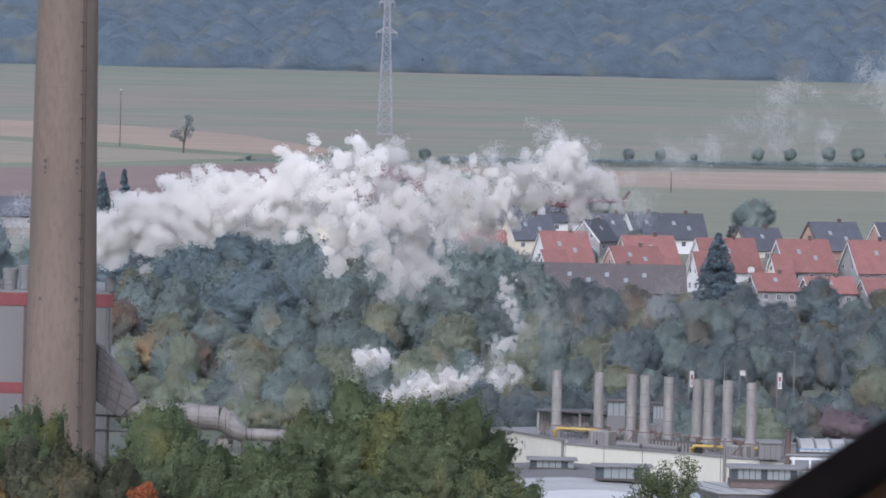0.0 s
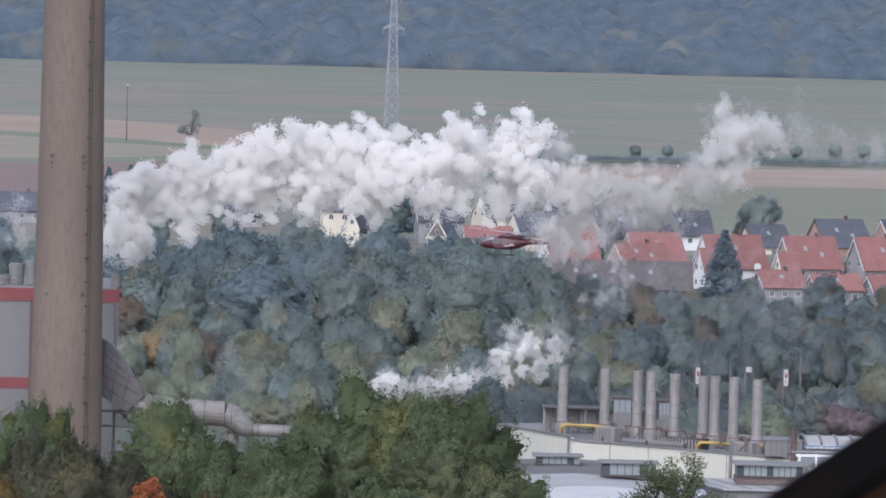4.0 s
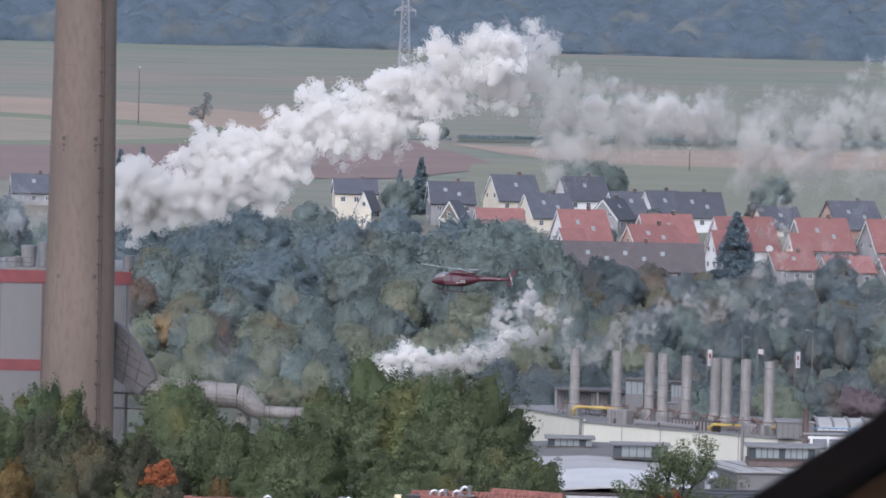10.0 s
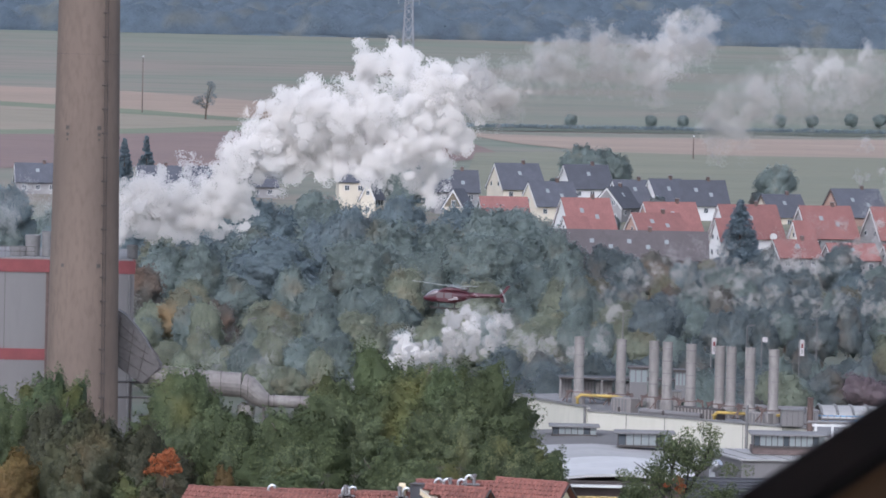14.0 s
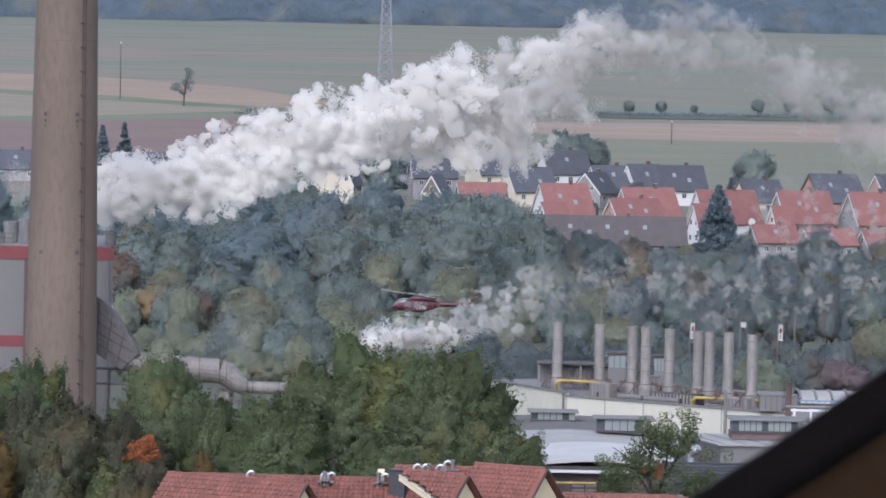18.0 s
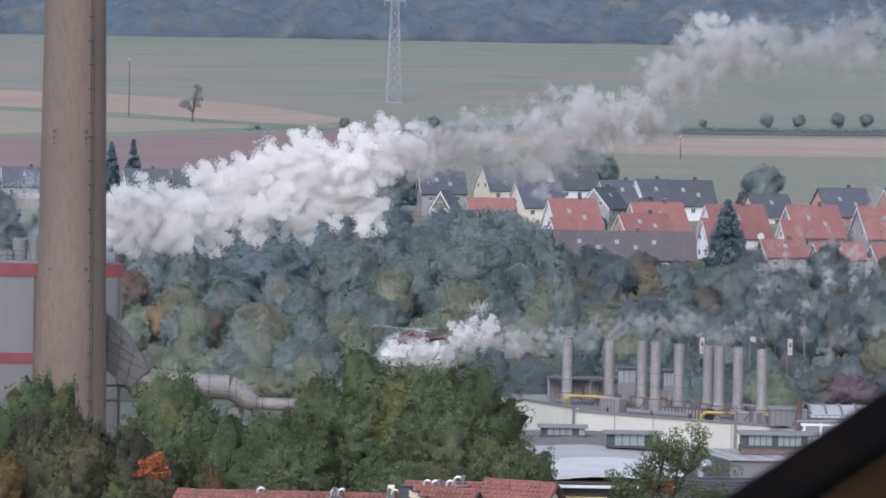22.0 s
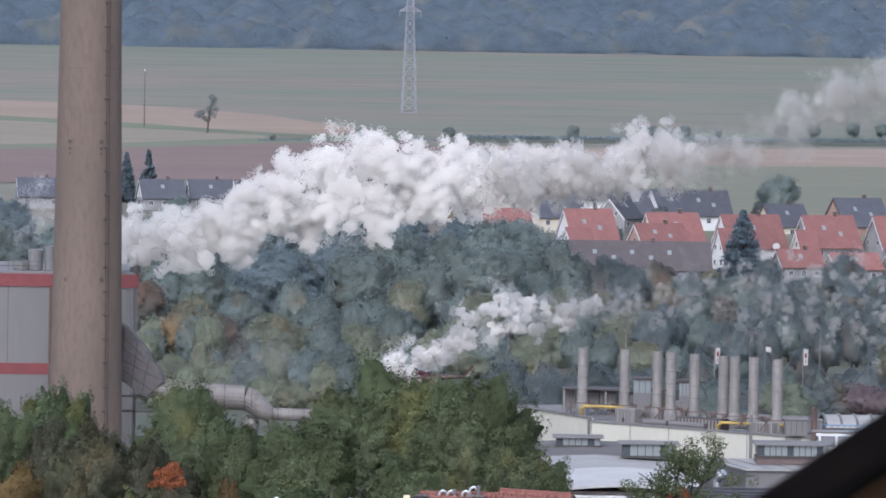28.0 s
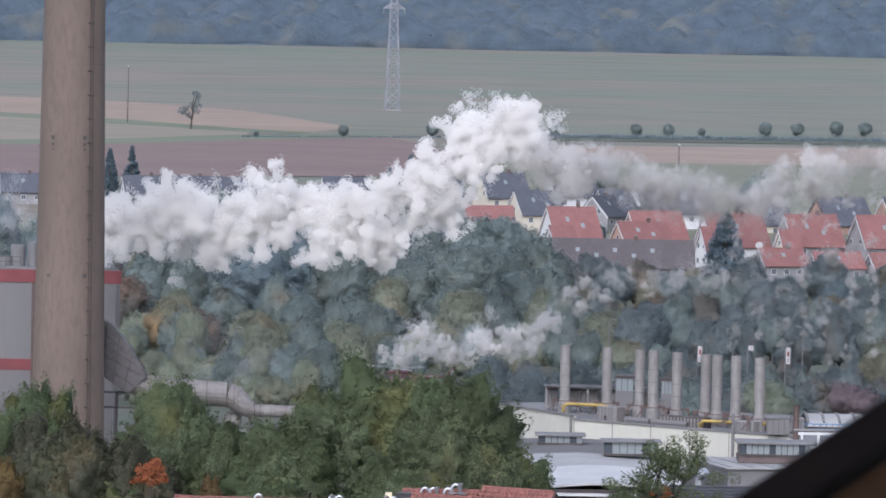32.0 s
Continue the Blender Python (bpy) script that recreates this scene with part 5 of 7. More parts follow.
    bm = bmesh.new()
    prev = None
    for k in range(9):
        a = math.pi * k / 8
        cur = [bm.verts.new((x, 2 - 4.2 * math.cos(a), 1.3 + 0.95 * math.sin(a))) for x in (-2.9, 6.5)]
        if prev:
            bm.faces.new((prev[0], prev[1], cur[1], cur[0]))
        prev = cur
    part("vault", bm, ROOF_WHITE, ob)
    for k in range(7):
        x = -2.9 + k * 1.5
        part("roof_light_strip", pipe([(x, 2 - 4.25 * math.cos(math.pi * j / 8), 1.33 + 0.95 * math.sin(math.pi * j / 8)) for j in range(1, 8)], 0.14, 5), ROOF_GREY, ob)
    ob = thing("blue_railing", 33.8, 474, 6.2, 0, "blue steel railing with white posts", "railing")
    for zz in (0.1, 0.6, 1.1):
        part("rail", boxes((0, -0.03, zz, 6.4, 0.03, zz + 0.1)), BLUE, ob)
    for k in range(12):
        part("post", boxes((k * 0.58, -0.05, -0.6, k * 0.58 + 0.09, 0.05, 1.2)), SHEET_GREY, ob)
    part("panel", boxes((4.4, -0.02, 0.2, 5.3, 0.02, 0.9)), BLUE, ob)
    part("pipe", pipe(((0.4, 0.5, 0.5), (2.3, 0.5, 0.45)), 0.2, 8), YELLOW, ob, "yellow pipe")
    ob = thing("pipe_rack", 31.9, 440, 0, 0, "white steel pipe rack", "rack")
    for k in range(3):
        part("post", boxes((k * 1.45, -0.1, -0.6, k * 1.45 + 0.2, 0.1, 9.0)), WHITE, ob)
    for zz in (7.6, 8.75):
        part("beam", boxes((-0.2, -0.12, zz, 4.2, 0.12, zz + 0.2)), WHITE, ob)
        part("run", pipe(((-0.6, 0.3, zz + 0.35), (4.4, 0.3, zz + 0.35)), 0.13, 8), SHEET_GREY, ob)


def shed(x0, x1, y0, y1, z, h, roof_mat, wall_mat, label, rise=0.5, vault=False):
    ob = thing("shed", (x0 + x1) / 2, (y0 + y1) / 2, z, 0, label, "shed", "sheds before the hall")
    a, b = (x1 - x0) / 2, (y1 - y0) / 2
    part("wall", boxes((-a, -b, 0, a, b, h)), wall_mat, ob)
    bm = bmesh.new()
    n = 10
    prof = [(-a - 0.25 + (2 * a + 0.5) * k / n, h + 0.05 + rise * (math.sin(math.pi * k / n) if vault else 1 - abs(2 * k / n - 1))) for k in range(n + 1)]
    lo = [[bm.verts.new((x, yy, zz + o)) for x, zz in prof] for yy, o in ((-b - 0.25, 0), (b + 0.25, 0), (b + 0.25, -0.2), (-b - 0.25, -0.2))]
    for i in range(4):
        p, q = lo[i], lo[(i + 1) % 4]
        for k in range(n):
            bm.faces.new((p[k], p[k + 1], q[k + 1], q[k]))
    part("roof", bm, roof_mat, ob)
    part("gutter", boxes((-a - 0.3, -b - 0.4, h - 0.12, a + 0.3, -b - 0.26, h + 0.02)), STEEL_DARK, ob)
    return ob


def clerestory(x0, x1, y, z0, z1, depth, label, panes, base=None):
    ob = thing("clerestory", x0, y, z0, 0, label, "roof light", "roof lights of the sheds")
    w, h = x1 - x0, z1 - z0
    part("core", boxes((0, 0.06, 0, w, depth, h)), ROOF_GREY, ob)
    part("lid", boxes((-0.3, -0.3, h, w + 0.3, depth + 0.2, h + 0.12)), ROOF_GREY, ob)
    for k in range(panes):
        p = w / panes
        part("pane", boxes((k * p + 0.03, 0.0, 0.1, (k + 1) * p - 0.03, 0.05, h - 0.06)), CLOUDY_GLASS if (k * 7) % 5 else GLASS, ob)
        part("mullion", boxes((k * p - 0.03, -0.05, 0, k * p + 0.03, 0.04, h)), STEEL_DARK, ob)
    part("sill", boxes((-0.1, -0.1, -0.08, w + 0.1, 0.1, 0.08)), STEEL_DARK, ob)
    if base:
        part("plinth", boxes((-0.1, 0.02, -base, w + 0.1, depth, -0.08)), PURPLE_BROWN, ob)
    return ob


def build_sheds():
    shed(4.0, 19.5, 430, 448, -0.2, 7.3, ROOF_FELT, SHEET_GREY, "low shed with a grey felt roof", 0.35)
    clerestory(9.2, 13.0, 440, 7.5, 8.2, 3, "long glazed roof light on the shed", 7)
    clerestory(14.4, 18.9, 425, 7.8, 8.85, 3, "pale roof light with a flat lid", 7)
    shed(4.0, 20.6, 412, 428, -0.2, 7.45, ROOF_WHITE, SHEET_GREY, "shed with a pale metal roof", 0.4)
    shed(7.6, 19.4, 392, 409, -0.2, 7.75, ROOF_BRIGHT, PURPLE_BROWN, "shed with a white vaulted roof and brown walls", 0.55, True)
    st = thing("wall_stripe", 9.8, 391.2, 7.1, 0, "white band along the brown shed wall", "band")
    part("band", boxes((-4.6, -0.05, 0, 6.0, 0.75, 0.2)), WHITE, st)
    # grey-clad shed, one corner towards the window
    ob = thing("shed", 23.33, 400, -0.2, 0, "grey-clad shed with a pale low-pitched roof", "shed", "sheds before the hall")
    ob.matrix_basis = pose(23.33, 400, -0.2, 0, 0, 4)
    v = ((0, 0), (12, 0), (10.2, 12), (-1.9, 12))
    bm = bmesh.new()
    lo, up = [bm.verts.new((x, y, 0)) for x, y in v], [bm.verts.new((x, y, 8.95)) for x, y in v]
    bm.faces.new(lo[::-1]), bm.faces.new(up)
    for i in range(4):
        j = (i + 1) % 4
        bm.faces.new((lo[i], lo[j], up[j], up[i]))
    part("wall", bm, SHEET_GREY, ob)
    part("roof", slab(bmesh.new(), ((-0.2, -0.25, 9.1), (12.2, -0.25, 9.1), (10.4, 12.2, 8.98), (-2.1, 12.2, 8.98)), 0.14), ROOF_WHITE, ob)
    for k in range(7):
        part("roof_seam", pipe(((0.3 + k * 1.7, -0.2, 9.12), (-1.5 + k * 1.7, 12, 9.0)), 0.04, 4), ROOF_GREY, ob)
    for k in range(6):
        part("wall_seam", boxes((k * 2 + 0.8, -0.03, 0, k * 2 + 0.84, 0, 8.9)), ROOF_GREY, ob)
    clerestory(24.57, 30.2, 405, 9.5, 10.42, 4, "long glazed roof light with cloudy panes above a brown wall", 12, 0.6)
    # slate roof of the near shed
    ob = thing("slate_shed", 24.6, 384, 0, 0, "shed with a dark ribbed slate-grey roof", "shed")
    part("wall", boxes((-6.0, -4, -0.6, 8.0, 6.2, 5.8)), PURPLE_BROWN, ob)
    part("roof", slab(bmesh.new(), ((-6.3, -4.8, 5.9), (8.4, -4.8, 5.9), (8.4, 6.4, 8.2), (-6.3, 6.4, 8.2)), 0.2), ROOF_SLATE, ob)
    for k in range(13):
        f = k / 12.5
        part("roof_rib", pipe(((-6.3, -4.7 + 11.1 * f, 5.95 + 2.3 * f), (8.4, -4.7 + 11.1 * f, 5.95 + 2.3 * f)), 0.07, 5), ROOF_SLATE, ob)
    ob = thing("vent_cowl", 20.6, 392, 8.2, 0, "shiny silver vent cowl on the shed", "vent")
    part("neck", pipe(((0, 0, -0.6), (0, 0, 0.3), (0.15, -0.1, 0.6)), (0.25, 0.25, 0.3), 12), SILVER, ob)
    part("hood", pipe(((0.1, -0.05, 0.5), (0.35, -0.25, 0.85), (0.55, -0.4, 1.05)), (0.3, 0.42, 0.3), 14), SILVER, ob)
    # grate and yellow pipe before the brown shed
    ob = thing("cooling_grille", 11.2, 388, 0, 0, "dark steel grille rack before the shed", "rack")
    for k in range(5):
        part("slat", boxes((0, -0.1, 4.9 + k * 0.36, 2.2, 0.1, 5.02 + k * 0.36)), STACK, ob)
    for k in range(3):
        part("post", boxes((k * 1.05, -0.15, -0.6, k * 1.05 + 0.12, 0.15, 6.75)), STEEL_DARK, ob)
    ob = thing("gas_pipe", 0, 0, 0, 0, "yellow gas pipe along the shed wall", "pipe", "yellow pipes")
    part("pipe", pipe(((8.5, 387.4, 6.64), (14.5, 387.4, 6.66)), 0.1, 8), YELLOW, ob)


def build_yard():
    for x, z1, w, bar in ((31.4, 7.6, 0.5, True), (37.4, 7.8, 0.6, False), (41.8, 7.6, 0.5, True)):
        ob = thing("banner", x, 600, ground_z(600), 0, "white banner with a red mark on a pole", "banner", "banners behind the works")
        part("pole", pipe(((-w / 2 - 0.1, 0, -0.3), (-w / 2 - 0.1, 0, z1 - ground_z(600) + 0.1)), 0.06, 6), SHEET_GREY, ob)
        h = 1.9 if bar else 0.6
        part("cloth", boxes((-w / 2, -0.02, z1 - ground_z(600) - h, w / 2, 0.02, z1 - ground_z(600))), PALE_CLOTH, ob)
        if bar:
            part("red_mark", boxes((-w / 4, -0.035, z1 - ground_z(600) - 1.0, w / 4, -0.021, z1 - ground_z(600) - 0.45)), SHEET_RED, ob)
            part("dark_bar", boxes((-w / 6, -0.035, z1 - ground_z(600) - 1.7, w / 6, -0.021, z1 - ground_z(600) - 1.15)), GREY_WALL, ob)
    for x, y, h, arm in ((37.6, 640, 10.0, 0.7), (7.6, 690, 9.3, 0.8), (56.0, 650, 9.4, -0.8), (50.0, 690, 9.0, -0.8), (60, 560, 8.0, 0.7), (24.0, 700, 9.0, 0.7), (-27.8, 705, 6.5, 0.8)):
        ob = thing("street_lamp", x, y, ground_z(y), 0, "grey street lamp with a short arm", "lamp", "street lamps")
        part("pole", pipe(((0, 0, -0.3), (0, 0, h)), (0.10, 0.06), 8), SHEET_GREY, ob)
        part("arm", pipe(((0, 0, h - 0.1), (arm, 0, h + 0.1)), 0.06, 6), SHEET_GREY, ob)
        part("head", soft_box(arm - 0.3, -0.14, h + 0.02, arm + 0.3, 0.14, h + 0.16, 0.04), SHEET_GREY, ob)
    ob = thing("yard_wall", 50, 560, ground_z(560), 0, "long low pinkish wall behind the works", "wall")
    part("wall", boxes((-14, -0.2, -0.5, 30, 0.2, 3.2)), PINK_WALL, ob)
    part("coping", boxes((-14.1, -0.3, 3.2, 30.1, 0.3, 3.4)), ROOF_GREY, ob)


build_chimney()
build_boiler_house()
build_duct()
build_hall()
build_roof_plant()
build_sheds()
build_yard()

# ---- the houses below the window ----
def tiled_plane(parent, origin, along, down, n_cols, n_rows, first=0):
    """Pantiles on one slope, each a curved piece of its own, sharing one mesh."""
    along, down = Vector(along).normalized(), Vector(down).normalized()
    nrm = along.cross(down).normalized()
    if nrm.z < 0:
        nrm = -nrm
    pw, pl = 0.30, 0.36
    bm = bmesh.new()
    prof = ((-0.16, 0.01), (-0.10, 0.075), (-0.03, 0.10), (0.04, 0.06), (0.10, 0.0), (0.165, 0.0))
    a = [bm.verts.new(along * u + nrm * (h + 0.065) - down * 0.0 + down * pl * 1.05) for u, h in prof]
    b = [bm.verts.new(along * u + nrm * h) for u, h in prof]
    c = [bm.verts.new(along * u + nrm * 0.0 + down * pl * 1.05) for u, h in prof]
    for k in range(len(prof) - 1):
        bm.faces.new((b[k], b[k + 1], a[k + 1], a[k]))
        bm.faces.new((a[k], a[k + 1], c[k + 1], c[k]))
    me = mesh_of(bm, "tile", NEAR_TILE)
    return me, along, down, nrm, pw, pl


def lay_tiles(parent, origin, along, down, length, depth, keep=None, budget=300):
    """Single tiles for the rows nearest the ridge, the rest joined."""
    me, a, d, n, pw, pl = tiled_plane(parent, origin, along, down, 0, 0)
    o = Vector(origin)
    cols, rows = int(length / pw), int(depth / pl)
    made = 0
    rest = []
    for r in range(rows):
        for c in range(cols):
            p = o + a * (pw * (c + 0.5)) + d * (pl * r) + n * 0.02
            if keep and not keep(p):
                continue
            if made < budget:
                ob = new("tile", me)
                ob.parent = parent
                ob.location = p
                made += 1
            else:
                rest.append(p)
    if rest:
        src = [v.co.copy() for v in me.vertices]
        faces = [tuple(f.vertices) for f in me.polygons]
        verts = [p + v for p in rest for v in src]
        polys = [tuple(i * len(src) + k for k in f) for i in range(len(rest)) for f in faces]
        m2 = bpy.data.meshes.new("lower_tiles")
        m2.from_pydata(verts, [], polys)
        m2.materials.append(NEAR_TILE)
        tagged(part("lower_tiles", m2, None, parent), kind="stuff")


def roof_vent(x, y, z, kind="bent"):
    ob = thing("roof_vent", x, y, z, 0, "shiny bent steel vent pipe on the red roof" if kind == "bent" else "upright steel vent on the red roof", "vent", "roof vents of the near houses")
    if kind == "bent":
        part("pipe", pipe(((0, 0, -0.3), (0, 0, 0.28), (0.06, 0, 0.42), (0.2, 0, 0.5), (0.34, 0, 0.46), (0.4, 0, 0.3)), 0.085, 10), SILVER, ob, smooth=True)
        part("collar", lathe(((0.13, -0.05), (0.13, 0.03), (0.09, 0.06)), 12), SHEET_GREY, ob)
    else:
        part("pipe", lathe(((0.11, -0.3), (0.11, 0.45), (0.16, 0.46), (0.16, 0.56), (0.05, 0.6)), 12), SHEET_GREY, ob)
    part("flashing", soft_box(-0.25, -0.2, -0.1, 0.35, 0.2, 0.0, 0.02), SHEET_GREY, ob)


def gabled_wing(name_label, x, y, z, l, w, pitch, rz, tiles=220, cut=0.0):
    """A wing whose ridge runs along its own x, gable at +x facing the viewer's right."""
    ob = thing("tiled_house", x, y, z, rz, name_label, "house", "red-roofed houses below the window")
    b = w / 2
    rise = b * math.tan(radians(pitch))
    part("wall", boxes((-0.8 if cut else -l, -b + 0.25, -12, -0.3, b - 0.25, -rise)), CREAM, ob)
    bm = bmesh.new()
    v = [bm.verts.new((o, yy, zz)) for o in (-0.3, -0.55) for yy, zz in ((-b + 0.25, -rise), (b - 0.25, -rise), (0, -0.22))]
    bm.faces.new(v[:3]), bm.faces.new(v[3:][::-1])
    for i, j in ((0, 1), (1, 2), (2, 0)):
        bm.faces.new((v[i], v[3 + i], v[3 + j], v[j]))
    part("gable", bm, CREAM, ob)
    for s in (-1, 1):
        c = ((-l, 0, -0.04), (0, 0, -0.04), (0, s * (b + 0.2), -rise - 0.24), (-l, s * (b + 0.2), -rise - 0.24))
        if cut and s < 0:
            q = l / cut
            c = ((-l, 0, -0.04), (0, 0, -0.04), (0, -b * q, -rise * q - 0.04), (-l * 0.05, -b * q * 0.95, -rise * q * 0.95 - 0.04))
        bm = bmesh.new()
        slab(bm, c if s < 0 else (c[1], c[0], c[3], c[2]), 0.12)
        part("roof_deck", bm, NEAR_TILE, ob)
        bm = bmesh.new()
        tube(bm, ((0.05, 0, 0.0), (0.05, s * (b + 0.2), -rise - 0.2)), 0.05, 6)
        part("verge", bm, STEEL_DARK, ob, "dark verge board")
    part("ridge_tiles", pipe([(-l + k * 0.35, 0, 0.05 + 0.02 * (k % 2)) for k in range(int(l / 0.35) + 1)], 0.11, 8), NEAR_TILE, ob)
    dn = (0, -b, -rise)
    lay_tiles(ob, (-l, 0, 0), (1, 0, 0), dn, l, min(math.hypot(b, rise), 4.5), (lambda p: p.x > -l + cut * -p.y / b) if cut else None, tiles)
    return ob


def build_near_roofs():
    gabled_wing("house with red pantiles and a cream gable", -6.6, 287, 14.92, 9.6, 7.0, 42, -32, 300)
    gabled_wing("house with red pantiles and a cream gable", 2.6, 296, 14.8, 4.4, 6.6, 43, -32, 300, 8.4)
    gabled_wing("house with red pantiles and a cream gable", 7.3, 300, 14.92, 5.0, 7.6, 43, -32, 300)
    gabled_wing("long house with red pantiles behind the gables", 2.4, 302, 13.95, 16.0, 9.0, 36, -3, 260)
    gabled_wing("tall house with red pantiles behind the gables", 6.6, 308, 14.2, 8.4, 9.0, 36, -3, 260)
    gabled_wing("low house with red pantiles", 16.8, 322, 11.5, 8.0, 8.0, 40, -3, 200)
    ob = thing("roof_parapet", 0, 0, 0, 0, "stepped cream parapet between two roofs", "parapet")
    side = Vector((0.42, 0.30, 0))
    for a, b in ((Vector((-1.3, 298.4, 14.45)), Vector((1.3, 294.9, 12.95))),):
        for name, lift, wide, mat in (("wall", 0.06, 0.34, CREAM), ("coping", 0.15, 0.42, PALE)):
            up = Vector((0, 0, lift))
            part(name, slab(bmesh.new(), (a - side * wide + up, b - side * wide + up, b + side * wide + up, a + side * wide + up), 0.26 if name == "wall" else 0.08), mat, ob)
    part("end_block", soft_box(-2.75, 301.7, 13.4, -2.35, 302.2, 14.6, 0.03), CREAM, ob)
    ob = thing("chimney_stack", -1.47, 301.2, 13.0, -20, "dark slate-clad chimney box on the red roof", "chimney")
    part("body", soft_box(-0.5, -0.4, -1.0, 0.5, 0.4, 1.6, 0.02), ROOF_SLATE, ob)
    part("cap", boxes((-0.56, -0.46, 1.6, 0.56, 0.46, 1.68)), STEEL_DARK, ob)
    for x, z, kind in ((-10.5, 14.45, "bent"), (-6.1, 14.3, "bent"), (-5.7, 14.3, "bent"), (-5.9, 14.4, "up"), (-2.5, 14.35, "bent"), (-2.7, 14.5, "up"), (-0.6, 14.75, "bent"), (-0.1, 14.8, "bent"), (0.3, 14.8, "up"), (0.75, 14.8, "bent"), (1.2, 15.2, "bent"), (1.7, 15.2, "up")):
        roof_vent(x * (1.0 if x < -1 else 1.025), 301.6 if x < -1 else 307.6, 13.85 if x < -1 else 13.95 if x < 1 else 14.2, kind)
    for x in (-7.0, -5.4, -0.3, 0.9):
        ob = thing("aerial", x, 302 if x < -1 else 308, 14.4 if x < -1 else 14.5, 0, "thin dark aerial on the roof", "aerial", "roof aerials")
        part("rod", pipe(((0, 0, -0.8), (0, 0, 0.75)), 0.015, 4), STEEL_DARK, ob)
        part("crossbar", boxes((-0.3, -0.01, 0.6, 0.3, 0.01, 0.62)), STEEL_DARK, ob)
        part("crossbar", boxes((-0.22, -0.01, 0.5, 0.22, 0.01, 0.52)), STEEL_DARK, ob)
    roof_vent(16.1, 318, 11.4, "up")


def build_window_board():
    """The slanting board of the dormer through which the valley is seen."""
    ob = thing("dormer_board", 0.1449, 2.0, 39.8501, 0, "dark-stained slanting dormer board with a bare wood edge", "board")
    ob.matrix_basis = pose(0.1449, 2.0, 39.8501, 0, -34.9, 0)
    part("board", soft_box(-0.6, -0.004, -0.0165, 0.75, 0.004, 0.0, 0.002, 2), BEAM, ob)
    part("groove", boxes((-0.6, 0.004, -0.0225, 0.75, 0.012, -0.0160)), STEEL_DARK, ob)
    part("lining", soft_box(-0.6, -0.006, -0.4, 0.75, 0.02, -0.0215, 0.003, 2), BEAM_TAN, ob, "bare brown wood")


def build_unseen_attic():
    """Unseen plain attic room behind the open dormer, added to shade the board."""
    # White walls and side openings are made up to bounce light onto the board.
    m = material("attic_bounce_white", (0.74, 0.72, 0.68), (0.68, 0.66, 0.62), 0.9, scale=2.0, fine=20.0, amount=0.3, stretch=(1, 0.2, 1))
    for name, size in (("wall_back", (-1.7, -3.1, 38.4, 1.7, -3.0, 41.1)), ("wall_left", (-1.7, -3.0, 38.4, -1.6, -0.2, 41.1)), ("wall_left_sill", (-1.7, -0.2, 38.4, -1.6, 2.0, 39.2)), ("wall_right", (1.6, -3.0, 38.4, 1.7, -0.2, 41.1)), ("wall_right_sill", (1.6, -0.2, 38.4, 1.7, 2.0, 39.2)),
                       ("floor", (-1.7, -3.1, 38.3, 1.7, 2.1, 38.4)), ("ceiling", (-1.7, -3.1, 41.1, 1.7, 2.1, 41.2)), ("wall_front_sill", (-1.7, 2.0, 38.4, 1.7, 2.1, 39.45)),
                       ("wall_front_head", (-1.7, 2.0, 40.6, 1.7, 2.1, 41.1)), ("wall_front_side", (-1.7, 2.0, 39.45, -1.2, 2.1, 40.6)), ("wall_front_end", (1.2, 2.0, 39.45, 1.7, 2.1, 40.6))):
        tagged(part(name, boxes(size), m), "unseen added white attic room " + name.split("_")[0], name.split("_")[0], kind="structure")
    house_z = ground_z(0)
    tagged(part("wall_below", boxes((-1.7, -3.1, house_z - 1, 1.7, 2.1, 38.3)), CREAM), "rendered house wall below the attic", "wall", kind="structure")


build_near_roofs()
build_unseen_attic()
build_window_board()

# ---- the helicopter: nose towards -x ----
def hull(sections, seg=20):
    """A body through elliptic sections (x, z centre, half width, half height, squareness)."""
    bm = bmesh.new()
    rings = []
    for x, zc, hw, hh, sq in sections:
        ring = []
        for k in range(seg):
            a = 2 * math.pi * k / seg
            c, s = math.cos(a), math.sin(a)
            ring.append(bm.verts.new((x, hw * math.copysign(abs(c) ** sq, c), zc + hh * math.copysign(abs(s) ** sq, s))))
        rings.append(ring)
    for p, q in zip(rings, rings[1:]):
        for k in range(seg):
            bm.faces.new((p[k], p[(k + 1) % seg], q[(k + 1) % seg], q[k]))
    bm.faces.new(rings[0][::-1])
    bm.faces.new(rings[-1])
    bmesh.ops.recalc_face_normals(bm, faces=bm.faces)
    return bm


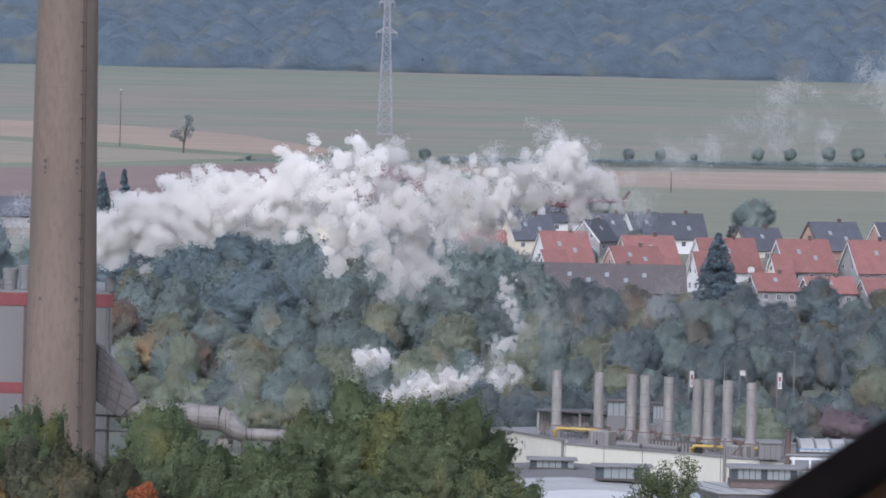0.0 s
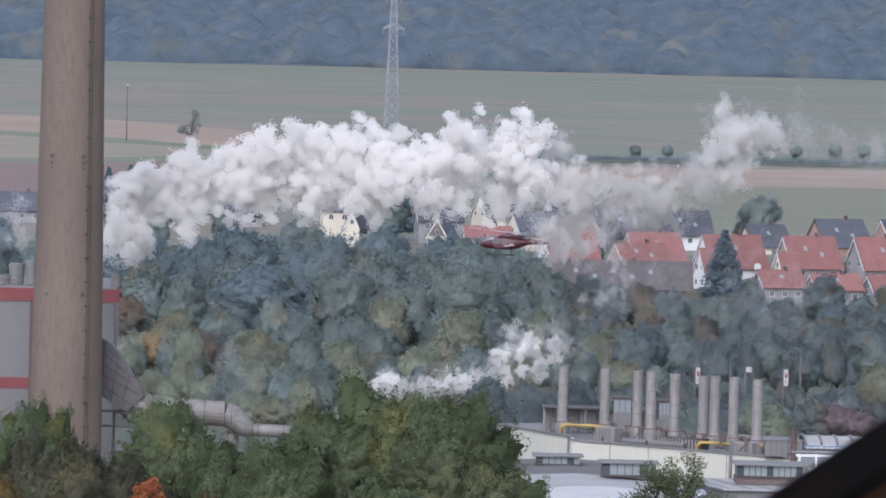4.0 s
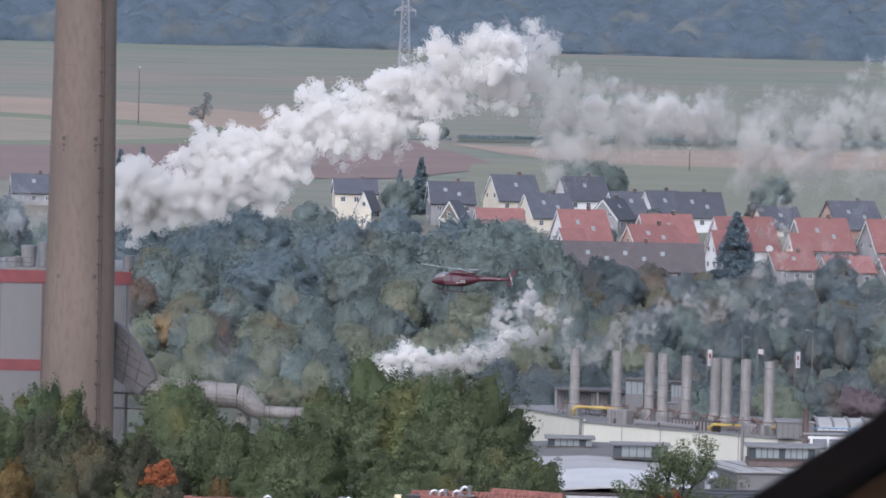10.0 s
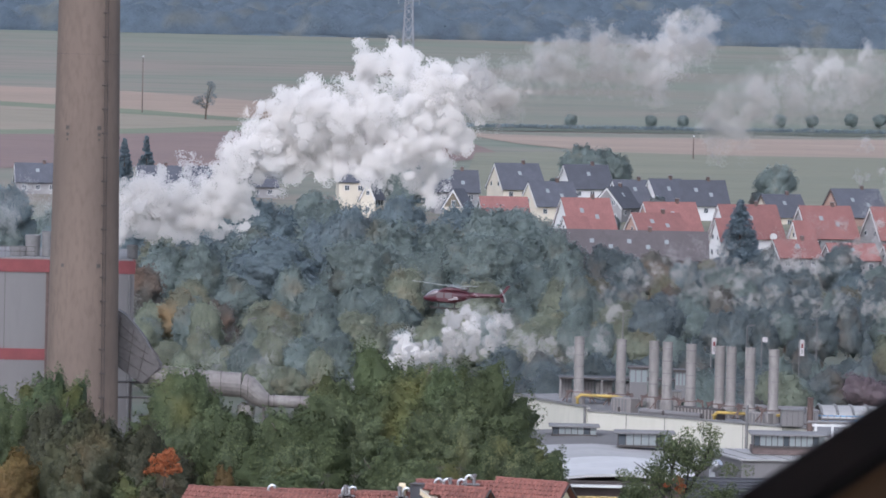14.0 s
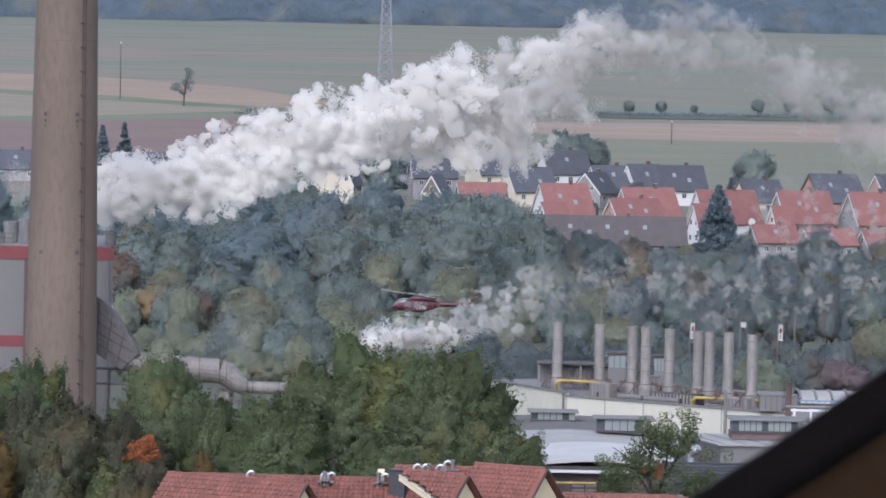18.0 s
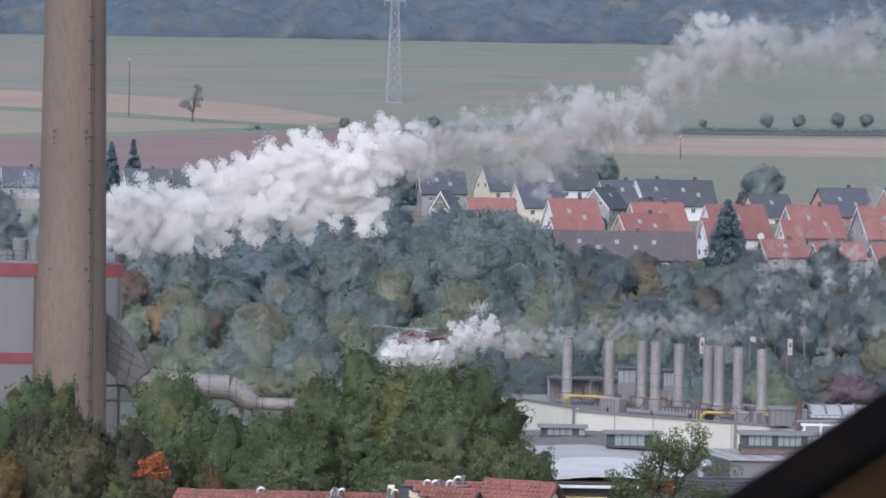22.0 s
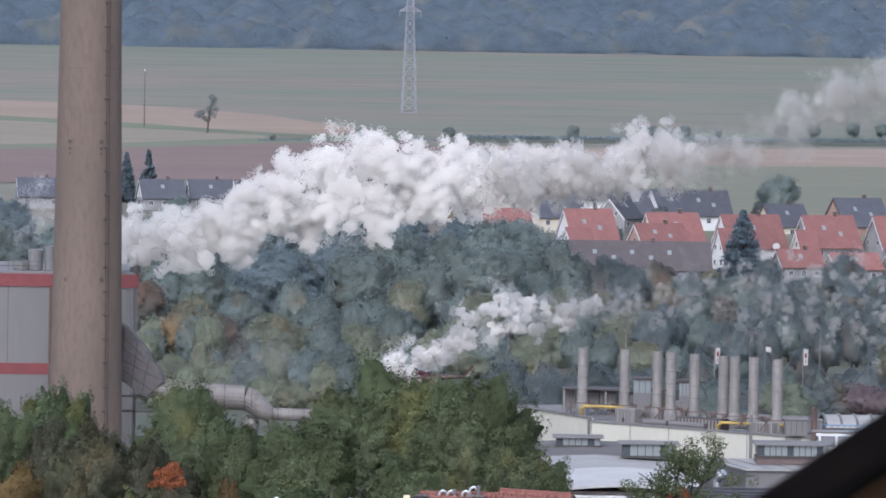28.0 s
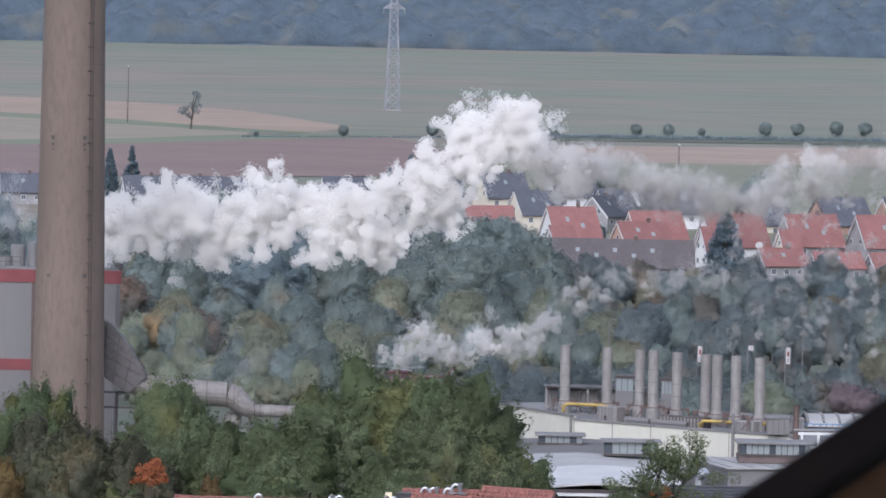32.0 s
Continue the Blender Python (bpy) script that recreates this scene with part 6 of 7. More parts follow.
def build_helicopter():
    ob = thing("helicopter", 30, 677, 24, 0, "dark red single-rotor light helicopter on skids", "helicopter")
    part("fuselage", hull(((-3.75, -1.75, 0.05, 0.05, 1), (-3.55, -1.75, 0.35, 0.24, 0.9), (-3.1, -1.68, 0.62, 0.46, 0.85), (-2.5, -1.55, 0.82, 0.68, 0.8), (-1.7, -1.42, 0.92, 0.84, 0.75),
                           (-0.6, -1.42, 0.94, 0.86, 0.75), (0.5, -1.42, 0.92, 0.84, 0.75), (1.4, -1.32, 0.75, 0.66, 0.8), (2.3, -1.18, 0.48, 0.42, 0.9), (3.0, -1.1, 0.30, 0.27, 1))), HELI_RED, ob, smooth=True)
    part("engine_cowling", hull(((-1.5, -0.62, 0.2, 0.05, 1), (-1.0, -0.5, 0.55, 0.26, 0.8), (0.0, -0.42, 0.62, 0.34, 0.75), (0.9, -0.46, 0.55, 0.3, 0.8), (1.7, -0.62, 0.4, 0.26, 0.9), (2.5, -0.85, 0.22, 0.16, 1))), HELI_RED, ob, smooth=True)
    part("tail_boom", hull(((2.3, -1.05, 0.46, 0.42, 1), (3.2, -1.02, 0.38, 0.36, 1), (4.4, -0.97, 0.30, 0.29, 1), (5.8, -0.91, 0.23, 0.22, 1), (6.9, -0.86, 0.17, 0.16, 1))), HELI_RED, ob, smooth=True)
    part("windscreen", hull(((-3.50, -1.56, 0.22, 0.08, 1), (-3.1, -1.34, 0.64, 0.32, 0.85), (-2.5, -1.12, 0.88, 0.48, 0.8), (-1.95, -1.0, 0.97, 0.48, 0.8), (-1.6, -0.98, 0.95, 0.42, 0.8))), HELI_GLASS, ob, smooth=True)
    for s in (-1, 1):
        for x0, x1 in ((-1.95, -0.98), (-0.88, 0.12)):
            bm = boxes((x0, s * 0.86, -1.62, x1, s * 0.972, -0.80))
            bmesh.ops.bevel(bm, geom=list(bm.edges), offset=0.04, segments=2, affect="EDGES")
            part("side_window", bm, HELI_GLASS, ob)
        part("door", soft_box(-1.8, s * 0.93, -2.05, -0.02, s * 0.955, -0.75, 0.01), HELI_RED, ob)
        part("white_stripe", boxes((0.3, s * 0.925, -1.45, 0.9, s * 0.945, -1.38)), WHITE, ob, "short white stripe")
        part("white_stripe", boxes((0.25, s * 0.925, -1.66, 0.95, s * 0.945, -1.59)), WHITE, ob, "short white stripe")
        for x in (-0.35, -0.1, 0.15):
            part("marking_bar", boxes((x, s * 0.973, -1.78, x + 0.17, s * 0.979, -1.69)), WHITE, ob)
        skid = part("skid", pipe(((-2.75, s * 1.05, -2.78), (-2.5, s * 1.05, -2.92), (-2.2, s * 1.05, -2.97), (1.1, s * 1.05, -2.97)), 0.06, 8), STEEL_DARK, ob)
        for x in (-1.6, 0.5):
            part("skid_strut", pipe(((x, s * 1.05, -2.95), (x, s * 0.75, -2.4), (x, s * 0.3, -2.15)), 0.05, 6), STEEL_DARK, skid)
        part("stabiliser", soft_box(5.0, s * 0.1, -0.98, 5.5, s * 1.25, -0.93, 0.015), HELI_RED, ob)
        bm = bmesh.new()
        tube(bm, ((1.2, s * 0.35, -0.3), (1.9, s * 0.38, -0.25), (2.2, s * 0.45, -0.2)), (0.2, 0.18, 0.2), 10)
        part("exhaust", bm, STEEL_DARK, ob)
    # swept fins
    for pts, mat in ((((6.3, -0.85), (6.85, -0.85), (7.75, 0.55), (7.4, 0.6)), HELI_RED), (((6.35, -0.85), (6.95, -0.85), (7.1, -1.75), (6.75, -1.7)), HELI_RED)):
        bm = bmesh.new()
        a = [bm.verts.new((x, -0.05, z)) for x, z in pts]
        b = [bm.verts.new((x, 0.05, z)) for x, z in pts]
        bm.faces.new(a)
        bm.faces.new(b[::-1])
        for i in range(4):
            j = (i + 1) % 4
            bm.faces.new((a[j], a[i], b[i], b[j]))
        bmesh.ops.recalc_face_normals(bm, faces=bm.faces)
        part("fin", bm, mat, ob)
    part("mast", lathe(((0.16, -0.5), (0.12, -0.2), (0.1, 0.02)), 12), STEEL_DARK, ob)
    rotor = part("main_rotor", lathe(((0.12, -0.08), (0.3, -0.05), (0.32, 0.06), (0.14, 0.14), (0.05, 0.2)), 14), SILVER, ob)
    for k in range(3):
        a = 2 * math.pi * k / 3 + math.pi
        bm = boxes((0.25, -0.16, -0.02, 5.35, 0.16, 0.03))
        bmesh.ops.subdivide_edges(bm, edges=list(bm.edges), cuts=3)
        for v in bm.verts:
            v.co.z += 0.10 * (v.co.x / 5.35) ** 2
        bmesh.ops.rotate(bm, verts=bm.verts, matrix=Matrix.Rotation(a, 3, "Z"))
        part("blade", bm, HELI_BLADE, rotor)
    tail = part("tail_rotor", lathe(((0.08, -0.05), (0.1, 0.05)), 10), WHITE, ob)
    tail.matrix_basis = pose(6.95, -0.24, -0.72, 90, 0, 0)
    for k in range(2):
        part("tail_blade", boxes((0.05, -0.05, -0.012, 0.88, 0.05, 0.012)) if k else boxes((-0.88, -0.05, -0.012, -0.05, 0.05, 0.012)), HELI_BLADE, tail)
    return ob, rotor, tail


HELICOPTER, ROTOR, TAIL_ROTOR = build_helicopter()

# ---- steam ----
def wisp_mesh(seed, n, spread, size, mat, lean=0.035):
    """A puff of droplet flecks in billows upon billows, thinning out softly to its rim; the flecks lie nearly level with the puff's own front."""
    rng = np.random.default_rng(seed)
    big = rng.normal(size=(5, 3)) * spread * 0.46
    small = big[rng.integers(0, 5, 22)] + rng.normal(size=(22, 3)) * spread * 0.28
    tiny = small[rng.integers(0, 22, 120)] + rng.normal(size=(120, 3)) * spread * 0.15
    weight = rng.random(120) ** 1.5 + 0.15
    pick = rng.choice(120, n, p=weight / weight.sum())
    width = (0.07 + 0.11 * rng.random(120))[pick][:, None]
    ball = rng.normal(size=(n, 3))
    ball *= np.minimum(1.0, 1.6 / (np.linalg.norm(ball, axis=1)[:, None] + 1e-6)) * 1.12
    c = tiny[pick] + ball * spread * width
    nrm = unit(np.array((0.0, -1.0, 0.0)) + rng.normal(size=(n, 3)) * lean)
    a = unit(np.cross(nrm, rng.normal(size=(n, 3))))
    b = np.cross(nrm, a)
    s = (size * (0.6 + 0.8 * rng.random(n)))[:, None]
    v = np.stack((c + a * s, c - a * s * 0.5 + b * s * 0.87, c - a * s * 0.5 - b * s * 0.87), 1)
    return flecks("puff", v, mat)


DENSE = [wisp_mesh(400 + i, 6200, 2.0, 0.08, STEAM) for i in range(7)]
SMALL = [wisp_mesh(440 + i, 2400, 1.0, 0.08, STEAM) for i in range(5)]
THIN = [wisp_mesh(420 + i, 1400, 2.2, 0.085, STEAM_THIN) for i in range(5)]
HIGH_PLUME = thing("steam_plume", 0, 0, 0, 0, "billowing white steam plume drifting from the boiler house", "steam")
LOW_PLUME = thing("steam_plume", 0, 0, 0, 0, "low white steam plume rising behind the trees", "steam")
RND = random.Random(77)
STEAM_ROWS = []


def puff(plume, meshes):
    return tagged(part("puff", meshes[RND.randrange(len(meshes))], None, plume), kind="stuff")


def drift(plume, start, rows, depth, source, hidden, pieces, wind, fill, dense):
    """Pieces of one parcel of steam that leaves the source at its start and follows rows of (t, x, z, half height, density).
    As the steam thins, its pieces swing round until their flecks lie along the view of the valley."""
    peak = max(r[4] for r in rows)
    tall = max(r[3] for r in rows) / (fill * 3.0)
    n = round(pieces * max(1.0, min(1.6, tall))) if peak > 0.5 else max(3, round(pieces * 0.6))
    for i in range(n):
        ob = puff(plume, THIN if peak < 0.45 or i % 4 == 3 else dense)
        up, deep, fore = (i + 0.5) / n * 2 - 1 + RND.uniform(-0.3, 0.3), RND.uniform(-1, 1), RND.uniform(-1, 1)
        spin, roll, side = RND.uniform(-4, 4), RND.uniform(0, 360), RND.choice((-1, 1))
        order = RND.uniform(0.75, 1.35)
        way = math.pi / 2 + RND.uniform(-0.4, 0.4)
        axis = Vector((math.cos(way), 0, math.sin(way)))
        keys = []

        def add(t, x, z, y, share):
            turn = math.degrees(math.acos(max(0.0, min(1.0, share))))
            keys.append((t, Matrix.Translation((x, y, z)) @ Matrix.Rotation(radians(side * turn), 4, axis) @ pose(0, 0, 0, 0, roll + spin * t)))
        if start > 0:
            add(0, *hidden, 0.8)
            if start > 0.6:
                add(start - 0.5, *hidden, 0.8)
            add(start, source[0] + fore * 0.4, source[1] + up * 0.5, depth + deep * 0.5, 0.9)
        for t, x, z, half, density in rows:
            share = -math.log(1.02 - min(density, 1.0)) / 3.3 * order
            reach = max(0.0, half - fill)
            add(t, x + fore * min(2.0, fill * 1.25), z + up * reach, depth + deep * (1.0 + 0.6 * reach + 9.0 * (1 - min(1.0, density))), share)
        t, x, z, half, density = rows[-1]
        if t < 32:
            rest = 32 - t
            add(min(32, t + 5), x + wind * min(5, rest), z + up * half * 2.2 + 0.4 * min(5, rest), depth + deep * 4, 0.0)
            if rest > 5:
                add(32, x + wind * rest, z + up * half * 3.0 + 0.4 * rest, depth + deep * 5, 0.0)
        STEAM_ROWS.append((ob, keys))


def drift_high(start, *rows):
    drift(HIGH_PLUME, start, rows, 522, (-34.7, 20.6), (-36.4, 12.0, 526), 9, 4.06, 1.6, DENSE)


def drift_low(start, *rows):
    drift(LOW_PLUME, start, rows, 640, (-7.6, 1.0), (-8.6, -3.0, 640), 8, 3.2, 1.35, SMALL)


def build_side_wisps():
    """Thin vapour by the duct's elbow and behind the boiler house."""
    side = thing("steam_wisp", 0, 0, 0, 0, "faint vapour beside the flue duct", "steam")
    for k in range(5):
        ob = puff(side, THIN)
        x, z = -24.5 + k * 1.6, 7.6 + 0.9 * (k % 3)
        STEAM_ROWS.append((ob, [(t, pose(x + 0.8 * math.sin(t * 0.3 + k), 540, z + 1.2 * math.sin(t * 0.2 + k), 0, 0, 82 + 6 * math.sin(t * 0.35 + 2 * k)) @ pose(0, 0, 0, 0, 70 * k)) for t in range(0, 33, 4)]))
    back = thing("steam_wisp", 0, 0, 0, 0, "faint vapour behind the boiler house", "steam")
    for k in range(7):
        ob = puff(back, THIN)
        x, z = -47 + k * 1.3, 21.5 + 2.0 * (k % 3)
        STEAM_ROWS.append((ob, [(t, pose(x + 1.2 * math.sin(t * 0.25 + k), 545, z + math.sin(t * 0.2 + k), 0, 0, 82 + 5 * math.sin(t * 0.3 + 2 * k)) @ pose(0, 0, 0, 0, 70 * k)) for t in range(0, 33, 4)]))


# ---- what moves ----
def motions():
    rows = ((0, 19.0, 27.0), (1.5, 15.0, 24.4), (3, 11.5, 22.1), (3.5, 10.6, 21.4), (5.5, 7.3, 18.7), (6, 6.7, 17.7), (7, 4.9, 16.3), (8, 3.5, 15.2), (9, 2.6, 14.2), (10, 1.8, 13.3), (11, 1.2, 12.2),
            (12, 0.7, 11.3), (13, 0.5, 10.4), (14, 0.3, 9.5), (14.5, 0.2, 8.8), (16.5, -0.3, 7.4), (17, -0.4, 7.1), (18, -1.0, 6.4), (19, -1.6, 5.9), (20, -2.3, 5.4), (21, -2.7, 4.4), (22, -3.1, 3.9),
            (23, -3.7, 3.5), (24, -4.0, 2.9), (25, -3.9, 2.1), (25.5, -3.9, 1.7), (27.5, -4.9, 0.4), (28, -4.8, 0.0), (29, -4.8, -0.25), (32, -4.8, -0.36))
    walk(HELICOPTER, [(t, pose(x, 677, z, 0, 2.5 if t < 20 else 0.5, -6 if t < 12 else -3)) for t, x, z in rows])
    walk(ROTOR, [(t, pose(0, 0, 0.05, 0, 2.5, 8 * math.sin(t * 1.7))) for t in range(0, 33)])
    walk(TAIL_ROTOR, [(t, pose(6.95, -0.24, -0.72, 90, 0, 0) @ pose(0, 0, 0, 0, 0, 47 * t)) for t in range(0, 33)])
    drift_high(-19.64, (0, 44.5, 42.1, 3, 0.37))
    drift_high(-18.64, (0, 40.6, 37.1, 4.2, 0.3))
    drift_high(-17.64, (0, 36.5, 38.6, 5.4, 0.3))
    drift_high(-16.64, (0, 32.5, 36.8, 3.9, 0.27), (3, 44.7, 34.6, 2.3, 0.25))
    drift_high(-15.64, (0, 28.5, 34.7, 2.8, 0.27), (3, 40.6, 34.5, 2.3, 0.25))
    drift_high(-14.64, (0, 24.4, 33.4, 2.6, 0.3), (3, 36.6, 34.4, 2.7, 0.19))
    drift_high(-13.64, (0, 20.5, 29.2, 4.3, 0.3), (3, 32.5, 34.5, 2.9, 0.28), (6, 44.6, 38.9, 2, 0.3))
    drift_high(-12.64, (0, 16.4, 30.6, 4.4, 0.58), (3, 28.5, 34.8, 2.9, 0.57), (6, 40.6, 37.8, 3.1, 0.42))
    drift_high(-11.64, (0, 12.3, 31.8, 4.1, 0.79), (3, 24.5, 32.3, 4.7, 0.67), (6, 36.6, 34.8, 4.2, 0.44))
    drift_high(-10.64, (0, 8.3, 30.2, 3.8, 0.75), (3, 20.5, 29.2, 3.5, 0.5), (6, 32.6, 31, 4.8, 0.34), (9, 44.7, 35.6, 4.3, 0.15))
    drift_high(-9.64, (0, 4.3, 28.3, 4.7, 0.75), (3, 16.4, 28.5, 3.5, 0.5), (6, 28.6, 30.3, 3.9, 0.29), (9, 40.6, 34.5, 5.4, 0.29))
    drift_high(-8.64, (0, 0.2, 26.8, 6.2, 0.77), (3, 12.4, 27.5, 4.8, 0.56), (6, 24.5, 30.7, 3.7, 0.4), (9, 36.6, 33.5, 6.5, 0.42), (11, 44.7, 33.8, 4.1, 0.1))
    drift_high(-7.64, (0, -3.8, 26.1, 7.8, 0.81), (3, 8.4, 26.4, 7.5, 0.71), (6, 20.4, 33.6, 4.7, 0.81), (9, 32.6, 33.3, 6.1, 0.48), (11, 40.7, 33, 4.8, 0.22))
    drift_high(-6.64, (0, -7.9, 28.2, 6, 0.95), (3, 4.2, 31.1, 5.4, 0.96), (6, 16.3, 34.3, 3.6, 0.84), (9, 28.5, 34.4, 3.9, 0.42), (11, 36.6, 32.2, 5.7, 0.37), (13, 44.6, 38.2, 2, 0.15))
    drift_high(-5.64, (0, -12, 28.8, 4.7, 1), (3, 0.1, 31.2, 5.1, 0.98), (6, 12.3, 33.2, 4.2, 0.77), (9, 24.4, 35.3, 2.7, 0.48), (11, 32.5, 33.6, 4.1, 0.38), (13, 40.6, 37.9, 2.2, 0.28))
    drift_high(-4.64, (0, -16.1, 28.4, 3.8, 1), (3, -3.9, 31.2, 4.9, 1), (6, 8.2, 32.5, 4.6, 0.75), (9, 20.3, 35.7, 2.4, 0.59), (11, 28.4, 35.4, 2.3, 0.35), (13, 36.5, 37.6, 2.6, 0.33))
    drift_high(-3.64, (0, -20.1, 28, 3.5, 1), (3, -8, 30.5, 4.7, 1), (6, 4.2, 32.4, 5, 0.75), (9, 16.3, 34.4, 3.2, 0.52), (11, 24.4, 35.9, 2, 0.39), (13, 32.5, 37.3, 3.3, 0.3))
    drift_high(-2.64, (0, -24.2, 27.2, 3.1, 1), (3, -12, 29.8, 4.6, 1), (6, 0.1, 33.6, 5.4, 0.75), (9, 12.2, 34.1, 5.9, 0.5), (11, 20.3, 35.1, 3.1, 0.4), (13, 28.4, 37, 3.9, 0.26), (17, 44.8, 32.5, 3.5, 0.1))
    drift_high(-1.64, (0, -28.2, 25.9, 2.6, 1), (3, -16.1, 30.1, 4.5, 1), (6, -4, 33.4, 4.9, 0.81), (9, 8.1, 35.6, 7.6, 0.59), (11, 16.3, 33.7, 4.7, 0.4), (13, 24.4, 34.9, 4.3, 0.25), (17, 40.7, 32.4, 3.5, 0.1))
    drift_high(-0.64, (0, -32.2, 24.2, 2.2, 1), (3, -20.2, 30.3, 4.3, 1), (6, -8.1, 33.4, 4.8, 0.89), (9, 3.9, 40.7, 4.6, 0.9), (11, 12.1, 40.9, 4.1, 0.59), (13, 20.1, 44.4, 2.7, 0.6), (17, 36.6, 32.3, 3.5, 0.1), (19, 44.5, 40.6, 4.4, 0.11))
    drift_high(0.36, (3, -24.2, 29.5, 4, 1), (6, -12.1, 34, 5.5, 1), (9, -0.1, 38.3, 6, 0.91), (11, 8, 42.5, 3.6, 0.86), (13, 16.1, 41.5, 3.9, 0.6), (17, 32.5, 35.2, 3.5, 0.15), (19, 40.5, 40.8, 4.5, 0.12))
    drift_high(1.36, (3, -28.2, 28.4, 3.6, 1), (6, -16.1, 32.1, 5.3, 1), (9, -4.1, 36.6, 5.2, 0.98), (11, 4, 40.5, 3.9, 0.89), (13, 12.1, 40.2, 4, 0.51), (17, 28.4, 38.3, 3.5, 0.2), (19, 36.4, 40.9, 4.5, 0.13), (21, 44.5, 42, 3.5, 0.1))
    drift_high(2.36, (3, -32.2, 25.8, 3, 1), (6, -20.2, 30.2, 5.1, 1), (9, -8.1, 34.3, 4.6, 1), (11, -0.1, 38.7, 3.5, 0.85), (13, 8, 39.6, 3.3, 0.38), (17, 24.2, 41.1, 3.5, 0.24), (19, 32.3, 41.1, 4.6, 0.15), (21, 40.4, 41.9, 3.5, 0.1))
    drift_high(3.36, (6, -24.2, 28.3, 4.8, 1), (9, -12.1, 32, 4.4, 1), (11, -4.1, 37.2, 3.1, 0.84), (13, 4, 38, 2.1, 0.26), (17, 20.2, 40.6, 3.3, 0.17), (19, 28.3, 41, 4.4, 0.24), (21, 36.4, 41.8, 3.5, 0.1), (23, 44.5, 43.2, 3.4, 0.12))
    drift_high(4.36, (6, -28.2, 26.1, 4, 1), (9, -16.1, 30.4, 4.5, 1), (11, -8.1, 36.3, 3.9, 0.98), (13, 0, 36.1, 3.6, 0.76), (17, 16.1, 40.2, 2.9, 0.4), (19, 24.2, 40.8, 4.1, 0.37), (21, 32.3, 41.2, 3.6, 0.2), (23, 40.4, 43, 3.3, 0.2))
    drift_high(5.36, (6, -32.2, 24.8, 2.8, 1), (9, -20.1, 28.9, 5, 1), (11, -12.1, 33.4, 4.1, 1), (13, -4, 33.9, 5.4, 0.97), (17, 12.1, 38.9, 3.2, 0.75), (19, 20.2, 40.6, 3.8, 0.5), (21, 28.3, 40.5, 3.8, 0.32), (23, 36.4, 42.8, 3.1, 0.28), (25, 44.6, 37, 2.3, 0.1))
    drift_high(6.36, (9, -24.2, 27.6, 5, 1), (11, -16.1, 31.2, 4.4, 1), (13, -8.1, 33.4, 8.1, 1), (17, 8.2, 34.9, 5.9, 0.91), (19, 16.2, 37.7, 3.2, 0.53), (21, 24.3, 39.9, 4, 0.44), (23, 32.3, 42.5, 3, 0.35), (25, 40.6, 36.9, 2.3, 0.1))
    drift_high(7.36, (9, -28.2, 26.6, 4.1, 1), (11, -20.2, 30.7, 5.1, 1), (13, -12.1, 32.9, 7.1, 1), (17, 4.1, 33.2, 7.5, 0.95), (19, 12.3, 32.6, 5.4, 0.72), (21, 20.3, 36.4, 3.2, 0.48), (23, 28.3, 39.1, 2.3, 0.4), (25, 36.5, 36.8, 2.3, 0.1))
    drift_high(8.36, (9, -32.2, 24.4, 2, 1), (11, -24.2, 29.2, 4.6, 1), (13, -16.1, 32, 4.7, 1), (17, 0.1, 33.1, 7.5, 0.95), (19, 8.2, 34, 4.9, 0.9), (21, 16.3, 33.6, 2.9, 0.54), (23, 24.4, 34.1, 1.9, 0.48), (25, 32.5, 35.9, 2.2, 0.38), (28, 44.6, 39.2, 2.9, 0.1))
    drift_high(9.36, (11, -28.2, 27.8, 4.1, 1), (13, -20.2, 30.8, 3.8, 1), (17, -4, 32.2, 5.9, 0.85), (19, 4.2, 32.6, 4.3, 0.97), (21, 12.2, 33.9, 4.3, 0.7), (23, 20.4, 33.2, 2.7, 0.55), (25, 28.4, 35.2, 2.1, 0.54), (28, 40.6, 37.8, 2.2, 0.17))
    drift_high(10.36, (11, -32.2, 24.9, 3, 1), (13, -24.2, 28.6, 3.5, 1), (17, -8, 30.7, 2.4, 0.4), (19, 0.1, 31.7, 4.2, 1), (21, 8.2, 32.1, 5, 0.63), (23, 16.4, 30.1, 2.9, 0.41), (25, 24.4, 34.7, 2.3, 0.52), (28, 36.5, 36, 1.5, 0.23), (30, 44.8, 30.5, 2.9, 0.1))
    drift_high(11.36, (13, -28.2, 24.7, 3.7, 1), (17, -12, 30.5, 3.3, 1), (19, -3.9, 31.4, 4.4, 1), (21, 4.2, 31.4, 4.8, 0.6), (23, 12.3, 31.4, 4.8, 0.48), (25, 20.4, 33.6, 2.7, 0.47), (28, 32.5, 33.7, 1.7, 0.13), (30, 40.8, 30.4, 2.9, 0.1))
    drift_high(12.36, (13, -32.2, 22.8, 2.9, 1), (17, -16.1, 29, 4.3, 1), (19, -8, 30.3, 4.6, 1), (21, 0.1, 31.4, 4.2, 0.59), (23, 8.3, 30.9, 2.6, 0.34), (25, 16.4, 31.7, 3.3, 0.37), (28, 28.5, 31.8, 1.9, 0.29), (30, 36.7, 30.4, 2.9, 0.13), (32, 44.8, 30.5, 2.6, 0.24))
    drift_high(13.36, (17, -20.1, 27.7, 4.4, 1), (19, -12, 28.7, 4.9, 1), (21, -3.9, 30.7, 3.6, 0.52), (23, 4.2, 29.9, 2.3, 0.21), (25, 12.3, 30.2, 1.9, 0.34), (28, 24.5, 30.7, 2.4, 0.56), (30, 32.6, 30.5, 2.9, 0.55), (32, 40.8, 29.4, 2.6, 0.5))
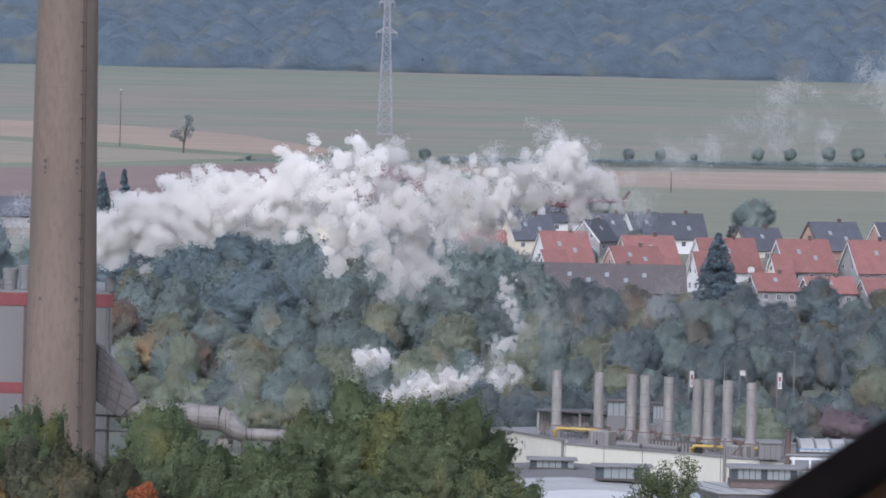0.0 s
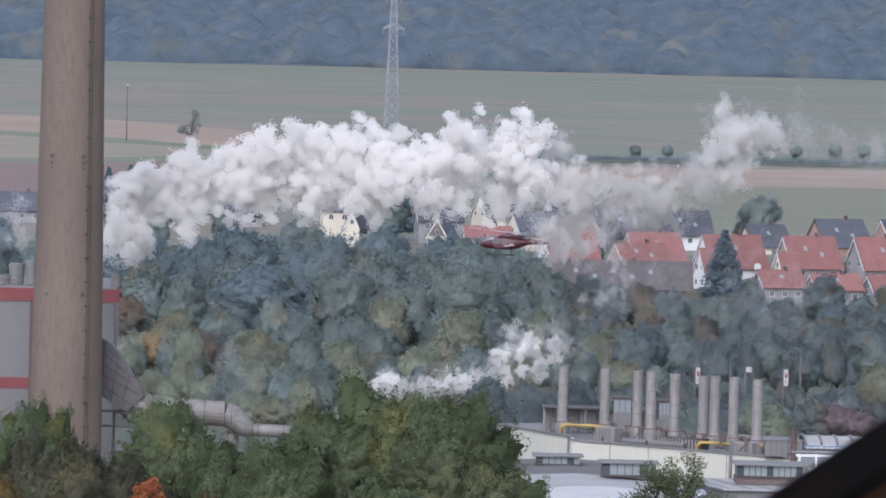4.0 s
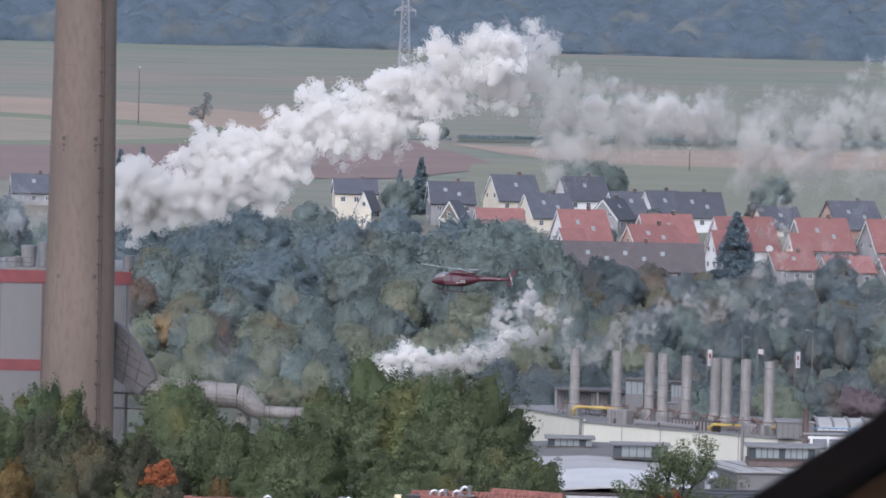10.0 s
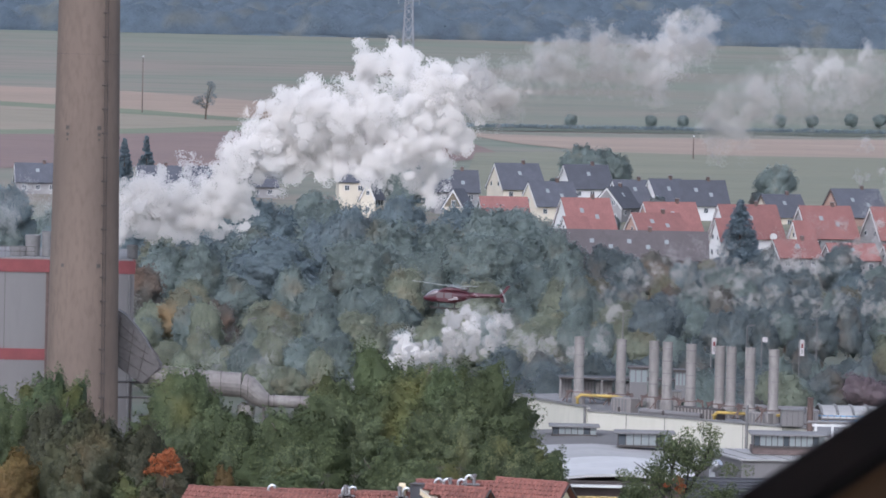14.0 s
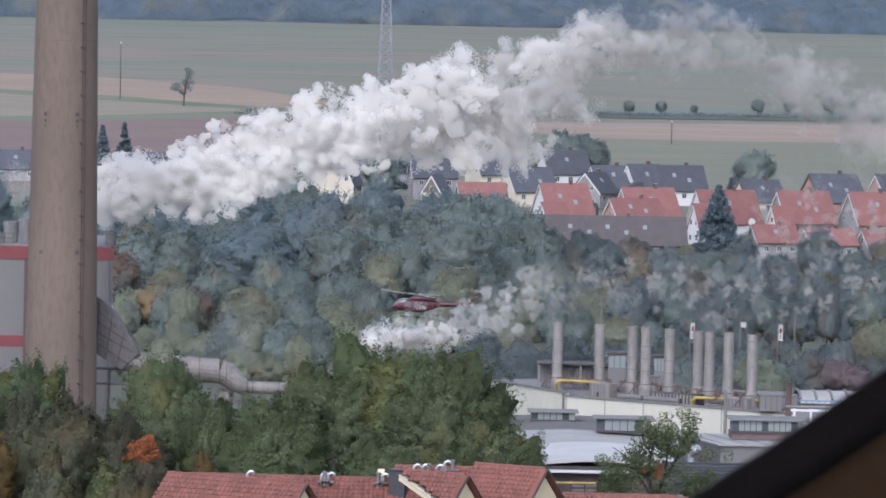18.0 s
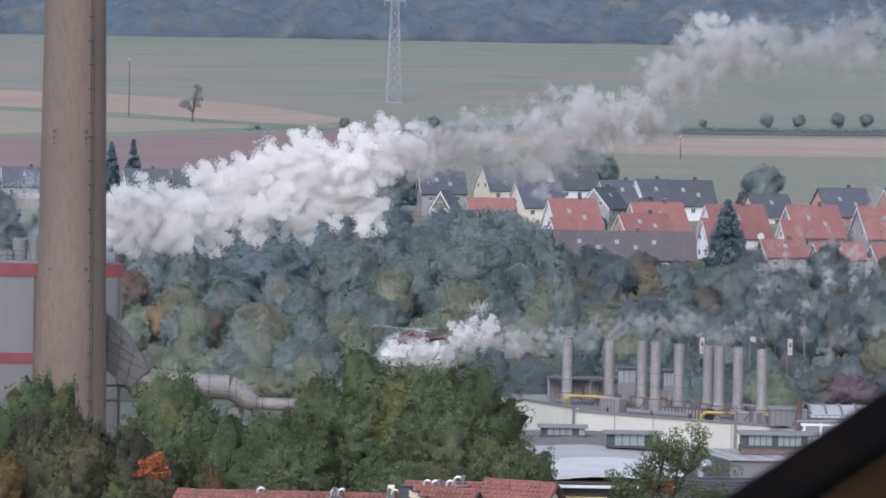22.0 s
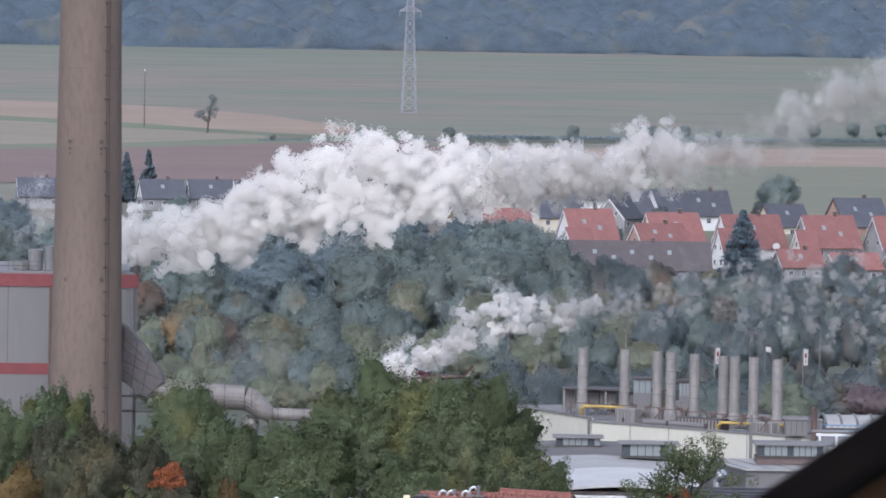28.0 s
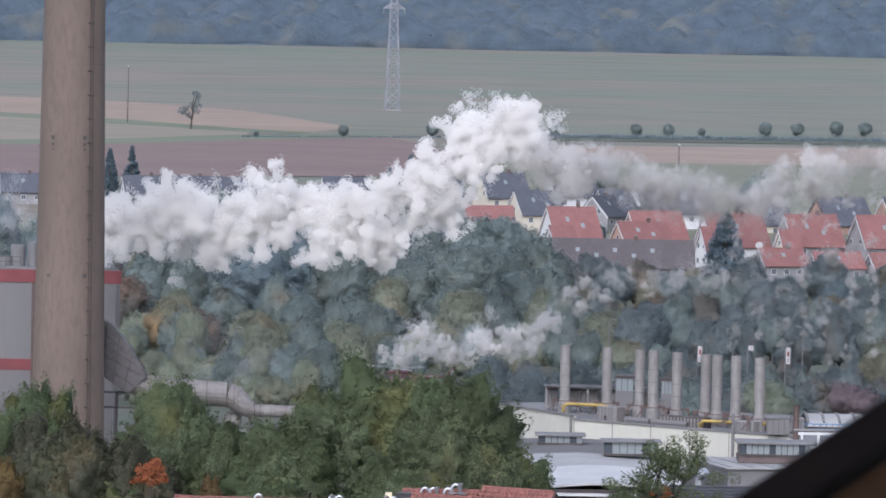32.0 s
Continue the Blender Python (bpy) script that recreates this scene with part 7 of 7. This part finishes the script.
    drift_high(14.36, (17, -24.1, 26.4, 4.1, 1), (19, -16, 27.2, 4.9, 1), (21, -7.9, 29, 3, 0.86), (23, 0.1, 31.1, 2.6, 0.87), (25, 8.3, 31, 3.5, 0.94), (28, 20.4, 31.1, 3.5, 0.77), (30, 28.6, 29.9, 2.7, 0.61), (32, 36.8, 28.2, 2.4, 0.36))
    drift_high(15.36, (17, -28.2, 25.1, 3.6, 1), (19, -20.1, 26.6, 4.4, 1), (21, -12, 28, 5.1, 1), (23, -3.9, 28.3, 5.9, 1), (25, 4.2, 30.3, 3.9, 1), (28, 16.4, 29.9, 2.9, 0.71), (30, 24.5, 29, 2.4, 0.47), (32, 32.7, 27, 2.2, 0.22))
    drift_high(16.36, (17, -32.2, 23.8, 2.4, 1), (19, -24.1, 26.1, 4, 1), (21, -16, 27.5, 5.2, 1), (23, -7.9, 26.7, 5.5, 1), (25, 0.2, 29.2, 4, 1), (28, 12.4, 29.2, 2.7, 0.78), (30, 20.5, 28.4, 2.1, 0.43), (32, 28.7, 26.6, 2.1, 0.19))
    drift_high(17.36, (19, -28.2, 24.9, 3.4, 1), (21, -20.1, 26.3, 4.8, 1), (23, -11.9, 26.1, 5.1, 1), (25, -3.9, 28.1, 4.6, 1), (28, 8.3, 29.1, 3.1, 0.85), (30, 16.4, 28.2, 2, 0.51), (32, 24.6, 27.4, 2.3, 0.28))
    drift_high(18.36, (19, -32.2, 22.6, 2.6, 1), (21, -24.1, 25.1, 4.5, 1), (23, -16, 26.1, 4.9, 1), (25, -7.9, 26.8, 4.3, 1), (28, 4.2, 29.1, 3.6, 0.92), (30, 12.4, 28.3, 2.2, 0.65), (32, 20.5, 28.7, 2.2, 0.39))
    drift_high(19.36, (21, -28.1, 24, 4.2, 1), (23, -20, 24.8, 4.9, 1), (25, -11.9, 26.2, 4.5, 1), (28, 0.2, 28.7, 4.2, 0.99), (30, 8.3, 28.9, 2.8, 0.7), (32, 16.4, 30, 2.1, 0.5))
    drift_high(20.36, (21, -32.2, 22.6, 2.9, 1), (23, -24.1, 24.3, 4.7, 1), (25, -16, 26.1, 5.2, 1), (28, -3.9, 28.3, 4.3, 1), (30, 4.2, 29.9, 3.5, 0.76), (32, 12.3, 29.7, 3.2, 0.67))
    drift_high(21.36, (23, -28.1, 23.9, 4, 1), (25, -20.1, 25.6, 4.8, 1), (28, -7.9, 28.2, 6.2, 1), (30, 0.1, 32, 4, 1), (32, 8.2, 33.7, 3.5, 1))
    drift_high(22.36, (23, -32.2, 22.4, 2.5, 1), (25, -24.1, 24.6, 4.4, 1), (28, -12, 27.2, 6.3, 1), (30, -3.9, 30.7, 5.5, 1), (32, 4.2, 31.6, 5.1, 1))
    drift_high(23.36, (25, -28.1, 23.3, 3.8, 1), (28, -16, 26.3, 4.7, 1), (30, -7.9, 27.9, 5.7, 1), (32, 0.2, 27.4, 4.6, 1))
    drift_high(24.36, (25, -32.2, 22.1, 2.7, 1), (28, -20, 24.7, 3.6, 1), (30, -11.9, 25.3, 4.2, 1), (32, -3.8, 24.5, 4.6, 1))
    drift_high(25.36, (28, -24.1, 22.8, 2.9, 1), (30, -16, 24.3, 4.1, 1), (32, -7.8, 23.6, 4.2, 1))
    drift_high(26.36, (28, -28.1, 22.2, 3.1, 1), (30, -20, 23.7, 3.8, 1), (32, -11.9, 23.8, 4.1, 1))
    drift_high(27.36, (28, -32.2, 21.9, 2.8, 1), (30, -24.1, 23.4, 3.3, 1), (32, -16, 24.7, 4.3, 1))
    drift_high(28.36, (30, -28.1, 23.2, 3.4, 1), (32, -20, 23.8, 3.9, 1))
    drift_high(29.36, (30, -32.2, 22.7, 3.1, 1), (32, -24.1, 23.6, 4.1, 1))
    drift_high(30.36, (32, -28.1, 23.7, 4.3, 1))
    drift_high(31.36, (32, -32.2, 22.9, 3.4, 1))
    drift_low(-12.78, (0, 33.3, 14.3, 2.7, 0.05))
    drift_low(-11.88, (0, 30.4, 13.7, 2.6, 0.07))
    drift_low(-10.98, (0, 27.5, 13.1, 2.6, 0.08))
    drift_low(-10.08, (0, 24.7, 12.5, 2.5, 0.09), (3, 34.1, 17.3, 4.3, 0.03))
    drift_low(-9.18, (0, 21.8, 12.6, 2.9, 0.1), (3, 31.3, 17.2, 4.3, 0.03))
    drift_low(-8.28, (0, 18.9, 12.7, 3.3, 0.1), (3, 28.4, 17.1, 4.3, 0.03))
    drift_low(-7.38, (0, 16, 12.1, 4.2, 0.17), (3, 25.5, 17, 4.3, 0.03), (6, 35.1, 16.5, 3.6, 0.04))
    drift_low(-6.48, (0, 13.2, 10.9, 5.6, 0.36), (3, 22.6, 16.5, 4.7, 0.06), (6, 32.3, 15.7, 3.7, 0.06))
    drift_low(-5.58, (0, 10.3, 9.7, 7.1, 0.55), (3, 19.8, 15.9, 5.3, 0.13), (6, 29.4, 14.9, 3.8, 0.08))
    drift_low(-4.68, (0, 7.6, 3.3, 2.2, 0.7), (3, 17, 13.2, 4.9, 0.23), (6, 26.5, 14.1, 3.9, 0.1))
    drift_low(-3.78, (0, 4.7, 3.4, 2.4, 0.86), (3, 14.3, 5.7, 2.5, 0.37), (6, 23.7, 11.9, 3.5, 0.16), (9, 33.3, 11.8, 3.1, 0.09))
    drift_low(-2.88, (0, 1.8, 2.8, 2.1, 0.9), (3, 11.4, 6, 3.4, 0.83), (6, 20.9, 8.6, 2.8, 0.38), (9, 30.5, 10.7, 3.2, 0.14))
    drift_low(-1.98, (0, -1, 1.9, 1.5, 0.86), (3, 8.5, 5.6, 3.6, 0.9), (6, 18.1, 6.7, 3.3, 0.53), (9, 27.6, 9.7, 3.2, 0.17), (11, 34, 11.9, 2.8, 0.03))
    drift_low(-1.08, (0, -3.9, 1.2, 1.1, 0.8), (3, 5.6, 5, 3.4, 0.89), (6, 15.2, 4.5, 3.3, 0.63), (9, 24.7, 9.1, 2.6, 0.14), (11, 31.1, 10.9, 2.7, 0.05))
    drift_low(-0.18, (3, 2.8, 3.6, 2.2, 0.8), (6, 12.4, 1.9, 2.9, 0.7), (9, 21.9, 6.8, 2.4, 0.17), (11, 28.2, 9.9, 2.6, 0.07), (13, 34.6, 11.8, 3.2, 0.12))
    drift_low(0.72, (3, -0.1, 2.3, 0.9, 0.71), (6, 9.6, 1.3, 2.5, 0.7), (9, 19.1, 4.1, 2.3, 0.22), (11, 25.4, 8.9, 2.5, 0.1), (13, 31.7, 12.3, 3.3, 0.12))
    drift_low(1.62, (3, -3, 2, 0.8, 0.7), (6, 6.7, 2, 2, 0.65), (9, 16.3, 2.6, 2.3, 0.28), (11, 22.5, 8.9, 2.8, 0.11), (13, 28.8, 12.8, 3.4, 0.11))
    drift_low(2.52, (3, -5.8, 1.9, 0.8, 0.7), (6, 3.8, 2.8, 1.5, 0.6), (9, 13.4, 2, 2.1, 0.37), (11, 19.6, 9.7, 3.3, 0.11), (13, 25.9, 13.2, 3.5, 0.11))
    drift_low(3.42, (6, 0.9, 3.5, 2.1, 0.79), (9, 10.4, 5.5, 3.3, 0.57), (11, 16.7, 10.9, 4.3, 0.29), (13, 23, 13.7, 3.5, 0.11), (17, 36, 9.1, 4.3, 0.03))
    drift_low(4.32, (6, -2, 3.7, 2.4, 0.9), (9, 7.5, 8.4, 4.5, 0.77), (11, 13.8, 10.4, 5.1, 0.63), (13, 20.2, 12.9, 3.7, 0.22), (17, 33.1, 9.1, 4.3, 0.03))
    drift_low(5.22, (6, -4.9, 3.3, 2.1, 0.89), (9, 4.6, 7.3, 4.3, 0.9), (11, 11, 6.5, 3.9, 0.7), (13, 17.4, 8.7, 3.9, 0.35), (17, 30.2, 9, 4.3, 0.03))
    drift_low(6.12, (9, 1.8, 4, 2.6, 0.87), (11, 8.2, 4.3, 2.3, 0.7), (13, 14.7, 2.6, 3.7, 0.41), (17, 27.3, 8.9, 4.3, 0.03), (19, 33.7, 11.6, 3.6, 0.03))
    drift_low(7.02, (9, -1, 2.3, 1.4, 0.8), (11, 5.3, 3.6, 1.9, 0.7), (13, 11.8, 2.6, 2.4, 0.36), (17, 24.4, 8.8, 4.3, 0.03), (19, 30.8, 11.3, 3.7, 0.04))
    drift_low(7.92, (9, -3.9, 2.5, 1.4, 0.8), (11, 2.5, 3.2, 1.7, 0.74), (13, 8.9, 2.8, 1.9, 0.35), (17, 21.5, 8.8, 4.3, 0.05), (19, 27.9, 10.9, 3.7, 0.04), (21, 34.5, 5.1, 2.8, 0.03))
    drift_low(8.82, (11, -0.4, 3.5, 2.1, 0.84), (13, 6, 3.3, 2.1, 0.47), (17, 18.7, 8.7, 4.3, 0.06), (19, 25, 10.5, 3.8, 0.05), (21, 31.6, 5, 2.8, 0.03))
    drift_low(9.72, (11, -3.3, 3.8, 2.3, 0.9), (13, 3.1, 4.7, 3, 0.71), (17, 15.8, 8.5, 4.4, 0.13), (19, 22.2, 10.2, 3.8, 0.07), (21, 28.7, 5, 2.8, 0.03), (23, 35, 10.3, 2.7, 0.02))
    drift_low(10.62, (11, -6.2, 4, 2.4, 0.9), (13, 0.2, 5.6, 3.6, 0.85), (17, 12.9, 8.1, 4.8, 0.38), (19, 19.3, 9.8, 3.8, 0.1), (21, 25.8, 4.9, 2.8, 0.03), (23, 32.1, 9.8, 2.5, 0.03))
    drift_low(11.52, (13, -2.7, 4.9, 3.2, 0.84), (17, 10, 7.4, 5.1, 0.57), (19, 16.4, 9.5, 3.9, 0.14), (21, 22.9, 4.8, 2.8, 0.04), (23, 29.2, 9.2, 2.4, 0.04), (25, 35.6, 10.4, 3.6, 0.03))
    drift_low(12.42, (13, -5.5, 2.1, 1.1, 0.8), (17, 7.2, 6.6, 5.3, 0.7), (19, 13.6, 7.5, 4.2, 0.29), (21, 20, 4.8, 2.8, 0.06), (23, 26.4, 8.6, 2.3, 0.05), (25, 32.7, 10.3, 3.6, 0.03))
    drift_low(13.32, (17, 4.3, 4.7, 3.9, 0.7), (19, 10.7, 5.3, 5, 0.5), (21, 17.2, 4.7, 2.8, 0.07), (23, 23.5, 8, 2.1, 0.05), (25, 29.8, 10.2, 3.6, 0.03))
    drift_low(14.22, (17, 1.5, 3.1, 2.6, 0.74), (19, 7.8, 5.6, 5.1, 0.55), (21, 14.3, 4.2, 2.8, 0.18), (23, 20.6, 7.4, 2, 0.09), (25, 27, 10.2, 3.6, 0.03))
    drift_low(15.12, (17, -1.4, 2.3, 1.8, 0.82), (19, 5, 3.8, 2.2, 0.8), (21, 11.4, 3.5, 2.8, 0.41), (23, 17.8, 6.9, 1.8, 0.13), (25, 24.1, 10.1, 3.6, 0.03), (28, 33.6, 12.9, 4, 0.03))
    drift_low(16.02, (17, -4.3, 2.6, 1.9, 0.89), (19, 2.1, 3.1, 1.8, 0.8), (21, 8.5, 3.7, 3.1, 0.61), (23, 14.9, 5.8, 2.3, 0.29), (25, 21.2, 9.9, 3.4, 0.09), (28, 30.8, 12.3, 4.1, 0.04))
    drift_low(16.92, (19, -0.7, 2.9, 1.7, 0.83), (21, 5.7, 3.6, 2.9, 0.64), (23, 12, 4.5, 3.1, 0.58), (25, 18.3, 9.7, 3.3, 0.19), (28, 27.9, 11.6, 4.1, 0.05), (30, 34.3, 13.1, 4.3, 0.05))
    drift_low(17.82, (19, -3.6, 3, 1.9, 0.9), (21, 2.7, 4.7, 3.4, 0.72), (23, 9.1, 7, 2.8, 0.66), (25, 15.4, 9.7, 3.4, 0.21), (28, 25, 10.9, 4.2, 0.07), (30, 31.4, 13, 4.3, 0.05))
    drift_low(18.72, (21, -0.1, 4, 2.9, 0.8), (23, 6.2, 6.6, 2.2, 0.63), (25, 12.6, 8.8, 3.3, 0.2), (28, 22.1, 10.6, 3.6, 0.12), (30, 28.5, 13, 4.3, 0.05), (32, 34.9, 14.1, 2.7, 0.06))
    drift_low(19.62, (21, -3, 2.4, 1.8, 0.87), (23, 3.4, 3.1, 1.9, 0.56), (25, 9.8, 6.5, 2.8, 0.33), (28, 19.3, 10.5, 2.6, 0.25), (30, 25.6, 12.9, 4.3, 0.05), (32, 32, 13.9, 2.5, 0.08))
    drift_low(20.52, (21, -5.8, 1.7, 1.3, 0.9), (23, 0.5, 4.3, 2.6, 0.88), (25, 6.9, 5.7, 3, 0.71), (28, 16.4, 10.4, 1.6, 0.41), (30, 22.7, 12.5, 3.9, 0.09), (32, 29.1, 13.7, 2.4, 0.1))
    drift_low(21.42, (23, -2.4, 3.7, 2.2, 0.9), (25, 4, 5.7, 3.4, 0.9), (28, 13.5, 9.1, 2.3, 0.65), (30, 19.9, 11.9, 3.2, 0.19), (32, 26.2, 13.5, 2.2, 0.12))
    drift_low(22.32, (23, -5.2, 2.8, 1.6, 0.9), (25, 1.1, 5.2, 3.4, 0.9), (28, 10.7, 8.5, 3.3, 0.83), (30, 17, 11.3, 2.5, 0.34), (32, 23.4, 13.3, 2.3, 0.15))
    drift_low(23.22, (25, -1.7, 4.7, 2.9, 0.9), (28, 7.8, 9.5, 3.4, 0.9), (30, 14.1, 10.9, 3.3, 0.55), (32, 20.5, 13.2, 3.2, 0.25))
    drift_low(24.12, (25, -4.6, 3.7, 2.2, 0.9), (28, 4.9, 8.9, 3.7, 0.9), (30, 11.2, 10.6, 4.3, 0.79), (32, 17.6, 11.4, 2.9, 0.36))
    drift_low(25.02, (28, 2, 7.2, 3.3, 0.9), (30, 8.4, 9.6, 4.6, 0.86), (32, 14.8, 8.1, 1.7, 0.5))
    drift_low(25.92, (28, -0.8, 4.6, 2.1, 0.9), (30, 5.5, 8.1, 4.4, 0.89), (32, 12, 6, 2.8, 0.66))
    drift_low(26.82, (28, -3.6, 3.5, 2, 0.9), (30, 2.7, 6.8, 4, 0.89), (32, 9.1, 5.3, 3.2, 0.7))
    drift_low(27.72, (30, -0.2, 5.9, 3.1, 0.85), (32, 6.3, 5.3, 2.4, 0.68))
    drift_low(28.62, (30, -3, 4.9, 2.2, 0.8), (32, 3.4, 3.6, 1.7, 0.48))
    drift_low(29.52, (30, -5.9, 4.3, 2.1, 0.86), (32, 0.5, 4.4, 2.6, 0.54))
    drift_low(30.42, (32, -2.4, 5.4, 3.5, 0.67))
    drift_low(31.32, (32, -5.2, 3.2, 2, 0.6))
    build_side_wisps()
    for ob, keys in STEAM_ROWS:
        walk(ob, keys)


motions()
